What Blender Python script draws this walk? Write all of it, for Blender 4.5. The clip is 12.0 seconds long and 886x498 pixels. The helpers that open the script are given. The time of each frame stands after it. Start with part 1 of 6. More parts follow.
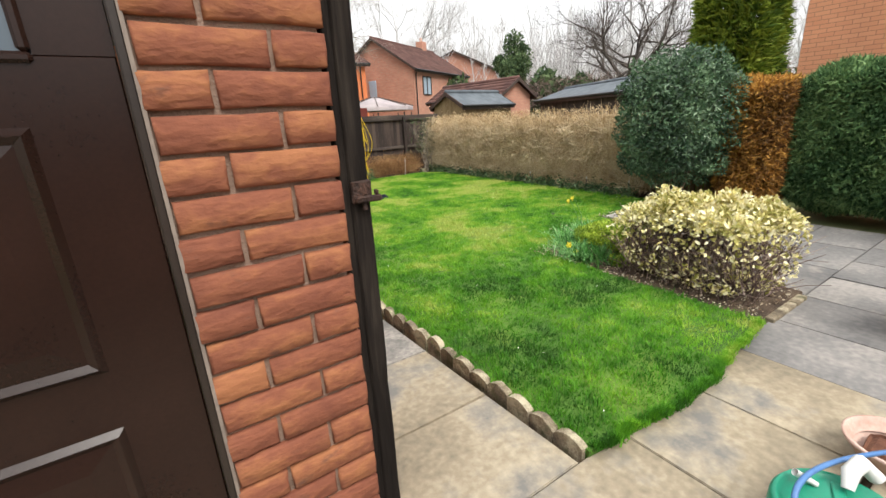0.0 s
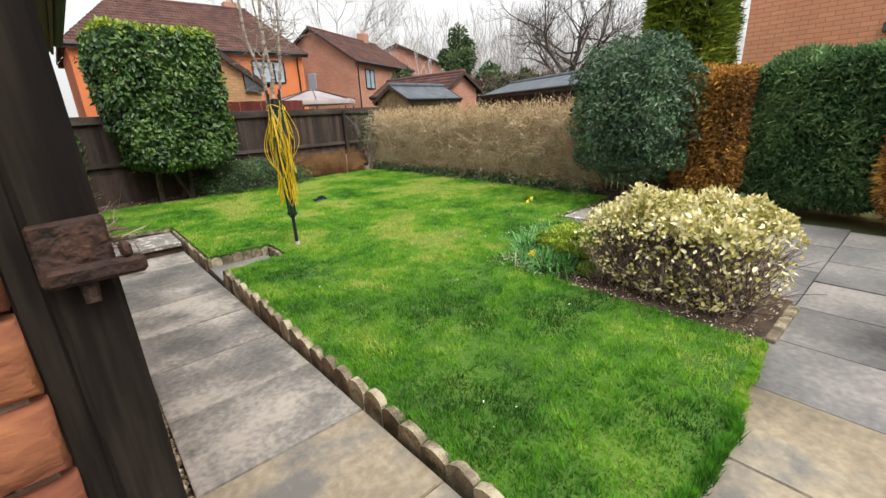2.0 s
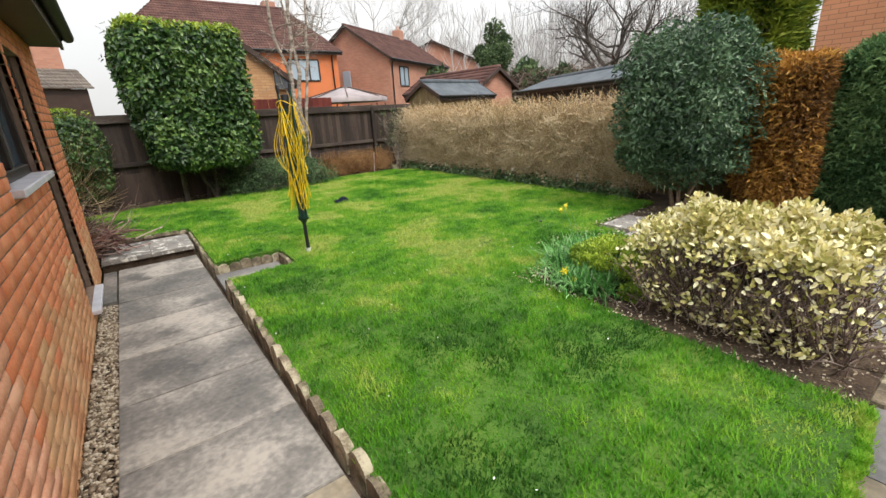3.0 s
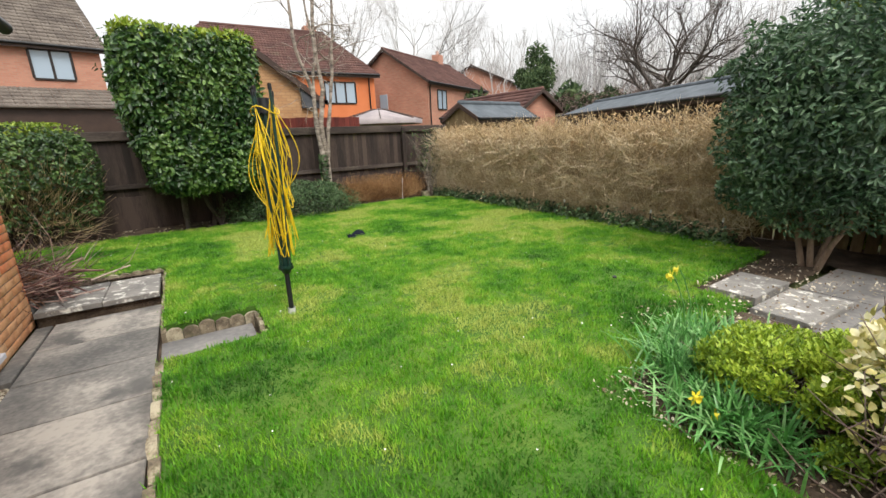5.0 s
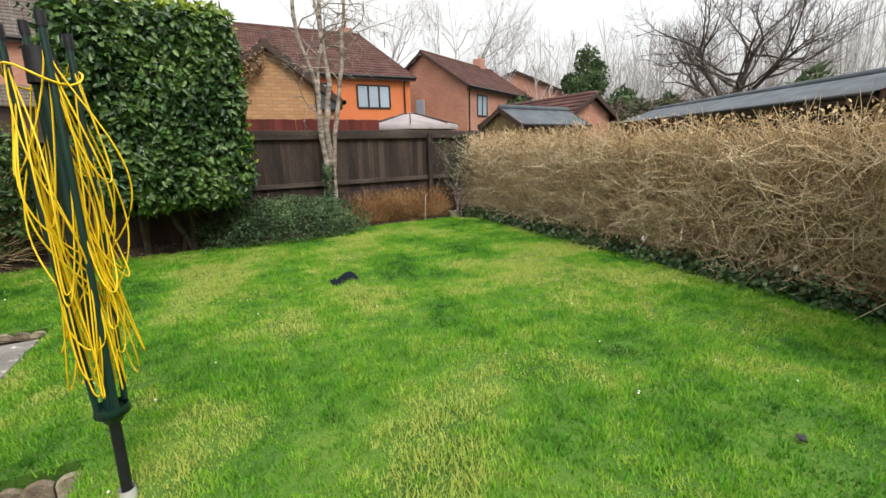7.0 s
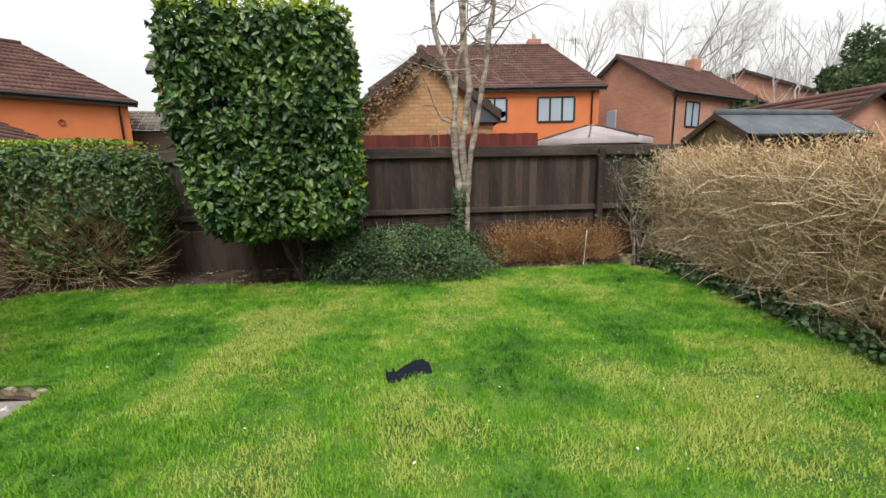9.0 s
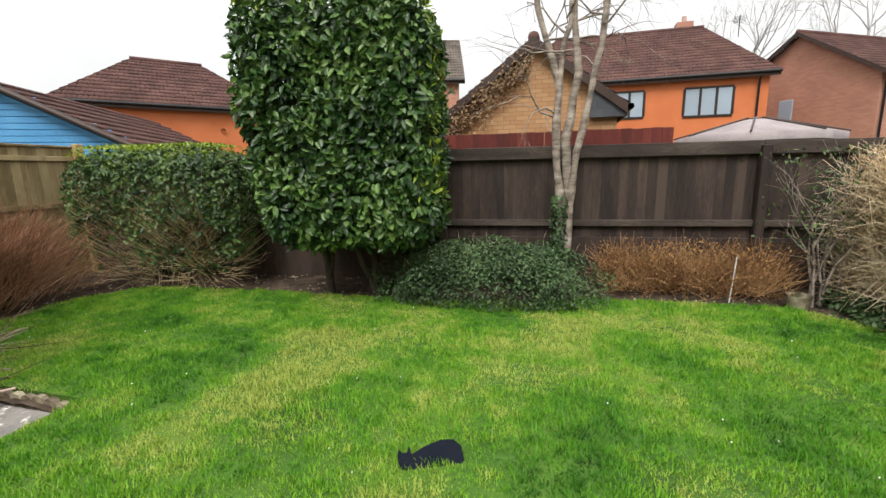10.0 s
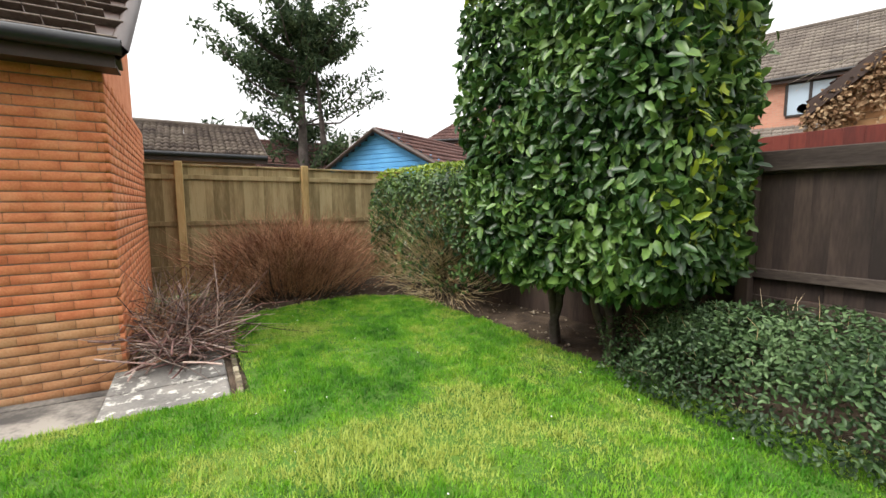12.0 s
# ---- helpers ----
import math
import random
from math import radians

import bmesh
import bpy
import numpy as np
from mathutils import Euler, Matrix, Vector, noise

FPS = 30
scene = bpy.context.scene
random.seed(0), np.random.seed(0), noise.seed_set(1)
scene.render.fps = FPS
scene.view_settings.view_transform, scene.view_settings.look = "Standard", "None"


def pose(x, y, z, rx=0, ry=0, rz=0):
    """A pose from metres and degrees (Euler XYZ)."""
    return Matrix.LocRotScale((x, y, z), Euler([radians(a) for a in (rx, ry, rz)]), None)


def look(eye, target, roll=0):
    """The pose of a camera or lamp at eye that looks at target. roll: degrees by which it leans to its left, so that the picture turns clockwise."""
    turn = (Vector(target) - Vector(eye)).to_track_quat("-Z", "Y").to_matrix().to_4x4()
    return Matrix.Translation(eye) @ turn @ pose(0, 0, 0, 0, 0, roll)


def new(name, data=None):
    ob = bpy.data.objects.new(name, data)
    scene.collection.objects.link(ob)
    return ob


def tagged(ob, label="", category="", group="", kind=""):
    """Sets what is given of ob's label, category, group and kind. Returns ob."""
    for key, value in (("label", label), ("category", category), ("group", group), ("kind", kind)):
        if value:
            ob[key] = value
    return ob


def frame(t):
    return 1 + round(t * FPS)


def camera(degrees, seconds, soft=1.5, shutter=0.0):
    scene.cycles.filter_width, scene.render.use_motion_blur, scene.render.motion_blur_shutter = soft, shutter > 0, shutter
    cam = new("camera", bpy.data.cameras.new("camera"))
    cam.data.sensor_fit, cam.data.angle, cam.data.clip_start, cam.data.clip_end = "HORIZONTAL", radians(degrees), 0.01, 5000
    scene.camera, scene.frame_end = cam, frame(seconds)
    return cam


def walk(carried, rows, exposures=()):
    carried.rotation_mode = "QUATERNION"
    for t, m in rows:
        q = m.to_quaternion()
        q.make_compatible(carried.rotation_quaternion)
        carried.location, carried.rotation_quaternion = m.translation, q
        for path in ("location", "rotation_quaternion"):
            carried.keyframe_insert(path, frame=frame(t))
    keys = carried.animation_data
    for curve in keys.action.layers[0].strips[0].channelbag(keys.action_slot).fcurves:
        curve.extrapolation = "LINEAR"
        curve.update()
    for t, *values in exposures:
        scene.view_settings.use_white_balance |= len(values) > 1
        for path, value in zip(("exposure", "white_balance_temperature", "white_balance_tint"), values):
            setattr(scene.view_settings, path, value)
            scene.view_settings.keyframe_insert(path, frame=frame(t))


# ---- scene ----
cam = camera(92.5, 12.0)
PATH = [
    (0, (-1.405, -5.801, 1.585), (-0.351, -4.209, 0.992), -3.0),
    (0.5, (-1.317, -5.663, 1.557), (-0.144, -4.158, 0.956), -2.8),
    (1, (-1.236, -5.548, 1.551), (0.005, -4.103, 0.942), -2.7),
    (1.5, (-1.114, -5.42, 1.525), (0.145, -3.993, 0.911), -2.7),
    (2, (-0.931, -5.234, 1.511), (0.302, -3.787, 0.891), -2.8),
    (2.5, (-0.734, -5.073, 1.507), (0.44, -3.58, 0.882), -3.0),
    (3, (-0.506, -4.932, 1.488), (0.603, -3.389, 0.865), -3.1),
    (3.2, (-0.421, -4.884, 1.504), (0.662, -3.322, 0.88), -3.1),
    (4.8, (0.256, -3.936, 1.394), (1.237, -2.272, 0.874), -3.0),
    (5, (0.335, -3.754, 1.384), (1.336, -2.098, 0.875), -2.5),
    (5.5, (0.642, -3.403, 1.393), (1.63, -1.732, 0.911), -1.6),
    (6, (0.908, -3.059, 1.382), (1.876, -1.374, 0.909), -2.0),
    (6.5, (1.196, -2.627, 1.38), (2.118, -0.916, 0.912), -2.2),
    (6.7, (1.306, -2.425, 1.372), (2.207, -0.703, 0.9), -1.9),
    (8.3, (2.214, -1.181, 1.427), (2.621, 0.737, 1.036), -1.2),
    (8.5, (2.353, -0.999, 1.422), (2.652, 0.94, 1.034), -1.4),
    (9, (2.564, -0.591, 1.428), (2.62, 1.372, 1.048), -1.2),
    (9.5, (2.785, -0.091, 1.43), (2.531, 1.858, 1.063), -1.2),
    (10, (2.954, 0.314, 1.43), (2.438, 2.213, 1.072), -1.1),
    (10.5, (3.137, 0.77, 1.432), (2.278, 2.545, 1.096), -0.8),
    (11, (3.206, 1.144, 1.382), (2.061, 2.756, 1.079), -0.7),
    (11.5, (3.17, 1.538, 1.368), (1.708, 2.876, 1.101), -0.7),
    (12, (3.154, 1.839, 1.329), (1.447, 2.859, 1.115), -0.2),
]
walk(cam, [(t, look(eye, target, roll)) for t, eye, target, roll in PATH], [(0, 1.25), (1.2, 1.08), (3, 1.05), (6, 1.0), (8.5, 0.9), (10, 0.93), (12, 1.35)])
# ---------------------------------------------------------------- sky, sun
world = bpy.data.worlds.new("overcast")
scene.world = world
world.use_nodes = True
wn, wl = world.node_tree.nodes, world.node_tree.links
sky = wn.new("ShaderNodeTexSky")
sky.sky_type, sky.sun_disc = "NISHITA", False
sky.sun_elevation, sky.sun_rotation = radians(54), radians(178)
sky.air_density, sky.dust_density = 1.0, 4.0
cloud = wn.new("ShaderNodeTexNoise")
cloud.inputs["Scale"].default_value, cloud.inputs["Detail"].default_value = 2.2, 5
ramp = wn.new("ShaderNodeValToRGB")
ramp.color_ramp.elements[0].position, ramp.color_ramp.elements[0].color = 0.3, (6.0, 6.0, 5.95, 1)
ramp.color_ramp.elements[1].position, ramp.color_ramp.elements[1].color = 0.75, (7.5, 7.4, 7.2, 1)
wl.new(cloud.outputs["Fac"], ramp.inputs["Fac"])
blend = wn.new("ShaderNodeMix")
blend.data_type = "RGBA"
blend.inputs["Factor"].default_value = 0.88
wl.new(sky.outputs["Color"], blend.inputs["A"])
wl.new(ramp.outputs["Color"], blend.inputs["B"])
# an overcast sky is about three times as bright overhead as at the horizon
way = wn.new("ShaderNodeTexCoord")
axes = wn.new("ShaderNodeSeparateXYZ")
wl.new(way.outputs["Generated"], axes.inputs["Vector"])
lift = wn.new("ShaderNodeMapRange")
lift.inputs["From Min"].default_value, lift.inputs["From Max"].default_value = 0.0, 1.0
lift.inputs["To Min"].default_value, lift.inputs["To Max"].default_value = 0.5, 1.35
wl.new(axes.outputs["Z"], lift.inputs["Value"])
dome = wn.new("ShaderNodeVectorMath")
dome.operation = "SCALE"
wl.new(blend.outputs["Result"], dome.inputs[0])
wl.new(lift.outputs["Result"], dome.inputs["Scale"])
wl.new(dome.outputs["Vector"], wn["Background"].inputs["Color"])
wn["Background"].inputs["Strength"].default_value = 0.13

sun_data = bpy.data.lights.new("sun", "SUN")
sun_data.energy, sun_data.angle, sun_data.color = 1.5, radians(25), (1.0, 0.96, 0.9)
sun = new("sun", sun_data)
sun.matrix_world = look((0.3, -8, 11), (0, 0, 0))

rng = np.random.default_rng(11)


# ---------------------------------------------------------------- materials
def surface(name, colors, rough=0.8, scale=6.0, fine=60.0, bump=0.3, island=0.0, per_object=0.0, metal=0.0, stain=None, stain_scale=1.2, stain_at=0.58, stretch=(1, 1, 1), spec=0.4, bump_dist=0.01, attr=None, attr_by=0.2):
    """Colour mixed at two scales, fine relief, optional stains of their own shape and a shade that varies per piece."""
    m = bpy.data.materials.new(name)
    m.use_nodes = True
    n, l = m.node_tree.nodes, m.node_tree.links
    b = n["Principled BSDF"]
    b.inputs["Roughness"].default_value, b.inputs["Metallic"].default_value = rough, metal
    b.inputs["Specular IOR Level"].default_value = spec
    tc = n.new("ShaderNodeTexCoord")
    mp = n.new("ShaderNodeMapping")
    mp.inputs["Scale"].default_value = stretch
    geo = n.new("ShaderNodeNewGeometry")
    l.new(geo.outputs["Position"] if per_object == 0 else tc.outputs["Object"], mp.inputs["Vector"])
    a = n.new("ShaderNodeTexNoise")
    a.inputs["Scale"].default_value, a.inputs["Detail"].default_value = scale, 4
    f = n.new("ShaderNodeTexNoise")
    f.inputs["Scale"].default_value, f.inputs["Detail"].default_value = fine, 3
    src = mp.outputs["Vector"]
    if per_object:
        oi = n.new("ShaderNodeObjectInfo")
        off = n.new("ShaderNodeVectorMath")
        off.operation = "MULTIPLY_ADD"
        comb = n.new("ShaderNodeCombineXYZ")
        for k in range(3):
            l.new(oi.outputs["Random"], comb.inputs[k])
        off.inputs[1].default_value = (37, 53, 71)
        l.new(comb.outputs["Vector"], off.inputs[0])
        l.new(src, off.inputs[2])
        src = off.outputs["Vector"]
    l.new(src, a.inputs["Vector"])
    l.new(src, f.inputs["Vector"])
    add = n.new("ShaderNodeMath")
    add.operation = "MULTIPLY_ADD"
    l.new(f.outputs["Fac"], add.inputs[0])
    add.inputs[1].default_value = 0.45
    l.new(a.outputs["Fac"], add.inputs[2])
    val = add.outputs["Value"]
    if island or per_object:
        r = n.new("ShaderNodeMath")
        r.operation = "MULTIPLY_ADD"
        l.new(geo.outputs["Random Per Island"] if island else oi.outputs["Random"], r.inputs[0])
        r.inputs[1].default_value = island or per_object
        l.new(val, r.inputs[2])
        sub = n.new("ShaderNodeMath")
        sub.operation = "SUBTRACT"
        l.new(r.outputs["Value"], sub.inputs[0])
        sub.inputs[1].default_value = 0.5 * (island or per_object)
        val = sub.outputs["Value"]
    if attr:
        at_ = n.new("ShaderNodeAttribute")
        at_.attribute_name = attr
        ad = n.new("ShaderNodeMath")
        ad.operation = "MULTIPLY_ADD"
        l.new(at_.outputs["Fac"], ad.inputs[0])
        ad.inputs[1].default_value = attr_by
        l.new(val, ad.inputs[2])
        val = ad.outputs["Value"]
    cr = n.new("ShaderNodeValToRGB")
    e = cr.color_ramp.elements
    span = np.linspace(0.5, 0.93, len(colors))
    e[0].position, e[0].color = span[0], (*colors[0], 1)
    e[1].position, e[1].color = span[-1], (*colors[-1], 1)
    for s, c in zip(span[1:-1], colors[1:-1]):
        k = e.new(s)
        k.color = (*c, 1)
    l.new(val, cr.inputs["Fac"])
    out = cr.outputs["Color"]
    if stain:
        s = n.new("ShaderNodeTexNoise")
        s.inputs["Scale"].default_value, s.inputs["Detail"].default_value = stain_scale, 6
        s.inputs["Roughness"].default_value = 0.65
        l.new(src, s.inputs["Vector"])
        sr = n.new("ShaderNodeMapRange")
        sr.inputs["From Min"].default_value, sr.inputs["From Max"].default_value = stain_at, stain_at + 0.12
        l.new(s.outputs["Fac"], sr.inputs["Value"])
        mx = n.new("ShaderNodeMix")
        mx.data_type = "RGBA"
        l.new(sr.outputs["Result"], mx.inputs["Factor"])
        l.new(out, mx.inputs["A"])
        mx.inputs["B"].default_value = (*stain, 1)
        out = mx.outputs["Result"]
    l.new(out, b.inputs["Base Color"])
    if bump:
        bp = n.new("ShaderNodeBump")
        bp.inputs["Strength"].default_value, bp.inputs["Distance"].default_value = bump, bump_dist
        l.new(add.outputs["Value"], bp.inputs["Height"])
        l.new(bp.outputs["Normal"], b.inputs["Normal"])
    return m


def leafy(name, colors, rough=0.55, spec=0.3, scale=2.0, island=0.45, through_light=0.25, fine=25, **more):
    m = surface(name, colors, rough, scale, fine, 0, island=island, spec=spec, **more)
    n, l = m.node_tree.nodes, m.node_tree.links
    b = n["Principled BSDF"]
    tr = n.new("ShaderNodeBsdfTranslucent")
    mix = n.new("ShaderNodeMixShader")
    mix.inputs["Fac"].default_value = through_light
    l.new(b.inputs["Base Color"].links[0].from_socket, tr.inputs["Color"])
    l.new(b.outputs["BSDF"], mix.inputs[1])
    l.new(tr.outputs["BSDF"], mix.inputs[2])
    l.new(mix.outputs["Shader"], n["Material Output"].inputs["Surface"])
    return m


def brickwork(name, c1, c2, mortar, course=0.075, length=0.225):
    """Far brickwork, laid by the wall's own generated metres (u along, v up)."""
    m = bpy.data.materials.new(name)
    m.use_nodes = True
    n, l = m.node_tree.nodes, m.node_tree.links
    b = n["Principled BSDF"]
    b.inputs["Roughness"].default_value = 0.9
    uv = n.new("ShaderNodeUVMap")
    t = n.new("ShaderNodeTexBrick")
    t.inputs["Scale"].default_value = 1.0
    t.inputs["Brick Width"].default_value, t.inputs["Row Height"].default_value = length, course
    t.inputs["Mortar Size"].default_value, t.inputs["Mortar Smooth"].default_value = 0.006, 0.2
    t.inputs["Color1"].default_value, t.inputs["Color2"].default_value, t.inputs["Mortar"].default_value = (*c1, 1), (*c2, 1), (*mortar, 1)
    l.new(uv.outputs["UV"], t.inputs["Vector"])
    no = n.new("ShaderNodeTexNoise")
    no.inputs["Scale"].default_value, no.inputs["Detail"].default_value = 0.9, 6
    geo = n.new("ShaderNodeNewGeometry")
    l.new(geo.outputs["Position"], no.inputs["Vector"])
    mr = n.new("ShaderNodeMapRange")
    mr.inputs["To Min"].default_value, mr.inputs["To Max"].default_value = 0.72, 1.25
    l.new(no.outputs["Fac"], mr.inputs["Value"])
    mx = n.new("ShaderNodeVectorMath")
    mx.operation = "SCALE"
    l.new(t.outputs["Color"], mx.inputs[0])
    l.new(mr.outputs["Result"], mx.inputs["Scale"])
    l.new(mx.outputs["Vector"], b.inputs["Base Color"])
    bp = n.new("ShaderNodeBump")
    bp.inputs["Strength"].default_value, bp.inputs["Distance"].default_value, bp.invert = 0.6, 0.008, True
    l.new(t.outputs["Fac"], bp.inputs["Height"])
    l.new(bp.outputs["Normal"], b.inputs["Normal"])
    return m


# pier brick: redder than the other walls, and darkened for the shade there
BRICK_SHADED = surface("shaded_red_brick", [(0.145, 0.047, 0.027), (0.2, 0.069, 0.037), (0.285, 0.114, 0.05)], 0.9, 8, 45, 0.75, per_object=0.24, stretch=(0.8, 1, 1.6), stain=(0.115, 0.052, 0.036), stain_scale=12, stain_at=0.62, bump_dist=0.016)
BRICK_REAR = surface("orange_brick", [(0.52, 0.22, 0.125), (0.62, 0.295, 0.175), (0.7, 0.39, 0.25)], 0.88, 5, 80, 0.5, per_object=0.16, stain=(0.5, 0.35, 0.22), stain_scale=4, stain_at=0.6, bump_dist=0.008)
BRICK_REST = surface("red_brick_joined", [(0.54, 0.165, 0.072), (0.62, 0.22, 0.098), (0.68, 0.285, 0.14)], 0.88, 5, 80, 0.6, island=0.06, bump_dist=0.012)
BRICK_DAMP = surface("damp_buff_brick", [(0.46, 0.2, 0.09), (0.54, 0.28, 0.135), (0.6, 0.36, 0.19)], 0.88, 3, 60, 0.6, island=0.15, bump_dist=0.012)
MORTAR = surface("mortar", [(0.17, 0.115, 0.085), (0.27, 0.19, 0.145)], 0.95, 12, 150, 0.8)
SLAB = surface("concrete_slab", [(0.09, 0.087, 0.082), (0.185, 0.174, 0.158), (0.36, 0.33, 0.29)], 0.7, 2.2, 30, 0.7, per_object=0.16, stain=(0.1, 0.096, 0.09), stain_scale=2.4, stain_at=0.54, bump_dist=0.006)
SLAB_TAN = surface("buff_concrete_slab", [(0.13, 0.11, 0.078), (0.24, 0.2, 0.138), (0.38, 0.33, 0.24)], 0.62, 1.3, 24, 0.6, per_object=0.1, stain=(0.14, 0.133, 0.122), stain_scale=1.3, stain_at=0.53, bump_dist=0.006)
SLAB_GREY = surface("grey_concrete_slab", [(0.1, 0.098, 0.098), (0.16, 0.155, 0.15), (0.27, 0.25, 0.23)], 0.6, 1.3, 24, 0.6, per_object=0.1, stain=(0.29, 0.265, 0.235), stain_scale=1.7, stain_at=0.6, bump_dist=0.006)
SLAB_LICHEN = surface("lichened_slab", [(0.13, 0.123, 0.115), (0.2, 0.19, 0.175), (0.27, 0.25, 0.225)], 0.8, 3, 45, 0.5, per_object=0.1, stain=(0.74, 0.72, 0.65), stain_scale=11, stain_at=0.55, bump_dist=0.006)
EDGING = surface("edging_concrete", [(0.085, 0.068, 0.048), (0.19, 0.155, 0.105), (0.38, 0.34, 0.24)], 0.92, 9, 90, 0.9, per_object=0.3, stain=(0.075, 0.075, 0.035), stain_scale=7, stain_at=0.54)
SOIL = surface("soil", [(0.03, 0.02, 0.013), (0.07, 0.048, 0.032), (0.12, 0.088, 0.06)], 0.97, 5, 60, 1.0, bump_dist=0.03, stain=(0.16, 0.12, 0.08), stain_scale=14, stain_at=0.66)
GRAVEL = surface("gravel", [(0.16, 0.12, 0.08), (0.33, 0.27, 0.19), (0.5, 0.44, 0.34)], 0.85, 20, 90, 0.3, island=0.9)
TURF = surface("turf", [(0.025, 0.07, 0.007), (0.055, 0.13, 0.012), (0.1, 0.17, 0.02)], 0.95, 1.6, 70, 0.8, bump_dist=0.02)
FIELD = surface("rough_grass", [(0.04, 0.06, 0.015), (0.08, 0.1, 0.03), (0.12, 0.12, 0.05)], 0.95, 0.4, 6, 0.5)
WOOD_DARK = surface("dark_stained_timber", [(0.02, 0.0135, 0.0115), (0.04, 0.027, 0.022), (0.072, 0.05, 0.04)], 0.75, 5, 60, 0.5, per_object=0.22, stretch=(1, 1, 0.15), stain=(0.1, 0.085, 0.035), stain_scale=3.2, stain_at=0.66)
WOOD_POST = surface("weathered_post", [(0.005, 0.0038, 0.0032), (0.0105, 0.008, 0.0066), (0.03, 0.024, 0.019)], 0.9, 14, 90, 0.9, stretch=(1, 1, 0.08), spec=0.15)
WOOD_PALE = surface("weathered_softwood", [(0.17, 0.13, 0.06), (0.28, 0.22, 0.11), (0.38, 0.31, 0.165)], 0.85, 6, 60, 0.5, per_object=0.3, stretch=(1, 1, 0.15), stain=(0.1, 0.1, 0.05), stain_scale=2.5, stain_at=0.62)
WOOD_NEW = surface("new_softwood_post", [(0.3, 0.21, 0.08), (0.42, 0.3, 0.13), (0.5, 0.38, 0.18)], 0.8, 6, 60, 0.4, stretch=(1, 1, 0.15))
WOOD_RED = surface("red_stained_timber", [(0.075, 0.013, 0.009), (0.125, 0.021, 0.014), (0.165, 0.032, 0.021)], 0.6, 6, 50, 0.4, per_object=0.3, stretch=(1, 1, 0.15))
WOOD_TOP = surface("weathered_top_rail", [(0.03, 0.022, 0.019), (0.056, 0.043, 0.036), (0.1, 0.08, 0.066)], 0.85, 6, 70, 0.6, stretch=(0.2, 1, 1), stain=(0.085, 0.085, 0.04), stain_scale=3, stain_at=0.62)
WOOD_BROWN = surface("brown_fence_timber", [(0.09, 0.06, 0.03), (0.16, 0.11, 0.055), (0.22, 0.16, 0.085)], 0.85, 6, 50, 0.4, per_object=0.3, stretch=(1, 1, 0.15))
DOOR = surface("brown_door_paint", [(0.013, 0.006, 0.0048), (0.017, 0.008, 0.006), (0.021, 0.01, 0.0075)], 0.26, 3, 120, 0.05, spec=0.3)
FRAME = surface("dark_window_frame", [(0.018, 0.013, 0.011), (0.03, 0.022, 0.018)], 0.4, 4, 50, 0.1)
SILL = surface("white_sill", [(0.45, 0.45, 0.5), (0.62, 0.62, 0.66)], 0.5, 6, 50, 0.1)
SEALANT = surface("grey_sealant", [(0.13, 0.105, 0.09), (0.22, 0.18, 0.15)], 0.7, 9, 50, 0.1)
IRON = surface("rusted_iron", [(0.02, 0.012, 0.01), (0.045, 0.026, 0.02), (0.09, 0.045, 0.03)], 0.75, 30, 120, 0.8, metal=0.4)
TILE = surface("roof_tile", [(0.06, 0.029, 0.025), (0.092, 0.043, 0.036), (0.13, 0.066, 0.054)], 0.85, 1.5, 25, 0.4, island=0.13, stain=(0.11, 0.09, 0.06), stain_scale=0.8, stain_at=0.64)
TILE_GREY = surface("grey_roof_tile", [(0.085, 0.07, 0.06), (0.125, 0.104, 0.088), (0.17, 0.145, 0.122)], 0.88, 1.5, 25, 0.4, island=0.12, stain=(0.14, 0.13, 0.08), stain_scale=2.5, stain_at=0.66)
SLATE_DARK = surface("dark_slate_paint", [(0.04, 0.044, 0.052), (0.06, 0.066, 0.076), (0.08, 0.086, 0.096)], 0.7, 4, 40, 0.2)
TILE_BROWN = surface("mossy_brown_tile", [(0.042, 0.03, 0.024), (0.08, 0.06, 0.047), (0.13, 0.105, 0.08)], 0.88, 1.5, 25, 0.4, island=0.2, stain=(0.12, 0.11, 0.06), stain_scale=2.5, stain_at=0.62)
TILE_OWN = surface("house_roof_tile", [(0.085, 0.066, 0.055), (0.15, 0.12, 0.1), (0.22, 0.185, 0.155)], 0.88, 4, 40, 0.5, per_object=0.3, stain=(0.17, 0.16, 0.09), stain_scale=5, stain_at=0.62)
FELT = surface("grey_felt", [(0.048, 0.06, 0.07), (0.075, 0.09, 0.104), (0.105, 0.122, 0.138)], 0.85, 2, 40, 0.3)
# red brick lightened towards pink, with the haze put into its colour
FAR_RED_HAZED = brickwork("hazed_red_brick", (0.42, 0.19, 0.13), (0.48, 0.24, 0.165), (0.36, 0.24, 0.18))
FAR_BUFF = brickwork("far_buff_brick", (0.4, 0.215, 0.1), (0.47, 0.28, 0.14), (0.28, 0.17, 0.09))
FAR_NEXT = brickwork("neighbour_brick", (0.66, 0.29, 0.16), (0.72, 0.34, 0.19), (0.42, 0.19, 0.115))
ORANGE = surface("orange_render", [(0.52, 0.15, 0.055), (0.56, 0.17, 0.065), (0.6, 0.19, 0.075)], 0.9, 1.2, 30, 0.2)
BLUE = surface("blue_painted_boards", [(0.07, 0.27, 0.55), (0.09, 0.32, 0.62), (0.12, 0.37, 0.66)], 0.6, 2, 30, 0.1)
FASCIA = surface("brown_fascia", [(0.035, 0.02, 0.015), (0.055, 0.032, 0.024)], 0.5, 3, 30, 0.1)
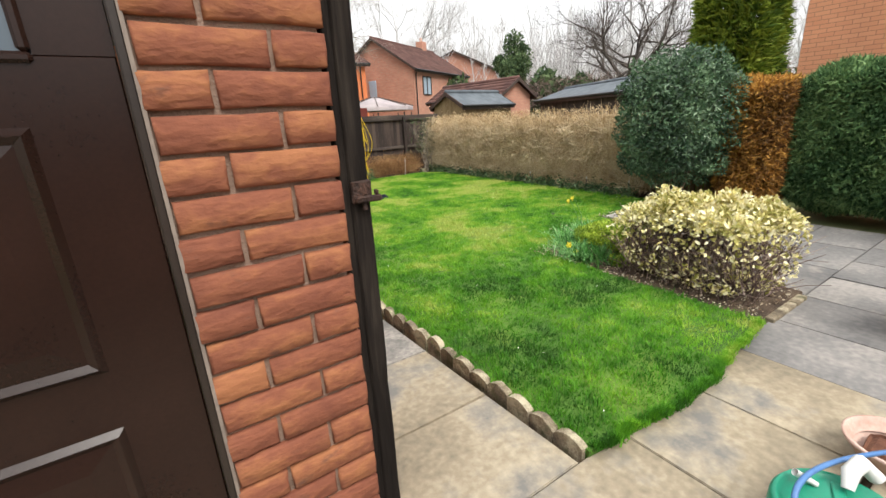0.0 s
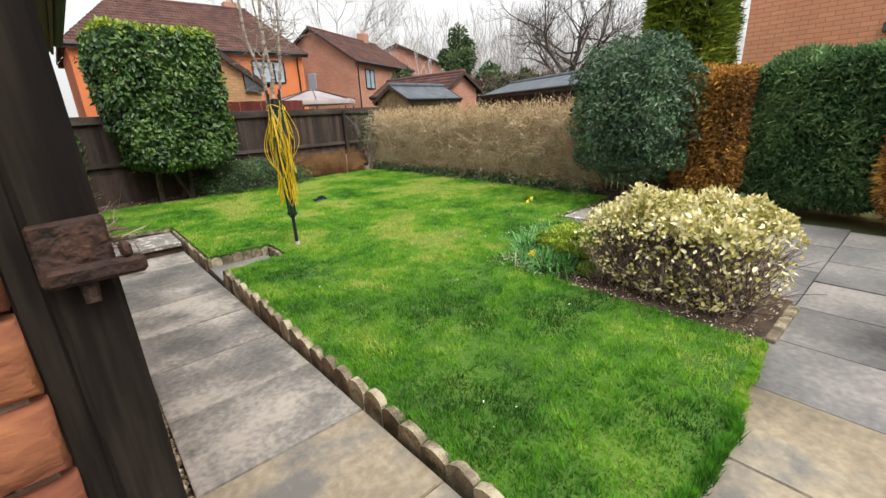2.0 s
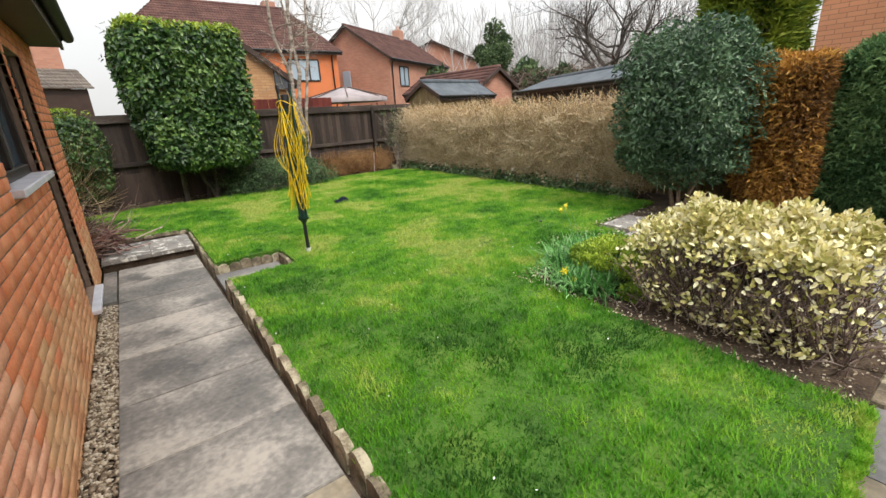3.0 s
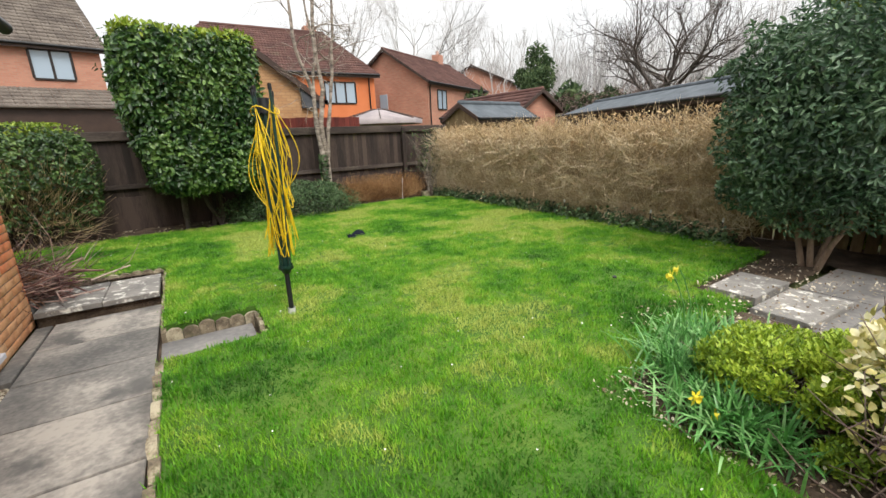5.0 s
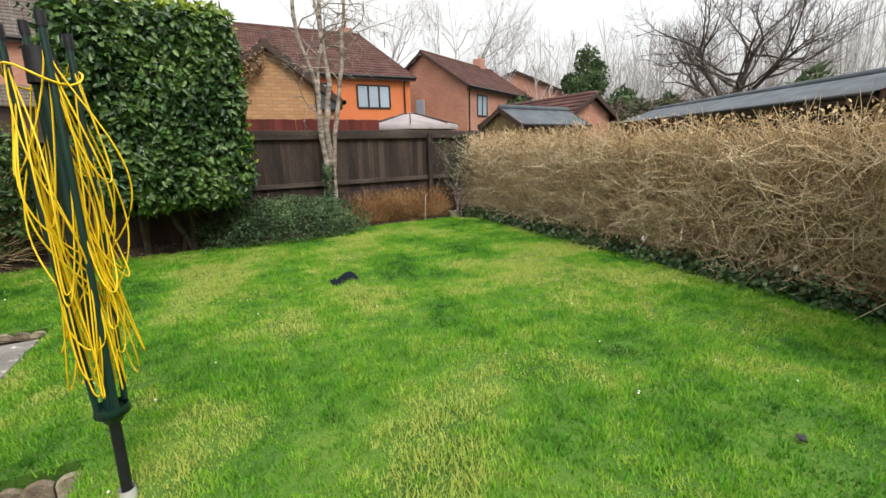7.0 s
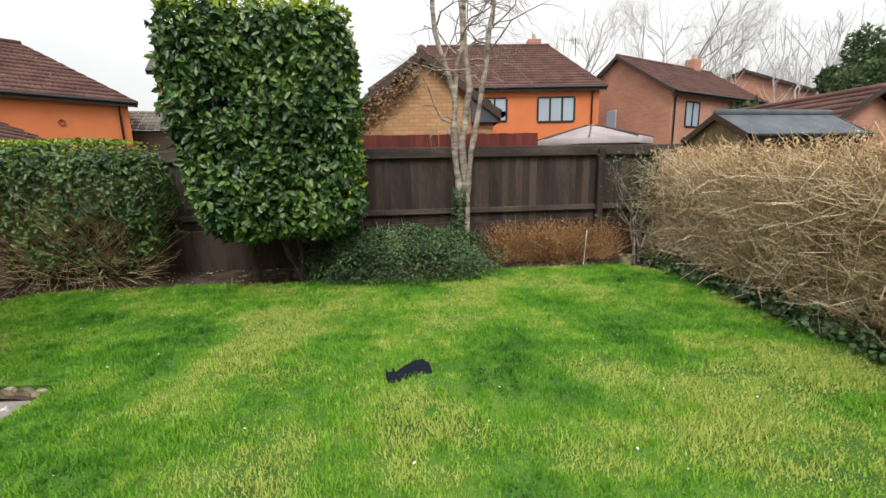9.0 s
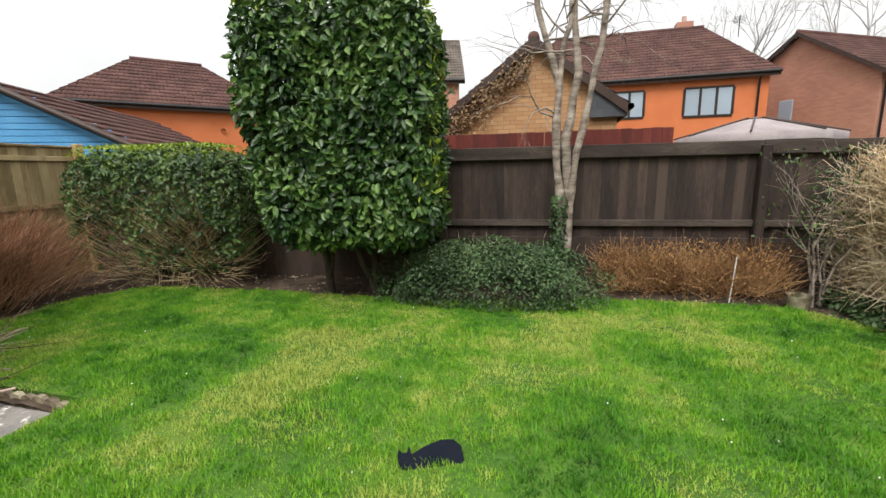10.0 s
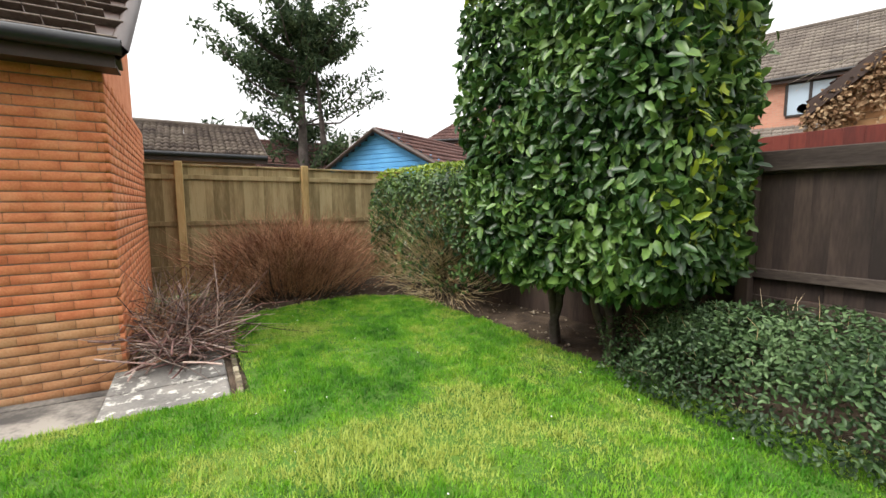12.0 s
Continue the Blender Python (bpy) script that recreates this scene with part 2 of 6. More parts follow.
CANVAS = surface("pale_canvas", [(0.24, 0.21, 0.22), (0.36, 0.32, 0.32)], 0.8, 2, 20, 0.1)
BARK = surface("grey_bark", [(0.1, 0.082, 0.07), (0.28, 0.235, 0.195), (0.46, 0.4, 0.345)], 0.9, 7, 60, 0.9, stretch=(0.8, 0.8, 2.2), stain=(0.075, 0.062, 0.055), stain_scale=6, stain_at=0.57)
BARK_DARK = surface("dark_bark", [(0.035, 0.028, 0.024), (0.07, 0.058, 0.05), (0.12, 0.1, 0.09)], 0.95, 3, 25, 0.5)
BARK_HOLLY = surface("holly_bark", [(0.12, 0.085, 0.06), (0.21, 0.15, 0.105), (0.3, 0.22, 0.16)], 0.9, 12, 60, 0.6, stretch=(1, 1, 0.3))
# distance haze is mixed into this bark colour, hence the pale grey
BARK_HAZED = surface("hazed_bark", [(0.36, 0.345, 0.345), (0.46, 0.445, 0.44), (0.55, 0.535, 0.53)], 0.95, 1, 12, 0.2)
TWIG_TAN = surface("hedge_twig", [(0.32, 0.22, 0.115), (0.58, 0.43, 0.25), (0.76, 0.62, 0.41)], 0.9, 3, 40, 0.2, island=0.5)
TWIG_RED = surface("red_twig", [(0.15, 0.068, 0.036), (0.31, 0.15, 0.08), (0.5, 0.28, 0.165)], 0.85, 3, 40, 0.2, island=0.5)
TWIG_GREY = surface("cut_twig", [(0.07, 0.042, 0.036), (0.17, 0.115, 0.1), (0.37, 0.29, 0.25)], 0.9, 3, 40, 0.2, island=0.6)
LEAF_LAUREL = leafy("laurel_leaf", [(0.014, 0.044, 0.011), (0.042, 0.108, 0.024), (0.145, 0.255, 0.06)], 0.38, 0.45)
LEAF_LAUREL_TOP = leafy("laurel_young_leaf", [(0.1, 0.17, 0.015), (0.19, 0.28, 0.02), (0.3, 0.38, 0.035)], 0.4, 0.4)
LEAF_PRIVET = leafy("privet_leaf", [(0.016, 0.042, 0.012), (0.045, 0.1, 0.026), (0.12, 0.2, 0.05)], 0.45, 0.4)
TWIG_GOLD = surface("golden_brown_twig", [(0.16, 0.075, 0.032), (0.34, 0.18, 0.075), (0.5, 0.31, 0.15)], 0.85, 3, 40, 0.2, island=0.5)
TWIG_PINK = surface("cut_stick", [(0.12, 0.055, 0.05), (0.3, 0.17, 0.15), (0.55, 0.42, 0.36)], 0.85, 6, 60, 0.3, island=0.5)
TWIG_PALE = surface("pale_twig", [(0.4, 0.3, 0.18), (0.6, 0.48, 0.32), (0.72, 0.6, 0.43)], 0.9, 3, 40, 0.2, island=0.4)
LEAF_IVY = leafy("ground_cover_leaf", [(0.02, 0.045, 0.016), (0.055, 0.11, 0.038), (0.13, 0.21, 0.085)], 0.5, 0.4)
LEAF_HOLLY = leafy("holly_leaf", [(0.02, 0.052, 0.024), (0.05, 0.115, 0.052), (0.15, 0.245, 0.125)], 0.38, 0.5)
LEAF_CYPRESS = leafy("golden_cypress_spray", [(0.05, 0.09, 0.012), (0.12, 0.18, 0.02), (0.24, 0.29, 0.035)], 0.7, 0.2)
LEAF_CONIFER = leafy("conifer_hedge_spray", [(0.032, 0.08, 0.03), (0.085, 0.175, 0.065), (0.19, 0.3, 0.115)], 0.7, 0.25)
LEAF_RUST = leafy("scorched_conifer_spray", [(0.13, 0.07, 0.028), (0.34, 0.17, 0.045), (0.6, 0.34, 0.075)], 0.75, 0.2, scale=1.2)
LEAF_CREAM = leafy("variegated_leaf", [(0.28, 0.27, 0.07), (0.71, 0.63, 0.26), (0.86, 0.82, 0.56)], 0.5, 0.3, scale=4, island=0.6)
LEAF_BOX = leafy("box_leaf", [(0.12, 0.21, 0.018), (0.28, 0.41, 0.035), (0.44, 0.55, 0.06)], 0.5, 0.4)
LEAF_DAFF = leafy("daffodil_leaf", [(0.045, 0.16, 0.03), (0.11, 0.32, 0.07), (0.29, 0.51, 0.2)], 0.4, 0.5)
LEAF_CREEPER = leafy("creeper_leaf", [(0.1, 0.055, 0.03), (0.22, 0.13, 0.07), (0.42, 0.3, 0.18)], 0.85, 0.2)
LEAF_LITTER = leafy("leaf_litter", [(0.16, 0.11, 0.07), (0.42, 0.34, 0.23), (0.68, 0.62, 0.48)], 0.85, 0.2, island=0.7)
LEAF_SPIREA = leafy("rusty_dead_leaf", [(0.16, 0.08, 0.03), (0.31, 0.165, 0.06), (0.45, 0.27, 0.11)], 0.85, 0.2)
LEAF_BROWN = leafy("dead_leaf", [(0.32, 0.21, 0.1), (0.55, 0.4, 0.21), (0.7, 0.55, 0.34)], 0.85, 0.2)
LEAF_FAR = leafy("far_evergreen", [(0.035, 0.062, 0.03), (0.07, 0.115, 0.05), (0.13, 0.18, 0.08)], 0.8, 0.2)
NEEDLE_DARK = leafy("dark_conifer_needles", [(0.022, 0.042, 0.02), (0.045, 0.075, 0.034), (0.085, 0.12, 0.055)], 0.8, 0.2)
PETAL = leafy("yellow_petal", [(0.82, 0.66, 0.03), (0.88, 0.78, 0.1)], 0.5, 0.3)
GRASS = leafy("grass_blade", [(0.022, 0.09, 0.007), (0.058, 0.21, 0.012), (0.12, 0.33, 0.017), (0.22, 0.42, 0.03), (0.41, 0.48, 0.105)], 0.55, 0.3, scale=1.3, island=0.12, fine=9, through_light=0.35, attr="blade_tone", attr_by=0.2)
YELLOW_LINE = surface("yellow_line", [(0.75, 0.5, 0.01), (0.85, 0.6, 0.015)], 0.45, 9, 60, 0)
GREEN_METAL = surface("green_tube", [(0.006, 0.03, 0.024), (0.01, 0.04, 0.032)], 0.35, 9, 60, 0.05, spec=0.5)
BLACK = surface("black_plastic", [(0.01, 0.011, 0.013), (0.02, 0.021, 0.024)], 0.45, 9, 60, 0.1)
SLATE = surface("blue_black_plate", [(0.004, 0.006, 0.012), (0.008, 0.011, 0.02)], 0.85, 9, 60, 0.2, spec=0.15)
TERRACOTTA = surface("faded_terracotta", [(0.42, 0.27, 0.22), (0.55, 0.4, 0.34)], 0.85, 9, 60, 0.3)
COMPOST = surface("dark_compost", [(0.06, 0.022, 0.012), (0.13, 0.055, 0.03)], 0.95, 20, 90, 0.8)
STONE_POT = surface("buff_planter", [(0.42, 0.33, 0.17), (0.54, 0.44, 0.25)], 0.85, 9, 60, 0.3)
REEL_GREEN = surface("green_plastic", [(0.008, 0.17, 0.1), (0.012, 0.21, 0.13)], 0.4, 6, 40, 0.05)
HOSE_BLUE = surface("blue_hose", [(0.05, 0.13, 0.3), (0.08, 0.18, 0.38)], 0.45, 9, 60, 0.1)
GREY_PLASTIC = surface("grey_plastic", [(0.5, 0.51, 0.5), (0.6, 0.61, 0.6)], 0.5, 6, 40, 0.05)
WHITE = surface("white_paint", [(0.72, 0.72, 0.72), (0.8, 0.8, 0.8)], 0.6, 6, 40, 0.05)

GLASS = bpy.data.materials.new("window_glass")
GLASS.use_nodes = True
gb = GLASS.node_tree.nodes["Principled BSDF"]
gb.inputs["Base Color"].default_value, gb.inputs["Roughness"].default_value = (0.05, 0.075, 0.1, 1), 0.04
gb.inputs["Specular IOR Level"].default_value = 1.0
GLASS_FAR = bpy.data.materials.new("far_window_glass")
GLASS_FAR.use_nodes = True
gb = GLASS_FAR.node_tree.nodes["Principled BSDF"]
gb.inputs["Base Color"].default_value, gb.inputs["Roughness"].default_value = (0.32, 0.4, 0.48, 1), 0.06
gb.inputs["Specular IOR Level"].default_value = 1.0


# ---------------------------------------------------------------- mesh helpers
def np_mesh(name, V, F):
    """A mesh from an array of points and one or more arrays of faces."""
    me = bpy.data.meshes.new(name)
    F = [np.asarray(f, dtype=np.int32) for f in (F if isinstance(F, list) else [F])]
    V = np.asarray(V, dtype=np.float32)
    me.vertices.add(len(V))
    me.vertices.foreach_set("co", V.ravel())
    idx = np.concatenate([f.ravel() for f in F])
    size = np.concatenate([np.full(len(f), f.shape[1]) for f in F])
    me.loops.add(len(idx))
    me.loops.foreach_set("vertex_index", idx)
    me.polygons.add(len(size))
    me.polygons.foreach_set("loop_start", np.concatenate([[0], np.cumsum(size)[:-1]]).astype(np.int32))
    me.polygons.foreach_set("loop_total", size.astype(np.int32))
    me.update(calc_edges=True)
    return me


def thing(name, at=(0, 0, 0), label="", category="", group="", kind=""):
    ob = new(name)
    ob.empty_display_size = 0.1
    ob.location = at
    return tagged(ob, label, category, group, kind)


MASSES = {"twig_mass", "stick_mass", "shoot_mass", "dead_foliage", "shoot_foliage", "stem_mass", "branches", "trunks", "leaf_mass", "foliage", "inner_foliage", "crown", "ivy", "brush"}


def part(name, shape, material, parent=None, label="", m=None, smooth=False):
    """Links a bmesh or a mesh as one object, under a thing or a part."""
    if isinstance(shape, bmesh.types.BMesh):
        me = bpy.data.meshes.new(name)
        shape.normal_update()
        shape.to_mesh(me)
        shape.free()
    else:
        me = shape
    if material and not me.materials:
        me.materials.append(material)
    if smooth:
        me.polygons.foreach_set("use_smooth", np.ones(len(me.polygons), dtype=bool))
    ob = new(name, me)
    if parent:
        ob.parent = parent
    if m is not None:
        ob.matrix_basis = m
    if label:
        ob["label"] = label
    if name in MASSES:
        ob["kind"] = "stuff"
    return ob


def box(x0, y0, z0, x1, y1, z1, bevel=0.0, bm=None):
    own = bm is None
    bm = bm or bmesh.new()
    r = bmesh.ops.create_cube(bm, size=1, matrix=Matrix.Translation(((x0 + x1) / 2, (y0 + y1) / 2, (z0 + z1) / 2)) @ Matrix.Diagonal((x1 - x0, y1 - y0, z1 - z0, 1)))
    if bevel and own:
        bmesh.ops.bevel(bm, geom=bm.edges[:], offset=bevel, segments=1, affect="EDGES")
    return bm


def wobble(bm, amount, scale=3.0, seed=0.0):
    for v in bm.verts:
        v.co += Vector(noise.noise_vector(v.co * scale + Vector((seed, 0, 0)))) * amount
    return bm


def tubes(lines, sides=6):
    """Points and radii of many lines as one mesh of tapered tubes."""
    V, F, base = [], [], 0
    ang = np.linspace(0, 2 * np.pi, sides, endpoint=False)
    ca, sa = np.cos(ang), np.sin(ang)
    for pts, rad in lines:
        pts = np.asarray(pts, float)
        d = np.gradient(pts, axis=0)
        d /= np.linalg.norm(d, axis=1)[:, None] + 1e-9
        ref = np.where(np.abs(d[:, 2:3]) > 0.9, [[1.0, 0, 0]], [[0, 0, 1.0]])
        a = np.cross(d, ref)
        a /= np.linalg.norm(a, axis=1)[:, None] + 1e-9
        b = np.cross(d, a)
        rad = np.broadcast_to(np.asarray(rad, float), (len(pts),))
        ring = pts[:, None, :] + rad[:, None, None] * (ca[None, :, None] * a[:, None, :] + sa[None, :, None] * b[:, None, :])
        V.append(ring.reshape(-1, 3))
        i, j = np.meshgrid(np.arange(len(pts) - 1), np.arange(sides), indexing="ij")
        k = (j + 1) % sides
        F.append((np.stack([i * sides + j, i * sides + k, (i + 1) * sides + k, (i + 1) * sides + j], -1) + base).reshape(-1, 4))
        base += len(pts) * sides
    return np_mesh("tubes", np.concatenate(V), np.concatenate(F))


def unit(a):
    return a / (np.linalg.norm(a, axis=-1, keepdims=True) + 1e-9)


def leaves(P, N, length, width, droop=0.3, out=0.6, fold=0.25, spread=0.35):
    """One folded, pointed leaf at each place P, lying roughly across the way out N."""
    n = len(P)
    t = unit(rng.normal(size=(n, 3)))
    d = unit(np.cross(t, N) + N * out * rng.uniform(0.2, 1, (n, 1)) - np.array([0, 0, droop]))
    nn = unit(N + rng.normal(0, spread, (n, 3)) + [0, 0, 0.3])
    s = unit(np.cross(d, nn))
    up = np.cross(s, d)
    L = length * rng.uniform(0.6, 1.2, (n, 1))
    W = width * rng.uniform(0.7, 1.15, (n, 1)) * 0.5
    q = [P, P + d * L * 0.3 + s * W + up * W * fold, P + d * L * 0.72 + s * W * 0.8 + up * W * fold * 0.6, P + d * L - up * L * 0.08, P + d * L * 0.72 - s * W * 0.8 + up * W * fold * 0.6, P + d * L * 0.3 - s * W + up * W * fold]
    V = np.stack(q, 1).reshape(-1, 3)
    k = np.arange(n)[:, None] * 6
    return np_mesh("leaves", V, np.concatenate([k + [0, 1, 2, 3], k + [0, 3, 4, 5]]))


def slivers(P, N, length, width, out=0.7, droop=0.0):
    """Narrow three-cornered sprays or needles."""
    n = len(P)
    d = unit(rng.normal(0, 1, (n, 3)) + N * out * 2 - np.array([0, 0, droop]))
    s = unit(np.cross(d, rng.normal(size=(n, 3))))
    L = length * rng.uniform(0.5, 1.2, (n, 1))
    V = np.stack([P - s * width / 2, P + s * width / 2, P + d * L], 1).reshape(-1, 3)
    return np_mesh("sprays", V, np.arange(3 * n).reshape(-1, 3))


def lumps(P, k=2.2, seed=0.0):
    x, y, z = (P * k + seed).T
    return (np.sin(1.7 * x + 2.1 * np.sin(1.3 * y)) + np.sin(2.3 * y + 1.7 * np.sin(1.9 * z)) + np.sin(2.9 * z + 1.1 * np.sin(2.7 * x))) / 3


def shell(n, c, h, p=6.0, depth=0.2, lump=0.05, turn=0.0, keep=None, k=2.2):
    """n places in the outer layer of a rounded block, with the way out at each."""
    h = np.asarray(h, float)
    area = np.array([h[1] * h[2], h[0] * h[2], h[0] * h[1]])
    ax = rng.choice(3, n, p=area / area.sum())
    q = rng.uniform(-1, 1, (n, 3))
    q[np.arange(n), ax] = rng.choice([-1, 1], n)
    r = (np.abs(q) ** p).sum(1) ** (-1 / p)
    s = q * r[:, None]
    N = unit(np.sign(s) * np.abs(s) ** (p - 1) / h)
    f = 1 - depth * rng.uniform(0, 1, n) ** 2 + lump * lumps(s * h, k, c[0])
    P = s * h * f[:, None]
    if turn:
        a = radians(turn)
        R = np.array([[math.cos(a), -math.sin(a), 0], [math.sin(a), math.cos(a), 0], [0, 0, 1]])
        P, N = P @ R.T, N @ R.T
    P = P + np.asarray(c)
    if keep is not None:
        sel = keep(P)
        P, N = P[sel], N[sel]
    return P, N


def twigs(A, D, length, r, bend=0.25, r_end=0.35):
    """Thin bent twigs from A along D, three-sided."""
    n = len(A)
    D = unit(D)
    L = length * rng.uniform(0.5, 1.2, (n, 1))
    side = unit(np.cross(D, rng.normal(size=(n, 3))))
    pts = [A, A + D * L * 0.5 + side * L * bend * rng.uniform(-0.5, 0.5, (n, 1)), A + D * L + side * L * bend * rng.uniform(-1, 1, (n, 1))]
    b = np.cross(D, side)
    V = []
    for p, w in zip(pts, (1, 0.75, r_end)):
        for a in (0, 2.094, 4.189):
            V.append(p + (side * math.cos(a) + b * math.sin(a)) * r * w)
    V = np.stack(V, 1).reshape(-1, 3)
    k = np.arange(n)[:, None] * 9
    F = []
    for g in (0, 3):
        for j in range(3):
            F.append(k + [g + j, g + (j + 1) % 3, g + 3 + (j + 1) % 3, g + 3 + j])
    return np_mesh("twigs", V, np.concatenate(F))


def grow(start, way, length, radius, depth, lines, seed, split=3, spread=0.5, lift=0.15, shrink=0.68, segs=4, crook=0.18):
    """Limbs that fork again and again."""
    p, d = np.array(start, float), unit(np.array(way, float))
    pts, rad = [p], [radius]
    kids = []
    for i in range(segs):
        d = unit(d + seed.normal(0, crook, 3) + [0, 0, lift * 0.4])
        p = p + d * length / segs
        pts.append(p)
        rad.append(radius * (1 - 0.55 * (i + 1) / segs))
        if depth and i >= segs // 3:
            kids.append((p, d, rad[-1]))
    lines.append((pts, rad))
    if depth:
        for q, e, r in kids:
            for _ in range(max(1, split - 1 if q is not p else split)):
                a = unit(e + seed.normal(0, spread, 3) + [0, 0, lift])
                grow(q, a, length * shrink * seed.uniform(0.75, 1.15), r * 0.7, depth - 1, lines, seed, split, spread, lift, shrink, max(2, segs - 1), crook)


def inside(x, y, poly):
    hit = np.zeros(len(x), bool)
    for (x0, y0), (x1, y1) in zip(poly, poly[1:] + poly[:1]):
        c = (y0 > y) != (y1 > y)
        hit ^= c & (x < (x1 - x0) * (y - y0) / (y1 - y0 + 1e-12) + x0)
    return hit


# ---------------------------------------------------------------- ground, lawn, beds
LAWN = [(0.03, -4.8), (0.6, -4.86), (1.0, -4.88), (1.5, -4.8), (2.08, -4.76), (2.07, -4.2), (2.08, -3.6), (2.12, -3.2), (2.08, -2.9), (2.25, -2.5), (2.6, -2.42), (3.3, -2.38), (3.93, -2.36), (3.95, -1.88), (4.75, -1.86), (5.6, -1.8), (5.85, -0.4), (5.85, 1.6), (5.8, 3.4), (5.75, 4.6), (5.2, 5.1), (3.5, 5.05), (2.6, 4.75), (1.1, 4.62), (-0.9, 4.58), (-2.2, 4.45), (-2.5, 3.8), (-2.45, 3.0), (-2.2, 2.4), (-1.8, 2.14), (0.03, 2.14), (0.03, 0.07), (0.72, 0.07), (0.72, -0.56), (0.03, -0.6)]
g = bmesh.new()
cols, rws = [-450, -1.5, -1.3, 0.85, 1.0, 450], [-450, -5.0, -4.8, 2.1, 2.3, 450]
net = [[g.verts.new((x, y, -0.32 if 2 <= a <= 3 and 2 <= b <= 3 else -0.09)) for b, y in enumerate(rws)] for a, x in enumerate(cols)]
for a in range(5):
    for b in range(5):
        g.faces.new((net[a][b], net[a + 1][b], net[a + 1][b + 1], net[a][b + 1]))
tagged(part("ground", g, FIELD), "rough green and brown ground around the gardens", "ground", kind="structure")

gx, gy = np.meshgrid(np.linspace(-4.2, 6.6, 130), np.linspace(-3.0, 6.3, 112), indexing="ij")
gz = 0.0 + 0.02 * lumps(np.stack([gx.ravel(), gy.ravel(), gy.ravel() * 0], 1), 6) + rng.normal(0, 0.006, gx.size)
GV = np.stack([gx.ravel(), gy.ravel(), gz], 1)
i, j = np.meshgrid(np.arange(129), np.arange(111), indexing="ij")
GF = np.stack([i * 112 + j, (i + 1) * 112 + j, (i + 1) * 112 + j + 1, i * 112 + j + 1], -1).reshape(-1, 4)
cen = GV[GF].mean(1)
GF = GF[~((cen[:, 0] < 0.15) & (cen[:, 0] > -4.3) & (cen[:, 1] < 2.02))]
cen = GV[GF].mean(1)
GF = GF[~((cen[:, 0] < 0.85) & (cen[:, 1] > -0.8) & (cen[:, 1] < 0.25))]
cen = GV[GF].mean(1)
GF = GF[~((cen[:, 0] > 3.72) & (cen[:, 0] < 5.62) & (cen[:, 1] < -2.36))]
tagged(part("soil_bed", np_mesh("soil_bed", GV, GF), SOIL), "dark bare soil of the borders round the lawn", "soil", kind="structure")

bm = bmesh.new()
top = bm.faces.new([bm.verts.new((x, y, 0.035)) for x, y in LAWN])
ex = bmesh.ops.extrude_face_region(bm, geom=[top])
bmesh.ops.translate(bm, verts=[v for v in ex["geom"] if isinstance(v, bmesh.types.BMVert)], vec=(0, 0, -0.08))
bmesh.ops.triangulate(bm, faces=bm.faces[:])
bmesh.ops.recalc_face_normals(bm, faces=bm.faces[:])
tagged(part("lawn", bm, TURF), "mown green lawn with mossy and yellowed patches", "lawn", kind="structure")

n = 760000
bx, by = rng.uniform(-2.6, 5.95, n), rng.uniform(-4.85, 5.2, n)
ok = inside(bx + rng.normal(0, 0.012, n), by + rng.normal(0, 0.025, n) + 0.025 * np.sin(bx * 9) * np.sin(bx * 3.7 + 1) + 0.02 * np.sin(bx * 31 + 2 * np.sin(bx * 13)), LAWN)
bx, by = bx[ok], by[ok]
# longer tufts that hang over the ragged front edge
fx = rng.uniform(0.06, 2.05, 9000)
fy = np.interp(fx, [0.03, 0.6, 1.0, 1.5, 2.08], [-4.8, -4.86, -4.88, -4.8, -4.76]) + 0.01 * np.sin(fx * 17 + 2 * np.sin(fx * 5)) + rng.normal(-0.002, 0.014, 9000)
bx, by = np.concatenate([bx, fx]), np.concatenate([by, fy])
n = len(bx)
tall = 0.75 + 0.35 * lumps(np.stack([bx, by, 0 * bx], 1), 2.4) + 0.55 * lumps(np.stack([bx, by, 0 * bx], 1), 11, 3.0) + 0.4 * lumps(np.stack([bx, by, 0 * bx], 1), 31, 5.0)
H = 0.029 * np.clip(tall, 0.3, 1.6) * rng.uniform(0.6, 1.35, n)
H[-9000:] *= 1.4
ang, lean = rng.uniform(0, 2 * np.pi, n), rng.uniform(0.15, 0.95, n)
wid = rng.uniform(0.0026, 0.005, n)
P = np.stack([bx, by, np.full(n, 0.033)], 1)
s = np.stack([np.cos(ang), np.sin(ang), 0 * ang], 1) * wid[:, None]
d = np.stack([-np.sin(ang) * lean * H, np.cos(ang) * lean * H, H], 1)
GV = np.stack([P - s, P + s, P + d], 1).reshape(-1, 3)
# worn yellow patches and lusher dark ones: x, y, radius, shift of blade tone
PATCHES = [(2.3, 1.42, 0.36, 1.0), (4.2, 1.5, 0.38, 1.0), (3.5, 1.15, 0.28, 0.7), (5.2, 2.2, 0.4, 0.6), (4.9, 0.65, 0.4, 0.7), (1.1, 3.35, 0.33, 0.7), (2.2, -1.05, 0.33, 0.8), (2.3, -1.75, 0.35, 0.6), (3.0, -0.5, 0.45, 0.4), (1.25, 2.95, 0.33, 0.9), (1.0, 2.25, 0.25, 0.5), (3.0, 3.7, 0.4, 0.6), (2.15, 2.75, 0.35, 0.7), (1.5, -4.7, 0.3, 0.9), (0.3, 2.8, 0.4, -0.6), (2.95, 2.4, 0.3, -0.7), (2.7, 0.75, 0.35, -0.5), (3.25, -1.05, 0.4, -0.6), (0.55, -1.0, 0.5, -0.5), (2.5, 3.4, 0.3, -0.6), (1.1, -3.7, 1.1, -0.5)]
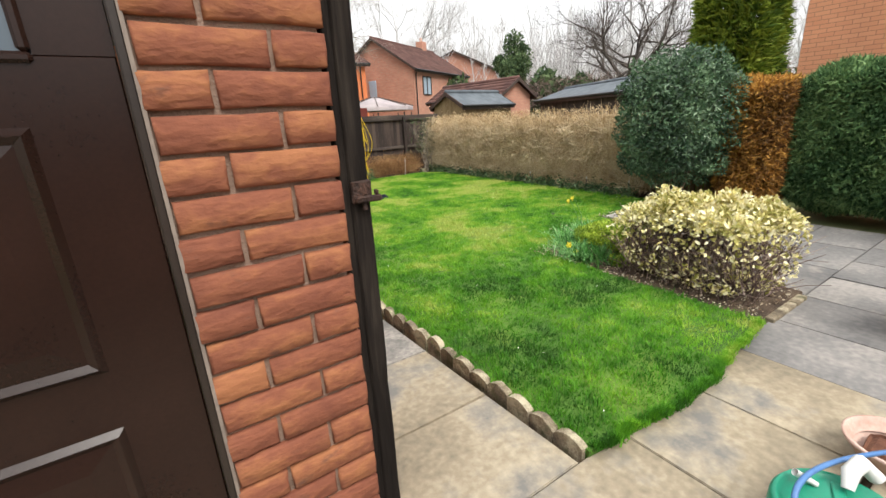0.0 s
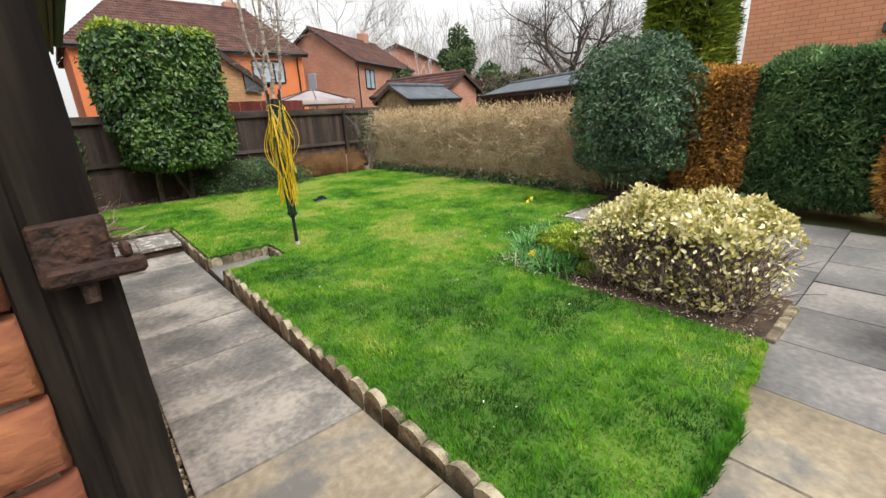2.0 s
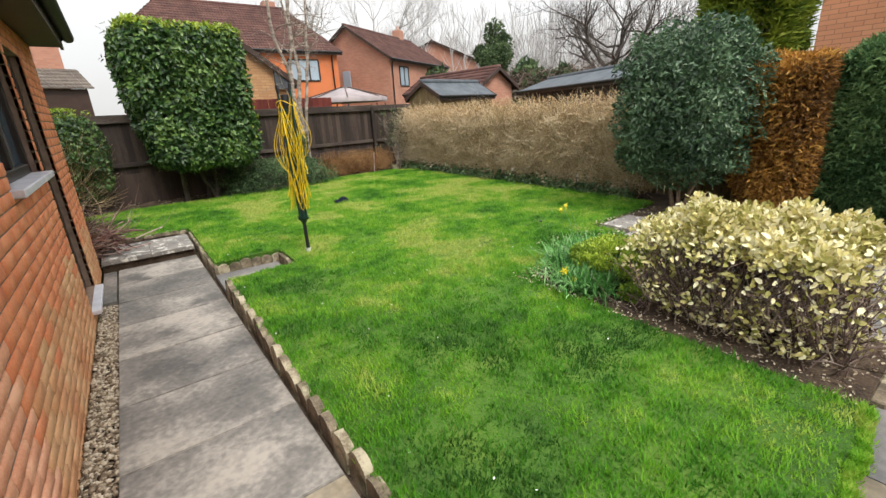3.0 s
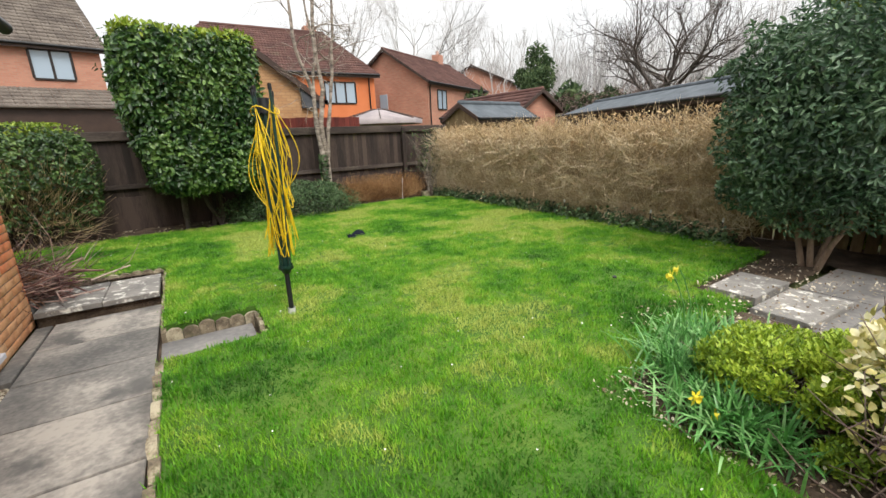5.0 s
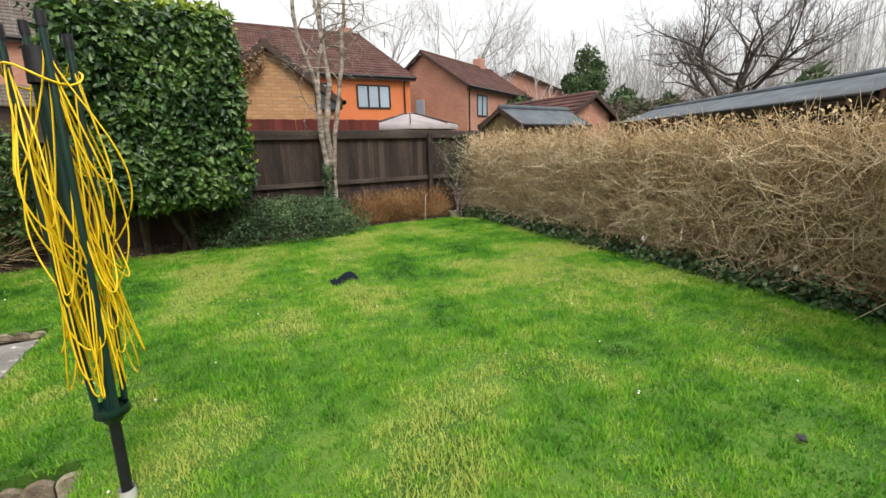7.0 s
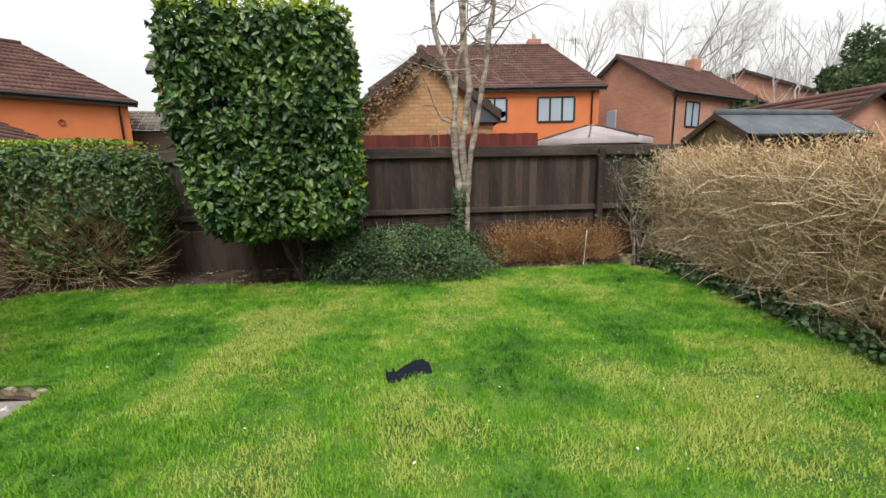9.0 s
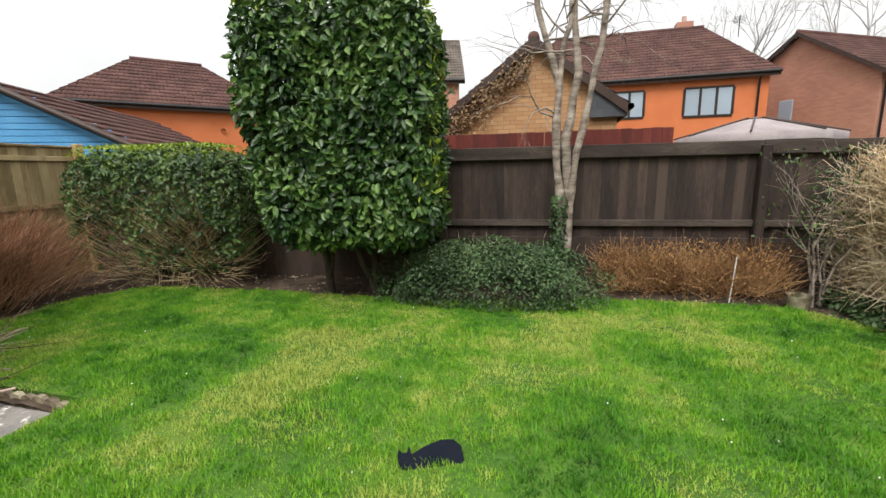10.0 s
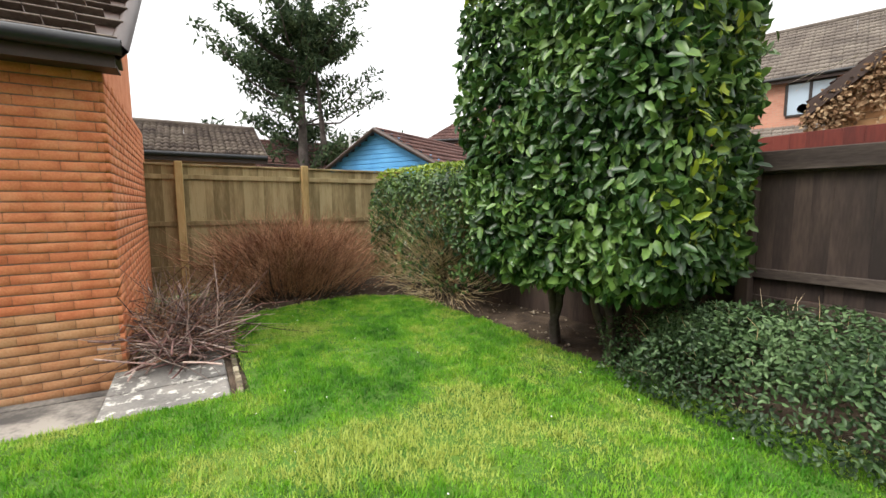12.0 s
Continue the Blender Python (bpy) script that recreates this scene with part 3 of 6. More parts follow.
# blades also turn paler from the patio end towards mid-lawn
dry = 0.27 * np.clip((by + 2.6) / 3.0, 0, 1)
for px_, py_, pr_, pa_ in PATCHES:
    dry += pa_ * np.exp(-((bx - px_) ** 2 + (by - py_) ** 2) / (2 * pr_ ** 2)) * (1 + 0.5 * lumps(np.stack([bx, by, 0 * bx], 1), 7, px_))
dry += 0.17 * lumps(np.stack([bx, by, 0 * bx], 1), 3.1, 9.0) + 0.17 * lumps(np.stack([bx, by, 0 * bx], 1), 9.0, 2.0)
turf_blades = np_mesh("grass", GV, np.arange(3 * n).reshape(-1, 3))
turf_blades.attributes.new("blade_tone", "FLOAT", "POINT").data.foreach_set("value", np.repeat(dry, 3).astype(np.float32))
tagged(part("grass", turf_blades, GRASS), "short mown grass blades, green with yellow patches", "grass", kind="stuff")


# ---------------------------------------------------------------- bricks
def brick_mesh(w, h, dep, seed):
    """A rough-edged brick; its front looks along -y, its middle is at the origin."""
    r = random.Random(seed)
    edge_ = [(-0.5, -0.5), (-0.17, -0.5), (0.17, -0.5), (0.5, -0.5), (0.5, 0.0), (0.5, 0.5), (0.17, 0.5), (-0.17, 0.5), (-0.5, 0.5), (-0.5, 0.0)]
    V = [(x * w, dep, z * h) for x, z in edge_]
    V += [(x * w + r.uniform(-0.0015, 0.0015), 0.006 + r.uniform(-0.002, 0.003), z * h + r.uniform(-0.0022, 0.0018)) for x, z in edge_]
    V += [(x * (w - 0.011) + r.uniform(-0.003, 0.003), r.uniform(-0.002, 0.002), z * (h - 0.011) + r.uniform(-0.003, 0.003)) for x, z in edge_]
    F = [(q + i, q + (i + 1) % 10, q + 10 + (i + 1) % 10, q + 10 + i) for q in (0, 10) for i in range(10)]
    return np_mesh("brick", np.array(V), [np.array(F), np.array([range(20, 30)])])


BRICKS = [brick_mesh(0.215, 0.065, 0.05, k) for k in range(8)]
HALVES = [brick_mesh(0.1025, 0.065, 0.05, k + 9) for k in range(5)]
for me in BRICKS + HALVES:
    me.materials.append(BRICK_SHADED)


def brick_wall(name, label, u, start, length, courses, holes, near, first=0.0, z0=0.0, thick=0.22, perp=0.215, piece=None, from_end=False, course=0.075, unit=0.225, damp=0, recess=0.018):
    """A wall along the level way u from start, bricks on its right-hand face; holes: (a, b, low, high); bricks between near[0] and near[1] are pieces."""
    u = Vector((u[0], u[1], 0)).normalized()
    inn = Vector((-u.y, u.x, 0))
    m = Matrix(((u.x, inn.x, 0, start[0]), (u.y, inn.y, 0, start[1]), (0, 0, 1, z0), (0, 0, 0, 1)))
    height = courses * course
    bm = bmesh.new()
    zs = sorted({0.0, height, *[v for h in holes for v in h[2:]]})
    for lo, hi in zip(zs, zs[1:]):
        cut = sorted((h[0], h[1]) for h in holes if h[2] < hi - 1e-4 and h[3] > lo + 1e-4)
        a = 0.0
        for c0, c1 in cut + [(length, length)]:
            if c0 > a:
                box(max(a, 0.012), recess, lo, min(c0, length - 0.012), thick, hi, bm=bm)
            a = c1
    wall = part(name, bm, MORTAR, m=m)
    tagged(wall, label, "wall", kind="structure")
    V, F, D = [], [], []
    hz_ = course / 2 - 0.005
    for c in range(courses):
        z = (c + 0.5) * course
        cut = sorted((h[0], h[1]) for h in holes if h[2] < z + 0.03 and h[3] > z - 0.03)
        a, spans = 0.0, []
        for c0, c1 in cut + [(length, length)]:
            if c0 > a:
                spans.append((a, c0))
            a = c1
        for s0, s1 in spans:
            x = s0 - (first + (unit / 2 if c % 2 else 0)) % unit if s0 == 0 else math.floor(s0 / unit) * unit - (unit / 2 if c % 2 else 0)
            if from_end:
                x = s1 - (perp if c % 2 else perp - unit / 2)
                while x > s0:
                    x -= unit
            while x < s1:
                l, r = max(x, s0), min(x + perp, s1)
                if r - l > 0.03:
                    mid, w = (l + r) / 2, r - l
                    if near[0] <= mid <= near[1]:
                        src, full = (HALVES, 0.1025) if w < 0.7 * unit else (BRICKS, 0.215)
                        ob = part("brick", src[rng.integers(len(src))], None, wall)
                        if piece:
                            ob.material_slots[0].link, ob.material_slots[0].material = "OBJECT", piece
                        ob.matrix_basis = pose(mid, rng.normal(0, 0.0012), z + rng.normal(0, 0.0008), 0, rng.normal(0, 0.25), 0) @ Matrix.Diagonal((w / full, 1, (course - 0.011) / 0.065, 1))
                    else:
                        c_ = 0.004
                        y = rng.normal(0, 0.0012)
                        base = len(V)
                        for yy, e in ((y + 0.03, 0), (y + c_, 0), (y, c_)):
                            V += [(l + e * 0.2, yy, z - hz_ + e), (r - e * 0.2, yy, z - hz_ + e), (r - e * 0.2, yy, z + hz_ - e), (l + e * 0.2, yy, z + hz_ - e)]
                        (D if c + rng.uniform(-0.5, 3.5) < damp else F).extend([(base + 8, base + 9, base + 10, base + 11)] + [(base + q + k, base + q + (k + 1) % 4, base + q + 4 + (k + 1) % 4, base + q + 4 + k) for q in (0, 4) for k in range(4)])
                x += unit
    if F:
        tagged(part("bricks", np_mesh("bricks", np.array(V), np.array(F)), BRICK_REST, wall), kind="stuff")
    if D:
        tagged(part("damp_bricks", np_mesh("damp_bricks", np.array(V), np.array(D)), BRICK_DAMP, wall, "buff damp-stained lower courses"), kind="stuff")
    return wall


# rear wall of the house, along the path; its openings: a window and a narrow glazed door
RX, RY0, RY1 = -1.02, -4.74, 1.34
def rear(y):
    return y - RY0 - 0.05


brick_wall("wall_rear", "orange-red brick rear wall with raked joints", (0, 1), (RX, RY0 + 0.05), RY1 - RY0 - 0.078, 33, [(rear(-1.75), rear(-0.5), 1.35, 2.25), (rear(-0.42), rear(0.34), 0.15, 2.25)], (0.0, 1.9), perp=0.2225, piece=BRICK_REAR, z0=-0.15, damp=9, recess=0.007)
# the pier's bricks carry their shade in a darker colour
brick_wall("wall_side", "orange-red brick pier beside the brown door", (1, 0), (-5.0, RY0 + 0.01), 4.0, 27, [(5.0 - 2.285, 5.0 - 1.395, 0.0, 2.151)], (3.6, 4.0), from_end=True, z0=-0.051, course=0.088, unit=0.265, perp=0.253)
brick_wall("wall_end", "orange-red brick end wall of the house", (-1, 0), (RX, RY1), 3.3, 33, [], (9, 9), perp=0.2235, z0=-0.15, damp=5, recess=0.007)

# window and glazed door of the rear wall
w1 = thing("window_1", (RX, 0, 0), "dark-framed window with slate-grey sill in brick wall", "window", kind="structure")
for y0, y1, z0, z1 in ((-1.75, -1.69, 1.2, 2.1), (-0.56, -0.5, 1.2, 2.1), (-1.69, -0.56, 1.2, 1.27), (-1.69, -0.56, 2.03, 2.1), (-1.15, -1.1, 1.27, 2.03)):
    part("window_frame", box(-0.13, y0, z0, -0.06, y1, z1, 0.006), FRAME, w1)
for y0, y1 in ((-1.69, -1.15), (-1.1, -0.56)):
    part("pane", box(-0.105, y0, 1.27, -0.095, y1, 2.03), GLASS, w1)
part("window_sill", wobble(box(-0.12, -1.8, 1.155, 0.055, -0.45, 1.2, 0.006), 0.001), SILL, w1, "slate-grey projecting sill")
d2 = thing("door_2", (RX, 0, 0), "narrow dark-framed glazed door with a pale sill", "door", kind="structure")
for y0, y1, z0, z1 in ((-0.42, -0.34, 0.0, 2.1), (0.26, 0.34, 0.0, 2.1), (-0.34, 0.26, 0.0, 0.28), (-0.34, 0.26, 2.0, 2.1), (-0.34, 0.26, 0.95, 1.03)):
    part("door_frame", box(-0.13, y0, z0, -0.07, y1, z1, 0.006), FRAME, d2)
for z0, z1 in ((0.28, 0.95), (1.03, 2.0)):
    part("pane", box(-0.105, -0.34, z0, -0.095, 0.26, z1), GLASS, d2)
part("door_sill", box(-0.1, -0.44, -0.045, 0.06, 0.36, -0.002, 0.006), SILL, d2, "pale projecting door sill")
hd = part("handle", box(-0.07, -0.4, 1.0, -0.03, -0.37, 1.14, 0.006), GREY_PLASTIC, d2, "chrome lever handle")

# panelled brown door in the side wall
d1 = thing("door_1", (-1.395, RY0, 0), "glossy dark brown panelled door, partly glazed", "door", kind="structure")
part("door_frame", box(-0.02, 0.02, 0, 0.0, 0.09, 2.1, 0.004), FRAME, d1)
part("door_frame", box(-0.89, 0.02, 0, -0.85, 0.09, 2.1, 0.004), FRAME, d1)
part("door_frame", box(-0.85, 0.02, 2.04, -0.02, 0.09, 2.1, 0.004), FRAME, d1)
part("seal", wobble(box(-0.002, 0.012, 0, 0.006, 0.024, 2.1), 0.001, 9), SEALANT, d1, "pale grey sealant along the frame")
part("leaf", box(-0.85, 0.045, 0.01, -0.022, 0.085, 1.73, 0.003), DOOR, d1)
part("leaf", box(-0.85, 0.045, 1.73, -0.725, 0.085, 2.04), DOOR, d1)
part("leaf", box(-0.145, 0.045, 1.73, -0.022, 0.085, 2.04), DOOR, d1)
part("leaf", box(-0.725, 0.045, 1.98, -0.145, 0.085, 2.04), DOOR, d1)
part("pane", box(-0.725, 0.06, 1.73, -0.145, 0.07, 1.98), GLASS, d1)
for x0, x1, z0, z1 in ((-0.725, -0.145, 1.715, 1.735), (-0.165, -0.145, 1.735, 1.98)):
    part("glazing_bead", box(x0, 0.036, z0, x1, 0.06, z1, 0.006), DOOR, d1)
for x0, x1, z0, z1 in ((-0.69, -0.18, 1.085, 1.605), (-0.69, -0.185, 0.2, 0.94)):
    bm = bmesh.new()
    for k, (e, y) in enumerate(((0, 0.045), (0.014, 0.031), (0.03, 0.041), (0.08, 0.03))):
        for x, z in ((x0 + e, z0 + e), (x1 - e, z0 + e), (x1 - e, z1 - e), (x0 + e, z1 - e)):
            bm.verts.new((x, y, z))
    bm.verts.ensure_lookup_table()
    for k in range(3):
        for q in range(4):
            bm.faces.new([bm.verts[i] for i in (4 * k + q, 4 * k + (q + 1) % 4, 4 * k + 4 + (q + 1) % 4, 4 * k + 4 + q)])
    bm.faces.new(bm.verts[12:16])
    part("panel", bm, DOOR, d1)


# ---------------------------------------------------------------- roofs
def tile_profile(width, ripple, seg):
    """Cross-section of one tile: a roll and a pan, or nearly flat."""
    u = np.linspace(0, 1, seg + 1)
    return u * (width - 0.006) + 0.003, ripple * np.abs(np.sin(u * 2 * np.pi))


def tiled(p0, p1, q0, q1, name="roof", gauge=0.3, width=0.3, ripple=0.022, step=0.05):
    """Separate lapped tiles on the slope with eaves p0-p1 and ridge q0-q1."""
    p0, p1, q0, q1 = (np.array(v, float) for v in (p0, p1, q0, q1))
    up = unit(np.cross(p1 - p0, (q0 + q1) / 2 - (p0 + p1) / 2))
    if up[2] < 0:
        up = -up
    along = unit(p1 - p0)
    rise = np.linalg.norm((q0 + q1) / 2 - (p0 + p1) / 2)
    rows = max(2, int(round(rise / gauge)))
    seg = 8 if ripple > 0.012 else 1
    pu, pw = tile_profile(width, ripple, seg)
    m, V, F, n = seg + 1, [], [], 0
    k = np.arange(seg)
    quad = np.concatenate([np.stack([k, k + 1, m + k + 1, m + k], -1), np.stack([m + k, m + k + 1, 2 * m + k + 1, 2 * m + k], -1)])
    for r in range(rows):
        ends = []
        for f in (r / rows, min(1.0, (r + 1.12) / rows)):
            ends.append((p0 + (q0 - p0) * f, p1 + (q1 - p1) * f))
        (a, b), (c, d) = ends
        L = max(0.05, np.linalg.norm(b - a))
        L2 = np.linalg.norm(d - c)
        count = max(1, int(round(L / width)))
        for t in range(count):
            x0 = t * L / count
            sc = L / count / width
            lift = step + rng.normal(0, 0.004)
            lo = a + along * (x0 + pu * sc)[:, None]
            hi = c + along * np.clip(x0 + pu * sc - np.dot(c - a, along), 0, L2)[:, None]
            slip = (q0 + q1 - p0 - p1) / 2 / rise * rng.normal(0, 0.006)
            V += [lo + slip - up * 0.005, lo + slip + up * (pw + lift)[:, None], hi + up * (pw * 0.9 + 0.006)[:, None]]
            F.append(quad + n)
            n += 3 * m
    return np_mesh(name, np.concatenate(V), np.concatenate(F))


def slope_board(*corners):
    bm = bmesh.new()
    bm.faces.new([bm.verts.new(v) for v in corners])
    ex = bmesh.ops.extrude_face_region(bm, geom=bm.faces[:])
    bmesh.ops.translate(bm, verts=[v for v in ex["geom"] if isinstance(v, bmesh.types.BMVert)], vec=(0, 0, -0.03))
    bmesh.ops.recalc_face_normals(bm, faces=bm.faces[:])
    return bm


rf = thing("roof", (0, 0, 0), "low brown tiled roof of the house with dark eaves", "roof", kind="structure")
pitch = math.atan2(4.5 - 2.47, 4.3 - 0.72)
bm = box(0, -0.147, -0.016, 0.34, 0.147, 0.0, 0.004)
own_tile = bpy.data.meshes.new("tile")
bm.to_mesh(own_tile)
bm.free()
own_tile.materials.append(TILE_OWN)
part("battens", slope_board((-0.72, 1.44, 2.43), (-0.72, -4.93, 2.43), (-4.3, -4.93, 4.46), (-4.3, 1.44, 4.46)), FASCIA, rf)
for r in range(14):
    for c in range(21):
        d = 0.02 + r * 0.294
        tl = new("tile", own_tile)
        tl.parent = rf
        tl.location = (-0.7 - d * math.cos(pitch) + rng.normal(0, 0.003), 1.33 - c * 0.3 - (0.15 if r % 2 else 0), 2.5 + d * math.sin(pitch) + rng.normal(0, 0.002))
        tl.rotation_euler = (rng.normal(0, 0.006), pitch - 0.055, math.pi + rng.normal(0, 0.006))
part("soffit", box(RX - 0.05, -4.95, 2.325, -0.76, 1.45, 2.34), FASCIA, rf)
part("fascia", box(-0.78, -4.95, 2.3, -0.755, 1.45, 2.47), FASCIA, rf)
part("gutter", tubes([([(-0.7, -4.95, 2.43), (-0.7, 1.5, 2.43)], 0.055)], 10), BLACK, rf, "black plastic gutter", smooth=True)
bm = bmesh.new()
tri = [bm.verts.new(v) for v in ((RX, RY1 - 0.1, 2.33), (RX - 3.3, RY1 - 0.1, 2.33), (-4.3, RY1 - 0.1, 4.4))]
bm.faces.new(tri)
ex = bmesh.ops.extrude_face_region(bm, geom=bm.faces[:])
bmesh.ops.translate(bm, verts=[v for v in ex["geom"] if isinstance(v, bmesh.types.BMVert)], vec=(0, -0.12, 0))
bmesh.ops.recalc_face_normals(bm, faces=bm.faces[:])
part("gable", bm, BRICK_REST, rf, "orange brick gable")
part("verge_board", tubes([([(-0.74, 1.47, 2.42), (-4.3, 1.47, 4.45)], 0.07)], 4), FASCIA, rf)

# ---------------------------------------------------------------- gate post with its latch keep
gp = thing("gate_post", (-0.963, -4.66, 0), "dark weathered timber gate post against the pier", "post")
bm = box(-0.012, -0.055, 0.0, 0.045, 0.04, 2.45)
bmesh.ops.subdivide_edges(bm, edges=[e for e in bm.edges if abs(e.verts[0].co.z - e.verts[1].co.z) > 1], cuts=24)
bmesh.ops.bevel(bm, geom=[e for e in bm.edges if abs(e.verts[0].co.z - e.verts[1].co.z) > 0.01], offset=0.006, segments=1, affect="EDGES")
part("post", wobble(bm, 0.004, 7), WOOD_POST, gp)
part("stop_bead", wobble(box(-0.037, -0.05, 0.0, -0.012, 0.04, 2.45, 0.003), 0.003, 6), WOOD_POST, gp)
lt = part("latch_plate", wobble(box(-0.012, -0.066, 1.372, 0.046, -0.055, 1.432, 0.003), 0.002, 20), IRON, gp, "rusted iron latch plate")
part("keep", wobble(box(-0.008, -0.082, 1.374, 0.068, -0.066, 1.392, 0.004), 0.002, 20), IRON, lt)
part("catch", wobble(box(0.05, -0.082, 1.392, 0.06, -0.066, 1.406, 0.003), 0.002, 20), IRON, lt)
part("bolt", tubes([([(0.02, -0.064, 1.374), (0.02, -0.07, 1.352)], [0.008, 0.006])], 8), IRON, lt)

# ---------------------------------------------------------------- paving
def slab(parent, x0, x1, yl0, yl1, yr0, yr1, z, mat, thick=0.05, fall=0.0):
    """One slab with its own near and far edge at each side."""
    gap, bm = 0.0035, bmesh.new()
    q = [(x0 + gap, yl0 + gap), (x1 - gap, yr0 + gap), (x1 - gap, yr1 - gap), (x0 + gap, yl1 - gap)]
    zz = [z + rng.normal(0, 0.002) + fall * (y + 4.8) for _, y in q]
    lo = [bm.verts.new((x, y, z + fall * (y + 4.8) - thick)) for x, y in q]
    hi = [bm.verts.new((x, y, w)) for (x, y), w in zip(q, zz)]
    bm.faces.new(hi)
    for k in range(4):
        bm.faces.new((lo[k], lo[(k + 1) % 4], hi[(k + 1) % 4], hi[k]))
    bmesh.ops.bevel(bm, geom=[e for e in bm.edges if e.verts[0] in hi and e.verts[1] in hi], offset=0.0045, segments=2, affect="EDGES")
    bmesh.ops.recalc_face_normals(bm, faces=bm.faces[:])
    c = Vector((sum(x for x, _ in q) / 4, sum(y for _, y in q) / 4, z))
    bmesh.ops.translate(bm, verts=bm.verts[:], vec=-c)
    return part("slab", bm, mat, parent, m=Matrix.Translation(c))


FALL = -0.13 / 5.85
bm = box(-1.01, -4.8, -0.095, 0.0, 2.05, -0.055)
for v in bm.verts:
    v.co.z += FALL * (v.co.y + 4.8)
path = part("path", bm, SOIL)
tagged(path, "weathered concrete slab path falling gently beside the house", "path", kind="structure")
cuts = [-4.79, -4.11, -3.43, -2.77, -2.13, -1.46, -0.76, -0.1, 0.54, 1.22]
for a, b in zip(cuts, cuts[1:]):
    slab(path, -0.86, -0.03, a, b, a, b, 0.0, SLAB_TAN if b < -3.4 else SLAB, fall=FALL)
part("bedding", box(0.0, -0.62, -0.2, 0.7, 0.06, -0.13), SOIL, path)
slab(path, 0.0, 0.66, -0.58, 0.0, -0.57, 0.0, -0.08, SLAB_GREY)
part("bedding", box(-1.0, 1.31, -0.2, -0.04, 2.02, -0.065), SOIL, path)
slab(path, -1.0, -0.5, 1.26, 2.03, 1.26, 2.03, -0.01, SLAB_LICHEN, 0.05)
slab(path, -0.5, -0.03, 1.26, 2.03, 1.26, 2.03, -0.012, SLAB_LICHEN, 0.05)
slab(path, -1.0, -0.87, 0.0, 1.22, 0.0, 1.22, 0.0, SLAB, fall=FALL)
slab(path, -1.8, -1.03, 1.4, 2.03, 1.4, 2.03, 0.02, SLAB_LICHEN, 0.12)

patio = part("patio", box(3.0, -4.74, -0.088, 5.7, -2.4, -0.047, bm=box(-5.0, -8.6, -0.088, 5.7, -4.745, -0.047)), SOIL)
tagged(patio, "buff and grey concrete slab patio", "patio", kind="structure")
xs = [-5.0] + [round(0.3 + 0.65 * k, 3) for k in range(-8, 9)]
rows = [-8.6, -7.8, -6.95, -6.05, -5.58, -4.76]
for y0, y1 in zip(rows, rows[1:]):
    for x0, x1 in zip(xs, xs[1:]):
        if y1 > RY0 - 0.1 and x1 < -1.0:
            y1_ = RY0 - 0.005
        else:
            y1_ = y1 - (0.03 if x1 < 2.2 else 0)
        mat = SLAB_TAN if x1 < 1.7 else SLAB_GREY
        slab(patio, x0, x1, y0, y1_, y0, y1_, 0.0, mat)
for y0, y1 in ((-4.76, -4.15), (-4.15, -3.54), (-3.54, -2.93), (-2.93, -2.4)):
    for x0, x1 in ((2.92, 3.8), (3.8, 4.7), (4.7, 5.6)):
        if x0 < 3.7 and y1 > -2.6:
            continue
        slab(patio, x0, x1, y0, y1, y0, y1, 0.0, SLAB_GREY)
step = thing("stepping_slabs", (0, 0, 0), "lichen-spotted stone slabs stepped at the lawn edge", "slab", kind="structure")
slab(step, 4.04, 4.66, -2.36, -1.99, -2.36, -1.97, 0.052, SLAB_LICHEN, 0.08)
slab(step, 3.82, 4.52, -2.8, -2.41, -2.82, -2.41, 0.045, SLAB_LICHEN, 0.08)

# ---------------------------------------------------------------- scalloped edging
def scallop(seed):
    r = random.Random(seed)
    bm = bmesh.new()
    w, t, k = 0.17, 0.045, 9
    prof = [(-w / 2, -0.2)] + [(w * (q / k - 0.5), 0.045 + 0.036 * math.sin(math.pi * q / k) ** 0.8 + r.uniform(-0.003, 0.003)) for q in range(k + 1)] + [(w / 2, -0.2)]
    f = bm.faces.new([bm.verts.new((x, -t / 2, z)) for x, z in prof])
    ex = bmesh.ops.extrude_face_region(bm, geom=[f])
    bmesh.ops.translate(bm, verts=[v for v in ex["geom"] if isinstance(v, bmesh.types.BMVert)], vec=(0, t, 0))
    bmesh.ops.recalc_face_normals(bm, faces=bm.faces[:])
    me = bpy.data.meshes.new("edging_block")
    wobble(bm, 0.004, 14, seed).to_mesh(me)
    bm.free()
    me.materials.append(EDGING)
    return me


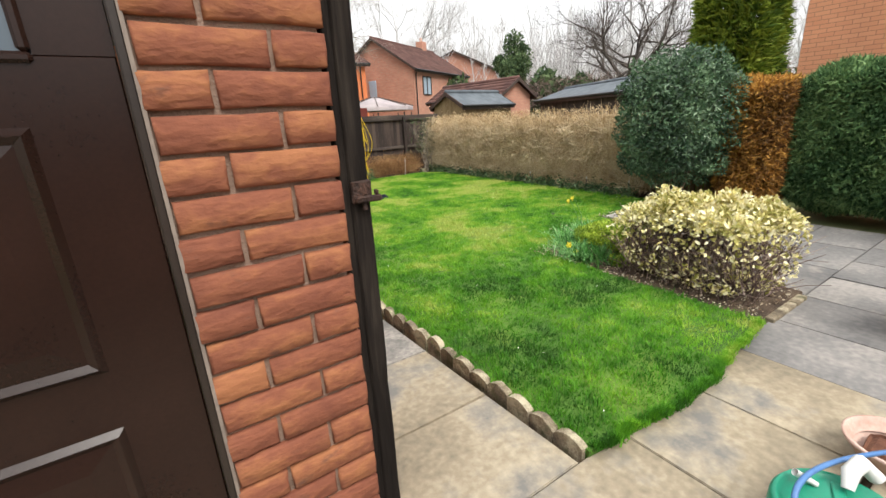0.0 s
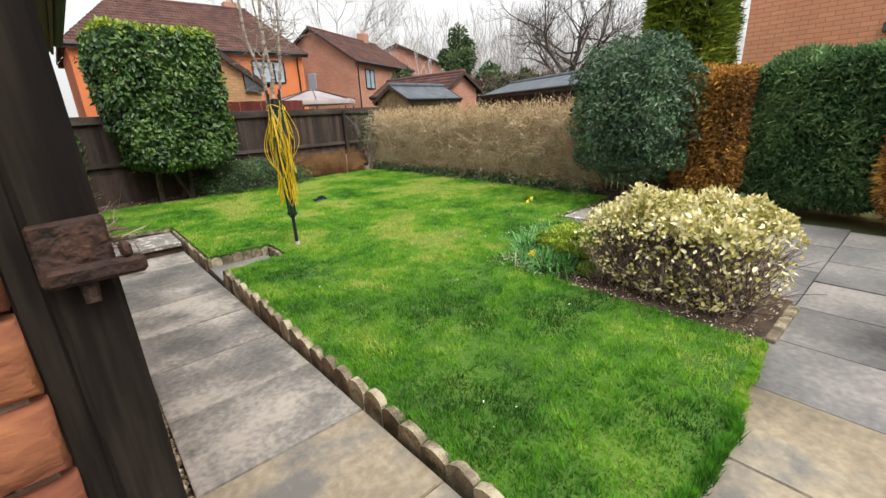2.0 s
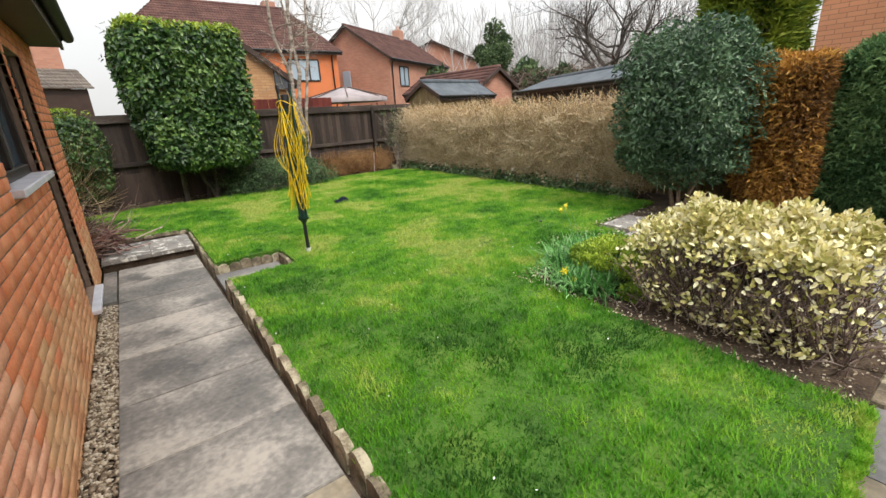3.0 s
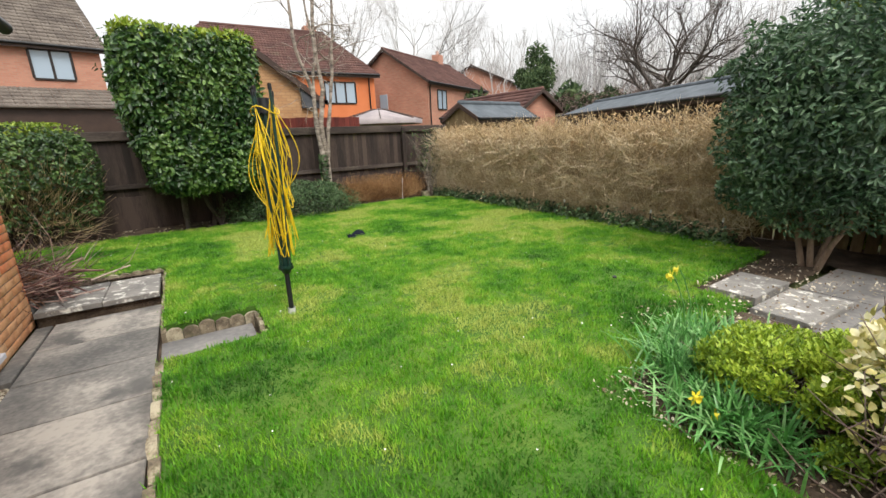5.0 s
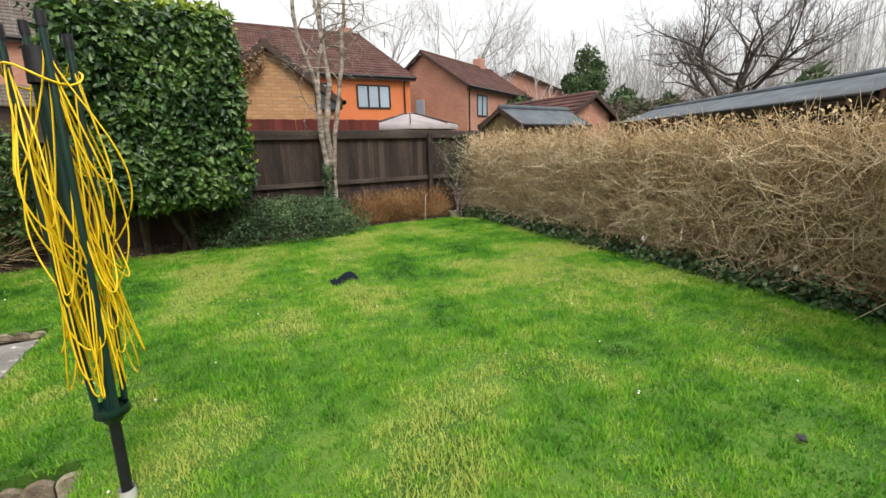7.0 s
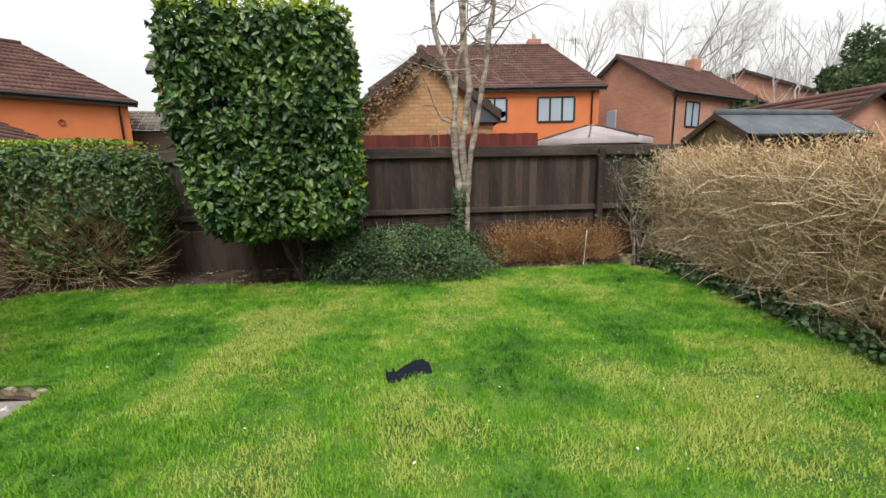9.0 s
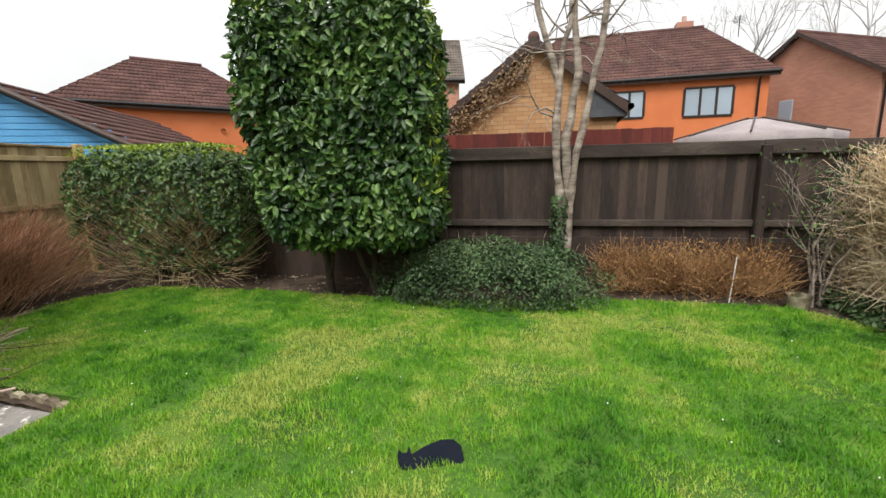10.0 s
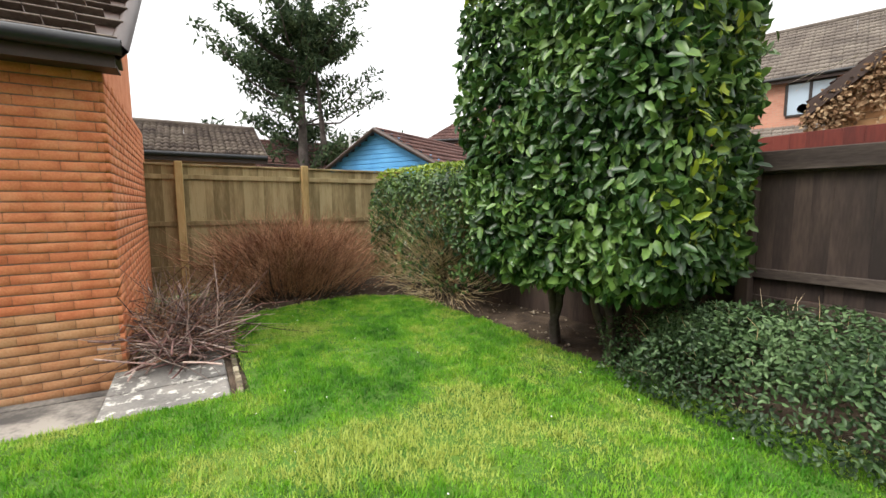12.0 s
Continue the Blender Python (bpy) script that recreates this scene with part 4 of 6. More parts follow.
SCALLOPS = [scallop(k) for k in range(5)]
edge = thing("lawn_edging", (0, 0, 0), "scalloped concrete lawn edging, mossy and worn", "edging", kind="structure")
for x0, y0, x1, y1 in ((0.02, -4.78, 0.02, -0.62), (0.02, 0.02, 0.02, 2.07), (0.04, 0.02, 0.72, 0.02), (0.7, 0.0, 0.7, -0.5), (0.0, 2.08, -1.82, 2.12), (-1.84, 2.14, -2.24, 2.4), (-2.26, 2.42, -2.5, 2.98), (-2.5, 3.0, -2.53, 3.8), (-2.53, 3.82, -2.26, 4.4)):
    L = math.hypot(x1 - x0, y1 - y0)
    small = y0 > -0.6
    cnt = max(2, round(L / (0.11 if small else 0.17)))
    for k in range(cnt):
        f = (k + 0.5) / cnt
        ob = part("edging_block", SCALLOPS[rng.integers(5)], None, edge)
        ob.matrix_basis = pose(x0 + (x1 - x0) * f + rng.normal(0, 0.004), y0 + (y1 - y0) * f, rng.normal(0, 0.006) - 0.014 - (0.035 if y0 > -0.5 and y1 < 0.1 else 0) + (-0.012 if x0 < -1 else -0.005 if y0 > 2.05 else -0.045 if 0 < y0 < 0.03 and x0 == x1 else 0), 0 + rng.normal(0, 2), rng.normal(0, 2), math.degrees(math.atan2(y1 - y0, x1 - x0)) + rng.normal(0, 1.5)) @ Matrix.Diagonal((L / cnt / 0.17 * 0.985, 0.8 if small else 1, 0.75 if small else 1, 1))


def pebbles(n, x0, y0, x1, y1, z, size, keep=None, fall=0.0):
    P = np.stack([rng.uniform(x0, x1, n), rng.uniform(y0, y1, n), z + rng.uniform(0, size * 0.7, n)], 1)
    P[:, 2] += fall * (P[:, 1] + 4.8)
    if keep is not None:
        P = P[keep(P)]
        n = len(P)
    R = size * rng.uniform(0.4, 1.1, (n, 1)) * rng.uniform(0.6, 1.2, (n, 3)) * [1, 1, 0.6]
    o = np.array([(1, 0, 0), (0, 1, 0), (-1, 0, 0), (0, -1, 0), (0, 0, 1), (0, 0, -1)], float)
    a = rng.uniform(0, 6.28, n)
    q = o[None] * R[:, None, :]
    rot = np.stack([q[..., 0] * np.cos(a)[:, None] - q[..., 1] * np.sin(a)[:, None], q[..., 0] * np.sin(a)[:, None] + q[..., 1] * np.cos(a)[:, None], q[..., 2]], -1)
    f = np.array([(0, 1, 4), (1, 2, 4), (2, 3, 4), (3, 0, 4), (1, 0, 5), (2, 1, 5), (3, 2, 5), (0, 3, 5)])
    return np_mesh("pebbles", (P[:, None] + rot).reshape(-1, 3), (np.arange(n)[:, None, None] * 6 + f).reshape(-1, 3))


tagged(part("gravel", pebbles(4200, RX + 0.012, -4.8, -0.865, 0.0, -0.04, 0.019, fall=FALL), GRAVEL), "loose pea gravel strip between wall and path", "gravel", kind="stuff")
tagged(part("patio_gravel", pebbles(1500, 1.3, -5.78, 2.5, -5.58, 0.004, 0.016), GRAVEL), "brown pebble strip laid along the patio", "gravel", kind="stuff")
tagged(part("bed_stones", pebbles(2600, -4.0, 1.4, 6.2, 5.9, 0.01, 0.022, lambda P: ~inside(P[:, 0], P[:, 1], LAWN) & ((P[:, 1] > 2.2))), GRAVEL), "small stones and chips scattered on the soil", "stones", kind="stuff")


# ---------------------------------------------------------------- fences
def board_fence(name, label, a, b, height, board, timber, posts, post_mat, post_every=1.83, low=0.0, face=1, rails=(0.35, 1.0, 1.6), cap=True, lap=0.105, gravel=None, post_over=0.05, post_in_front=True, rail_proud=0.03):
    """Upright lapped boards on rails between posts, along a-b."""
    a, b = Vector((*a, 0)), Vector((*b, 0))
    L = (b - a).length
    ang = math.degrees(math.atan2(b.y - a.y, b.x - a.x))
    f = thing(name, a, label, "fence")
    f.rotation_euler = (0, 0, radians(ang))
    me = bpy.data.meshes.new("board")
    bm = box(0, -0.006, low, board, 0.008, height, 0.002)
    for v in bm.verts:
        if v.co.x > board / 2:
            v.co.y -= 0.004 * face
    bm.to_mesh(me)
    bm.free()
    me.materials.append(timber)
    for k in range(int(L / lap)):
        part("board", me, None, f, m=pose(k * lap, -0.002 * (k % 2) * face + rng.normal(0, 0.0015), rng.normal(0, 0.004), 0, rng.normal(0, 0.15), 0))
    y0, y1 = (-rail_proud - 0.012, -0.011) if face > 0 else (0.011, rail_proud + 0.012)
    for z in rails:
        part("rail", wobble(box(0, y0, z - 0.035, L, y1, z + 0.035, 0.005), 0.002), timber, f)
    if cap:
        part("cap_rail", wobble(box(0, -0.04, height, L, 0.04, height + 0.03, 0.005), 0.003), timber, f)
    if gravel:
        part("gravel_board", wobble(box(0, -0.02, 0.0, L, 0.02, gravel, 0.005), 0.002), timber, f)
    if posts:
        pm = bpy.data.meshes.new("post")
        bm = box(-0.05, -0.05, -0.05, 0.05, 0.05, height + post_over, 0.008)
        bm.to_mesh(pm)
        bm.free()
        pm.materials.append(post_mat)
        for k in range(int(L / post_every) + 1):
            part("post", pm, None, f, m=pose(min(k * post_every + posts, L), (-0.075 if face > 0 else 0.075) if post_in_front else 0.0, 0, 0, 0, rng.normal(0, 1)))
    return f


back = board_fence("back_fence", "dark stained close-board timber fence with green algae stains", (-4.1, 5.2), (6.5, 6.1), 1.66, 0.125, WOOD_DARK, 1.98, WOOD_DARK, 3.66, low=0.6, rails=(0.78, 1.58), gravel=0.6, post_over=0.0, cap=True)
for a, b in ((0.0, 2.0), (2.01, 5.62), (5.63, 9.28), (9.29, 10.63)):
    part("top_rail", wobble(box(a, -0.075, 1.56, b, -0.045, 1.705 + rng.normal(0, 0.006), 0.006), 0.004, 2, a), WOOD_TOP, back, "weathered grey-brown top rail")
    part("mid_rail", wobble(box(a, -0.07, 0.74, b, -0.045, 0.82, 0.006), 0.004, 2, a), WOOD_TOP, back)
board_fence("side_fence", "weathered pale timber fence with new softwood posts", (-4.1, 1.3), (-4.1, 5.2), 1.88, 0.14, WOOD_PALE, 0.45, WOOD_NEW, 1.75, low=0.1, rails=(0.4, 1.05, 1.72), face=1, post_over=0.06, gravel=0.15)
board_fence("hedge_fence", "brown timber boards standing behind the bare hedge", (6.42, 6.0), (6.42, -3.0), 1.45, 0.1, WOOD_BROWN, 0.3, WOOD_BROWN, 1.9, rails=(0.35, 1.2), face=1, cap=False, lap=0.118)
board_fence("red_fence", "red-brown stained fence panel of the garden behind", (0.4, 6.75), (4.45, 6.85), 1.97, 0.14, WOOD_RED, 0.0, WOOD_RED, rails=(0.5, 1.5), face=-1, cap=False, lap=0.13)
tagged(part("boundary_wall", box(-5.0, -8.8, 0, 6.0, -8.65, 1.9, 0.01), FAR_RED_HAZED), "plain brick wall closing the patio", "wall", kind="structure")


# ---------------------------------------------------------------- planting along the back
def drawn_in(P):
    """The bush is undercut on its western side."""
    P = P.copy()
    P[:, 0] += 0.18 * np.clip(2.1 - P[:, 2], 0, 2) * np.clip(0.35 - P[:, 0], 0, 1.2) / 1.1
    return P


la = thing("laurel_bush", (0.74, 4.72, 0), "tall clipped laurel block, glossy green, bright on top", "bush")
P, N = shell(16500, (-0.02, 0.02, 1.9), (0.97, 0.69, 1.2), 9, 0.2, 0.05, 8, k=4)
P = drawn_in(P)
part("foliage", leaves(P, N, 0.108, 0.055, 0.6, 0.7, 0.35, 0.75), LEAF_LAUREL, la)
P, N = shell(3500, (0, 0.05, 1.9), (0.85, 0.5, 1.1), 7, 0.5, 0.03, 8)
part("inner_foliage", leaves(drawn_in(P), N, 0.13, 0.06, 0.5), LEAF_LAUREL, la)
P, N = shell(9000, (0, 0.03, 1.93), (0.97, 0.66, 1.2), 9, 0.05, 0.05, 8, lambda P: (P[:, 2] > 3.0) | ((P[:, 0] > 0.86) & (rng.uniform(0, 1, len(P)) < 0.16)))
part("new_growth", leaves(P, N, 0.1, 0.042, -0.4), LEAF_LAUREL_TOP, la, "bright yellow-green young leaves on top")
side_ = np.where(rng.uniform(0, 1, 26) < 0.6, -1.0, 1.0)
A = np.stack([side_ * rng.uniform(0.5, 0.93, 26), rng.uniform(-0.5, 0.5, 26), rng.uniform(1.5, 3.0, 26)], 1)
D = np.stack([side_ * rng.uniform(0.1, 0.8, 26), rng.uniform(-0.4, 0.3, 26), rng.uniform(0.2, 1, 26)], 1)
part("loose_shoot", twigs(A, D, 0.34, 0.004), BARK, la)
P = np.repeat(A, 7, 0) + np.repeat(unit(D), 7, 0) * rng.uniform(0.1, 0.36, (182, 1))
part("shoot_foliage", leaves(P, unit(np.repeat(D, 7, 0)), 0.09, 0.04, 0.2), LEAF_PRIVET, la)
lines, sd = [], np.random.default_rng(3)
for k in range(5):
    grow((sd.uniform(-0.5, 0.5), sd.uniform(0.0, 0.3), 0), (sd.normal(0, 0.2), sd.normal(0, 0.1), 1), 0.8, 0.05, 1, lines, sd, 2, 0.35)
part("stem_mass", tubes(lines, 6), BARK_DARK, la, "dark bare stems under the leaves", smooth=True)

hd = thing("privet_hedge", (-1.95, 4.75, 0), "rounded evergreen hedge, thin and twiggy at its base", "hedge")
P, N = shell(15000, (0, 0, 1.0), (1.25, 0.5, 0.78), 4.5, 0.3, 0.05, 5, lambda P: (P[:, 2] > 0.7 + 0.3 * lumps(P, 3)) | (rng.uniform(0, 1, len(P)) < 0.1))
part("foliage", leaves(P, N, 0.068, 0.036, 0.2), LEAF_PRIVET, hd)
P, N = shell(1500, (0, 0, 0.8), (1.05, 0.45, 0.75), 4, 0.7, 0.05)
part("twig_mass", twigs(P * [1, 1, 0.8], N + [0, 0, 0.8], 0.4, 0.0035), TWIG_TAN, hd, "bare brown inner twigs")
# light on the hedge top, painted as a layer of brighter leaves
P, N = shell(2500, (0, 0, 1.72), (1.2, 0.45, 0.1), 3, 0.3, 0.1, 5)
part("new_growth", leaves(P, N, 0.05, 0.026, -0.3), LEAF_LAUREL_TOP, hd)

rb = thing("dogwood_bush", (-3.15, 3.1, 0), "bare red-brown twiggy shrub with fine upright shoots", "bush")
n = 5200
A = np.stack([rng.normal(0, 0.32, n), rng.normal(0, 0.45, n), rng.uniform(0.05, 0.75, n)], 1)
D = np.stack([A[:, 0] * 0.9 + rng.normal(0, 0.45, n), A[:, 1] * 0.9 + rng.normal(0, 0.45, n), np.full(n, 0.7)], 1)
part("twig_mass", twigs(A, D, 0.55, 0.0032), TWIG_RED, rb)
n = 90
A = np.stack([rng.normal(0, 0.2, n), rng.normal(0, 0.3, n), np.zeros(n)], 1)
part("stem_mass", twigs(A, np.stack([A[:, 0], A[:, 1], np.full(n, 0.7)], 1), 0.7, 0.008), BARK_DARK, rb, "dark woody stems at the base")

tp = thing("brushwood_pile", (-1.3, 1.76, 0.03), "heap of cut grey twigs and prunings on the slab", "twig_mass")
n = 420
A = np.stack([rng.normal(0, 0.22, n), rng.normal(0, 0.16, n), np.abs(rng.normal(0.05, 0.14, n))], 1)
D = np.stack([rng.normal(0, 1, n), rng.normal(0.1, 0.7, n), rng.uniform(-0.05, 0.75, n)], 1)
part("twig_mass", twigs(A, D, 0.6, 0.005, 0.4), TWIG_GREY, tp)
n = 700
A = np.stack([rng.normal(-0.05, 0.2, n), rng.normal(0, 0.15, n), np.abs(rng.normal(0.1, 0.12, n))], 1)
part("twig_mass", twigs(A, rng.normal(0, 1, (n, 3)) * [1, 0.8, 0.45], 0.32, 0.004, 0.4), TWIG_RED, tp, "tangled red-brown inner twigs")
n = 150
A = np.stack([rng.normal(0.12, 0.22, n), rng.normal(-0.05, 0.13, n), rng.uniform(0.015, 0.2, n)], 1)
part("stick_mass", twigs(A, rng.normal(0, 1, (n, 3)) * [1, 0.6, 0.25], 0.45, 0.011, 0.15, 0.8), TWIG_PINK, tp, "short thicker pinkish cut sticks")
n = 46
A = np.stack([rng.normal(-0.05, 0.22, n), rng.normal(0.05, 0.16, n), rng.uniform(0.05, 0.25, n)], 1)
part("stem_mass", twigs(A, np.stack([rng.normal(0.3, 0.6, n), rng.normal(0.4, 0.5, n), rng.uniform(0.1, 0.8, n)], 1), 0.6, 0.007, 0.35), TWIG_PINK, tp)

iv = thing("ground_cover_shrub", (2.2, 4.95, 0), "low spreading evergreen shrub spilling onto the lawn", "shrub")
P, N = shell(30000, (0, 0, 0.12), (1.3, 0.62, 0.54), 2.3, 0.4, 0.14, 3, lambda P: P[:, 2] > 0.02, 4.5)
part("foliage", leaves(P, N, 0.042, 0.019, 0.1, 0.8, 0.3, 0.7), LEAF_IVY, iv)
P, N = shell(160, (0, 0, 0.12), (1.24, 0.6, 0.5), 2.6, 0.3, 0.1, 3, lambda P: P[:, 2] > 0.1)
part("shoot_mass", twigs(P, N + [0, 0, 0.2], 0.14, 0.0025), TWIG_TAN, iv)

sp = thing("spirea_shrub", (4.4, 5.6, 0), "low rust-brown bare shrub with a few dead leaves", "shrub")
n = 2600
A = np.stack([rng.uniform(-0.9, 0.9, n), rng.normal(0, 0.15, n), rng.uniform(0, 0.3, n)], 1)
part("twig_mass", twigs(A, np.stack([rng.normal(0, 0.6, n), rng.normal(-0.15, 0.45, n), rng.uniform(0.3, 1.0, n)], 1), 0.36 + 0.12 * lumps(A, 5)[:, None], 0.0035), TWIG_GOLD, sp)
P = np.stack([rng.uniform(-0.95, 0.95, 2400), rng.normal(-0.05, 0.2, 2400), rng.uniform(0.05, 0.62, 2400)], 1)
part("dead_foliage", leaves(P, unit(rng.normal(size=P.shape)), 0.035, 0.016), LEAF_SPIREA, sp)


def climber(parent, pts, n, spread, size, mat):
    pts = np.asarray(pts, float)
    k = rng.uniform(0, len(pts) - 1.001, n)
    i = k.astype(int)
    P = pts[i] + (pts[i + 1] - pts[i]) * (k - i)[:, None]
    N = unit(rng.normal(size=(n, 3)) * [1, 1, 0.2])
    part("ivy", leaves(P + N * spread * rng.uniform(0.6, 1.1, (n, 1)), N, size, size * 0.8, 0.5), mat, parent, "dark ivy climbing the stem")


tr = thing("birch_tree", (3.02, 5.34, 0), "pale bare multi-stemmed tree with ivy on its foot", "tree")
lines, sd = [], np.random.default_rng(21)
stems = [[(0, 0, 0), (-0.05, 0, 0.9), (-0.07, 0, 1.6), (-0.12, 0, 2.3), (-0.3, 0.05, 3.2), (-0.38, 0.0, 4.2), (-0.35, 0.0, 5.4)],
         [(0.02, 0, 0), (0.03, 0, 0.9), (0.03, 0.0, 1.7), (0.1, 0, 2.4), (0.06, 0.05, 3.3), (0.1, 0.0, 4.3), (0.05, 0.05, 5.6)],
         [(0.03, 0.02, 0.7), (0.12, 0.0, 1.5), (0.26, 0, 2.2), (0.4, 0.0, 3.0), (0.5, 0.05, 3.9), (0.52, 0, 5.0)],
         [(-0.04, -0.02, 1.1), (-0.13, -0.03, 1.8), (-0.1, -0.02, 2.5), (0.0, 0.0, 3.2), (-0.12, 0.0, 4.0), (-0.1, 0, 5.2)]]
fat = [[0.085, 0.07, 0.06, 0.055, 0.045, 0.035, 0.02], [0.09, 0.075, 0.07, 0.06, 0.05, 0.04, 0.022], [0.06, 0.055, 0.05, 0.045, 0.035, 0.02], [0.045, 0.045, 0.04, 0.035, 0.028, 0.015]]
for st, r in zip(stems, fat):
    st = np.array(st) + sd.normal(0, 0.03, (len(st), 3)) * np.clip(np.arange(len(st)) - 0.5, 0, 1)[:, None]
    fine = np.linspace(0, len(st) - 1, 3 * len(st))
    pts = np.stack([np.interp(fine, np.arange(len(st)), st[:, k]) for k in range(3)], 1)
    lines.append((pts + sd.normal(0, 0.012, pts.shape), np.interp(fine, np.arange(len(st)), r) * np.where(pts[:, 2] > 1.2, 0.72, 0.88) * (1 + sd.normal(0, 0.09, len(fine)))))
part("trunk", tubes(lines, 9), BARK, tr, smooth=True)
lines = []
for st in stems:
    for _ in range(11):
        k = sd.uniform(2.2, len(st) - 1.05)
        i = int(k)
        q = np.array(st[i]) + (np.array(st[i + 1]) - np.array(st[i])) * (k - i)
        grow(q, (sd.normal(0, 1), sd.normal(0, 0.7), sd.uniform(0.1, 0.9)), sd.uniform(0.4, 0.9), 0.013, 2, lines, sd, 2, 0.55, -0.15, 0.62, 4, 0.3)
part("crown", tubes(lines, 4), BARK, tr)
climber(tr, [(-0.02, -0.04, 0.2), (-0.05, -0.05, 1.15)], 600, 0.085, 0.05, LEAF_IVY)

cs = thing("corner_shrub", (5.55, 5.35, 0), "thin pale bare-stemmed shrub in the fence corner", "shrub")
lines, sd = [], np.random.default_rng(5)
for k in range(7):
    grow((sd.normal(0, 0.08), sd.normal(0, 0.05), 0), (sd.normal(0, 0.35), sd.normal(0, 0.2), 1), sd.uniform(0.8, 1.1), 0.016, 2, lines, sd, 2, 0.45, 0.1, 0.6, 4)
part("stem_mass", tubes(lines, 5), BARK, cs)
P = np.stack([rng.normal(0, 0.25, 500), rng.normal(0, 0.2, 500), rng.uniform(0.6, 1.6, 500)], 1)
part("foliage", leaves(P, unit(rng.normal(size=P.shape)), 0.045, 0.025), LEAF_PRIVET, cs)
pt = thing("buried_pot", (5.3, 5.15, 0), "small pale pot at the foot of the corner shrub", "pot")
part("body", tubes([([(0, 0, 0), (0, 0, 0.16)], [0.08, 0.11])], 14), EDGING, pt, smooth=True)

# ---------------------------------------------------------------- bare hedge with ivy at its foot
hh = thing("hornbeam_hedge", (6.05, 2.2, 0), "long clipped bare hedge of tan twigs", "hedge")
n = 15000
A = np.stack([rng.uniform(-0.26, 0.22, n), rng.uniform(-3.7, 3.4, n), rng.uniform(0.05, 1.45, n)], 1)
D = np.stack([rng.normal(-0.28, 0.45, n), rng.normal(0, 0.6, n), rng.normal(0.55, 0.5, n)], 1)
keep = (A[:, 2] + unit(D)[:, 2] * 0.3 < 1.66)
part("twig_mass", twigs(A[keep], D[keep], 0.34, 0.0048, 0.5), TWIG_TAN, hh)
# paler twigs on the lawn side only, brightening the hedge face by colour
n = 2600
A = np.stack([rng.uniform(-0.32, -0.1, n), rng.uniform(-3.7, 3.4, n), rng.uniform(0.2, 1.3, n)], 1)
part("twig_mass", twigs(A, np.stack([rng.normal(-0.3, 0.3, n), rng.normal(0, 0.8, n), rng.normal(0.3, 0.5, n)], 1), 0.42, 0.0048, 0.8), TWIG_PALE, hh, "long pale outer twigs")
n = 1500
A = np.stack([rng.uniform(-0.1, 0.2, n), rng.uniform(-3.7, 3.4, n), rng.uniform(0.0, 0.6, n)], 1)
part("stem_mass", twigs(A, np.stack([rng.normal(-0.1, 0.15, n), rng.normal(0, 0.3, n), np.full(n, 1.0)], 1), 0.85, 0.007, 0.2, 0.5), TWIG_TAN, hh)
n = 7500
P = np.stack([rng.uniform(-0.28, 0.25, n), rng.uniform(-3.7, 3.4, n), rng.uniform(0.35, 1.64, n)], 1)
part("dead_foliage", leaves(P, unit(rng.normal(size=P.shape) - [0.6, 0, 0]), 0.045, 0.022), LEAF_BROWN, hh)
n = 6000
P = np.stack([rng.normal(-0.3, 0.09, n), rng.uniform(-3.6, 3.2, n), np.abs(rng.normal(0, 0.09, n)) + 0.015], 1)
tagged(part("ivy_strip", leaves(P + [6.05, 2.2, 0], unit(rng.normal(size=P.shape) + [-0.5, 0, 1]), 0.055, 0.045), LEAF_IVY), "dark ivy trailing along the foot of the hedge", "ivy", kind="stuff")
for x, y, lean in ((5.72, -0.35, 4), (5.7, 1.15, -3), (5.75, -1.25, 8)):
    st = thing("marker_stick", (x, y, 0), "short white-topped marker stick at the hedge foot", "stick", "marker sticks")
    part("stake", tubes([([(0, 0, 0), (lean * 0.004, 0, 0.26)], 0.008)], 6), BLACK, st)
    part("tip", tubes([([(lean * 0.004, 0, 0.26), (lean * 0.0045, 0, 0.31)], [0.014, 0.01])], 8), WHITE, st, "white plastic tip")
st = thing("marker_stick", (4.75, 5.3, 0), "thin white cane standing in the back border", "stick", "marker sticks")
part("stake", tubes([([(0, 0, 0), (0.03, 0, 0.5)], 0.006)], 6), WHITE, st)

# ---------------------------------------------------------------- evergreens by the patio
hl = thing("holly_tree", (5.42, -2.25, 0), "rounded dark blue-green holly on several stems", "tree")
P, N = shell(17500, (0, 0.05, 1.38), (0.76, 0.8, 0.98), 2.5, 0.32, 0.15, k=6)
part("crown", leaves(P, N, 0.07, 0.025, 0.1, 0.9, 0.5, 0.6), LEAF_HOLLY, hl)
P, N = shell(3500, (0, 0.05, 1.4), (0.62, 0.66, 0.8), 2.5, 0.6, 0.07)
part("inner_foliage", leaves(P, N, 0.08, 0.05), LEAF_HOLLY, hl)
lines, sd = [], np.random.default_rng(8)
for x_, y_ in ((-0.05, -0.1), (0.03, 0.02), (0.0, 0.12), (0.12, -0.02)):
    grow((x_ * 0.6, y_ * 0.6, 0), (x_ * 1.8, y_ * 2.2, 1), 1.1, 0.03, 0, lines, sd, 2, 0.25, crook=0.07)
part("trunk", tubes(lines, 7), BARK_HOLLY, hl, "brown smooth stems", smooth=True)

cy = thing("golden_cypress", (6.9, -2.25, 0), "tall golden-green clipped cypress column", "tree")
P, N = shell(34000, (0, 0, 3.0), (0.5, 0.52, 3.0), 4, 0.3, 0.08, k=4)
part("crown", slivers(P, N, 0.17, 0.06, 0.9, -0.4), LEAF_CYPRESS, cy)
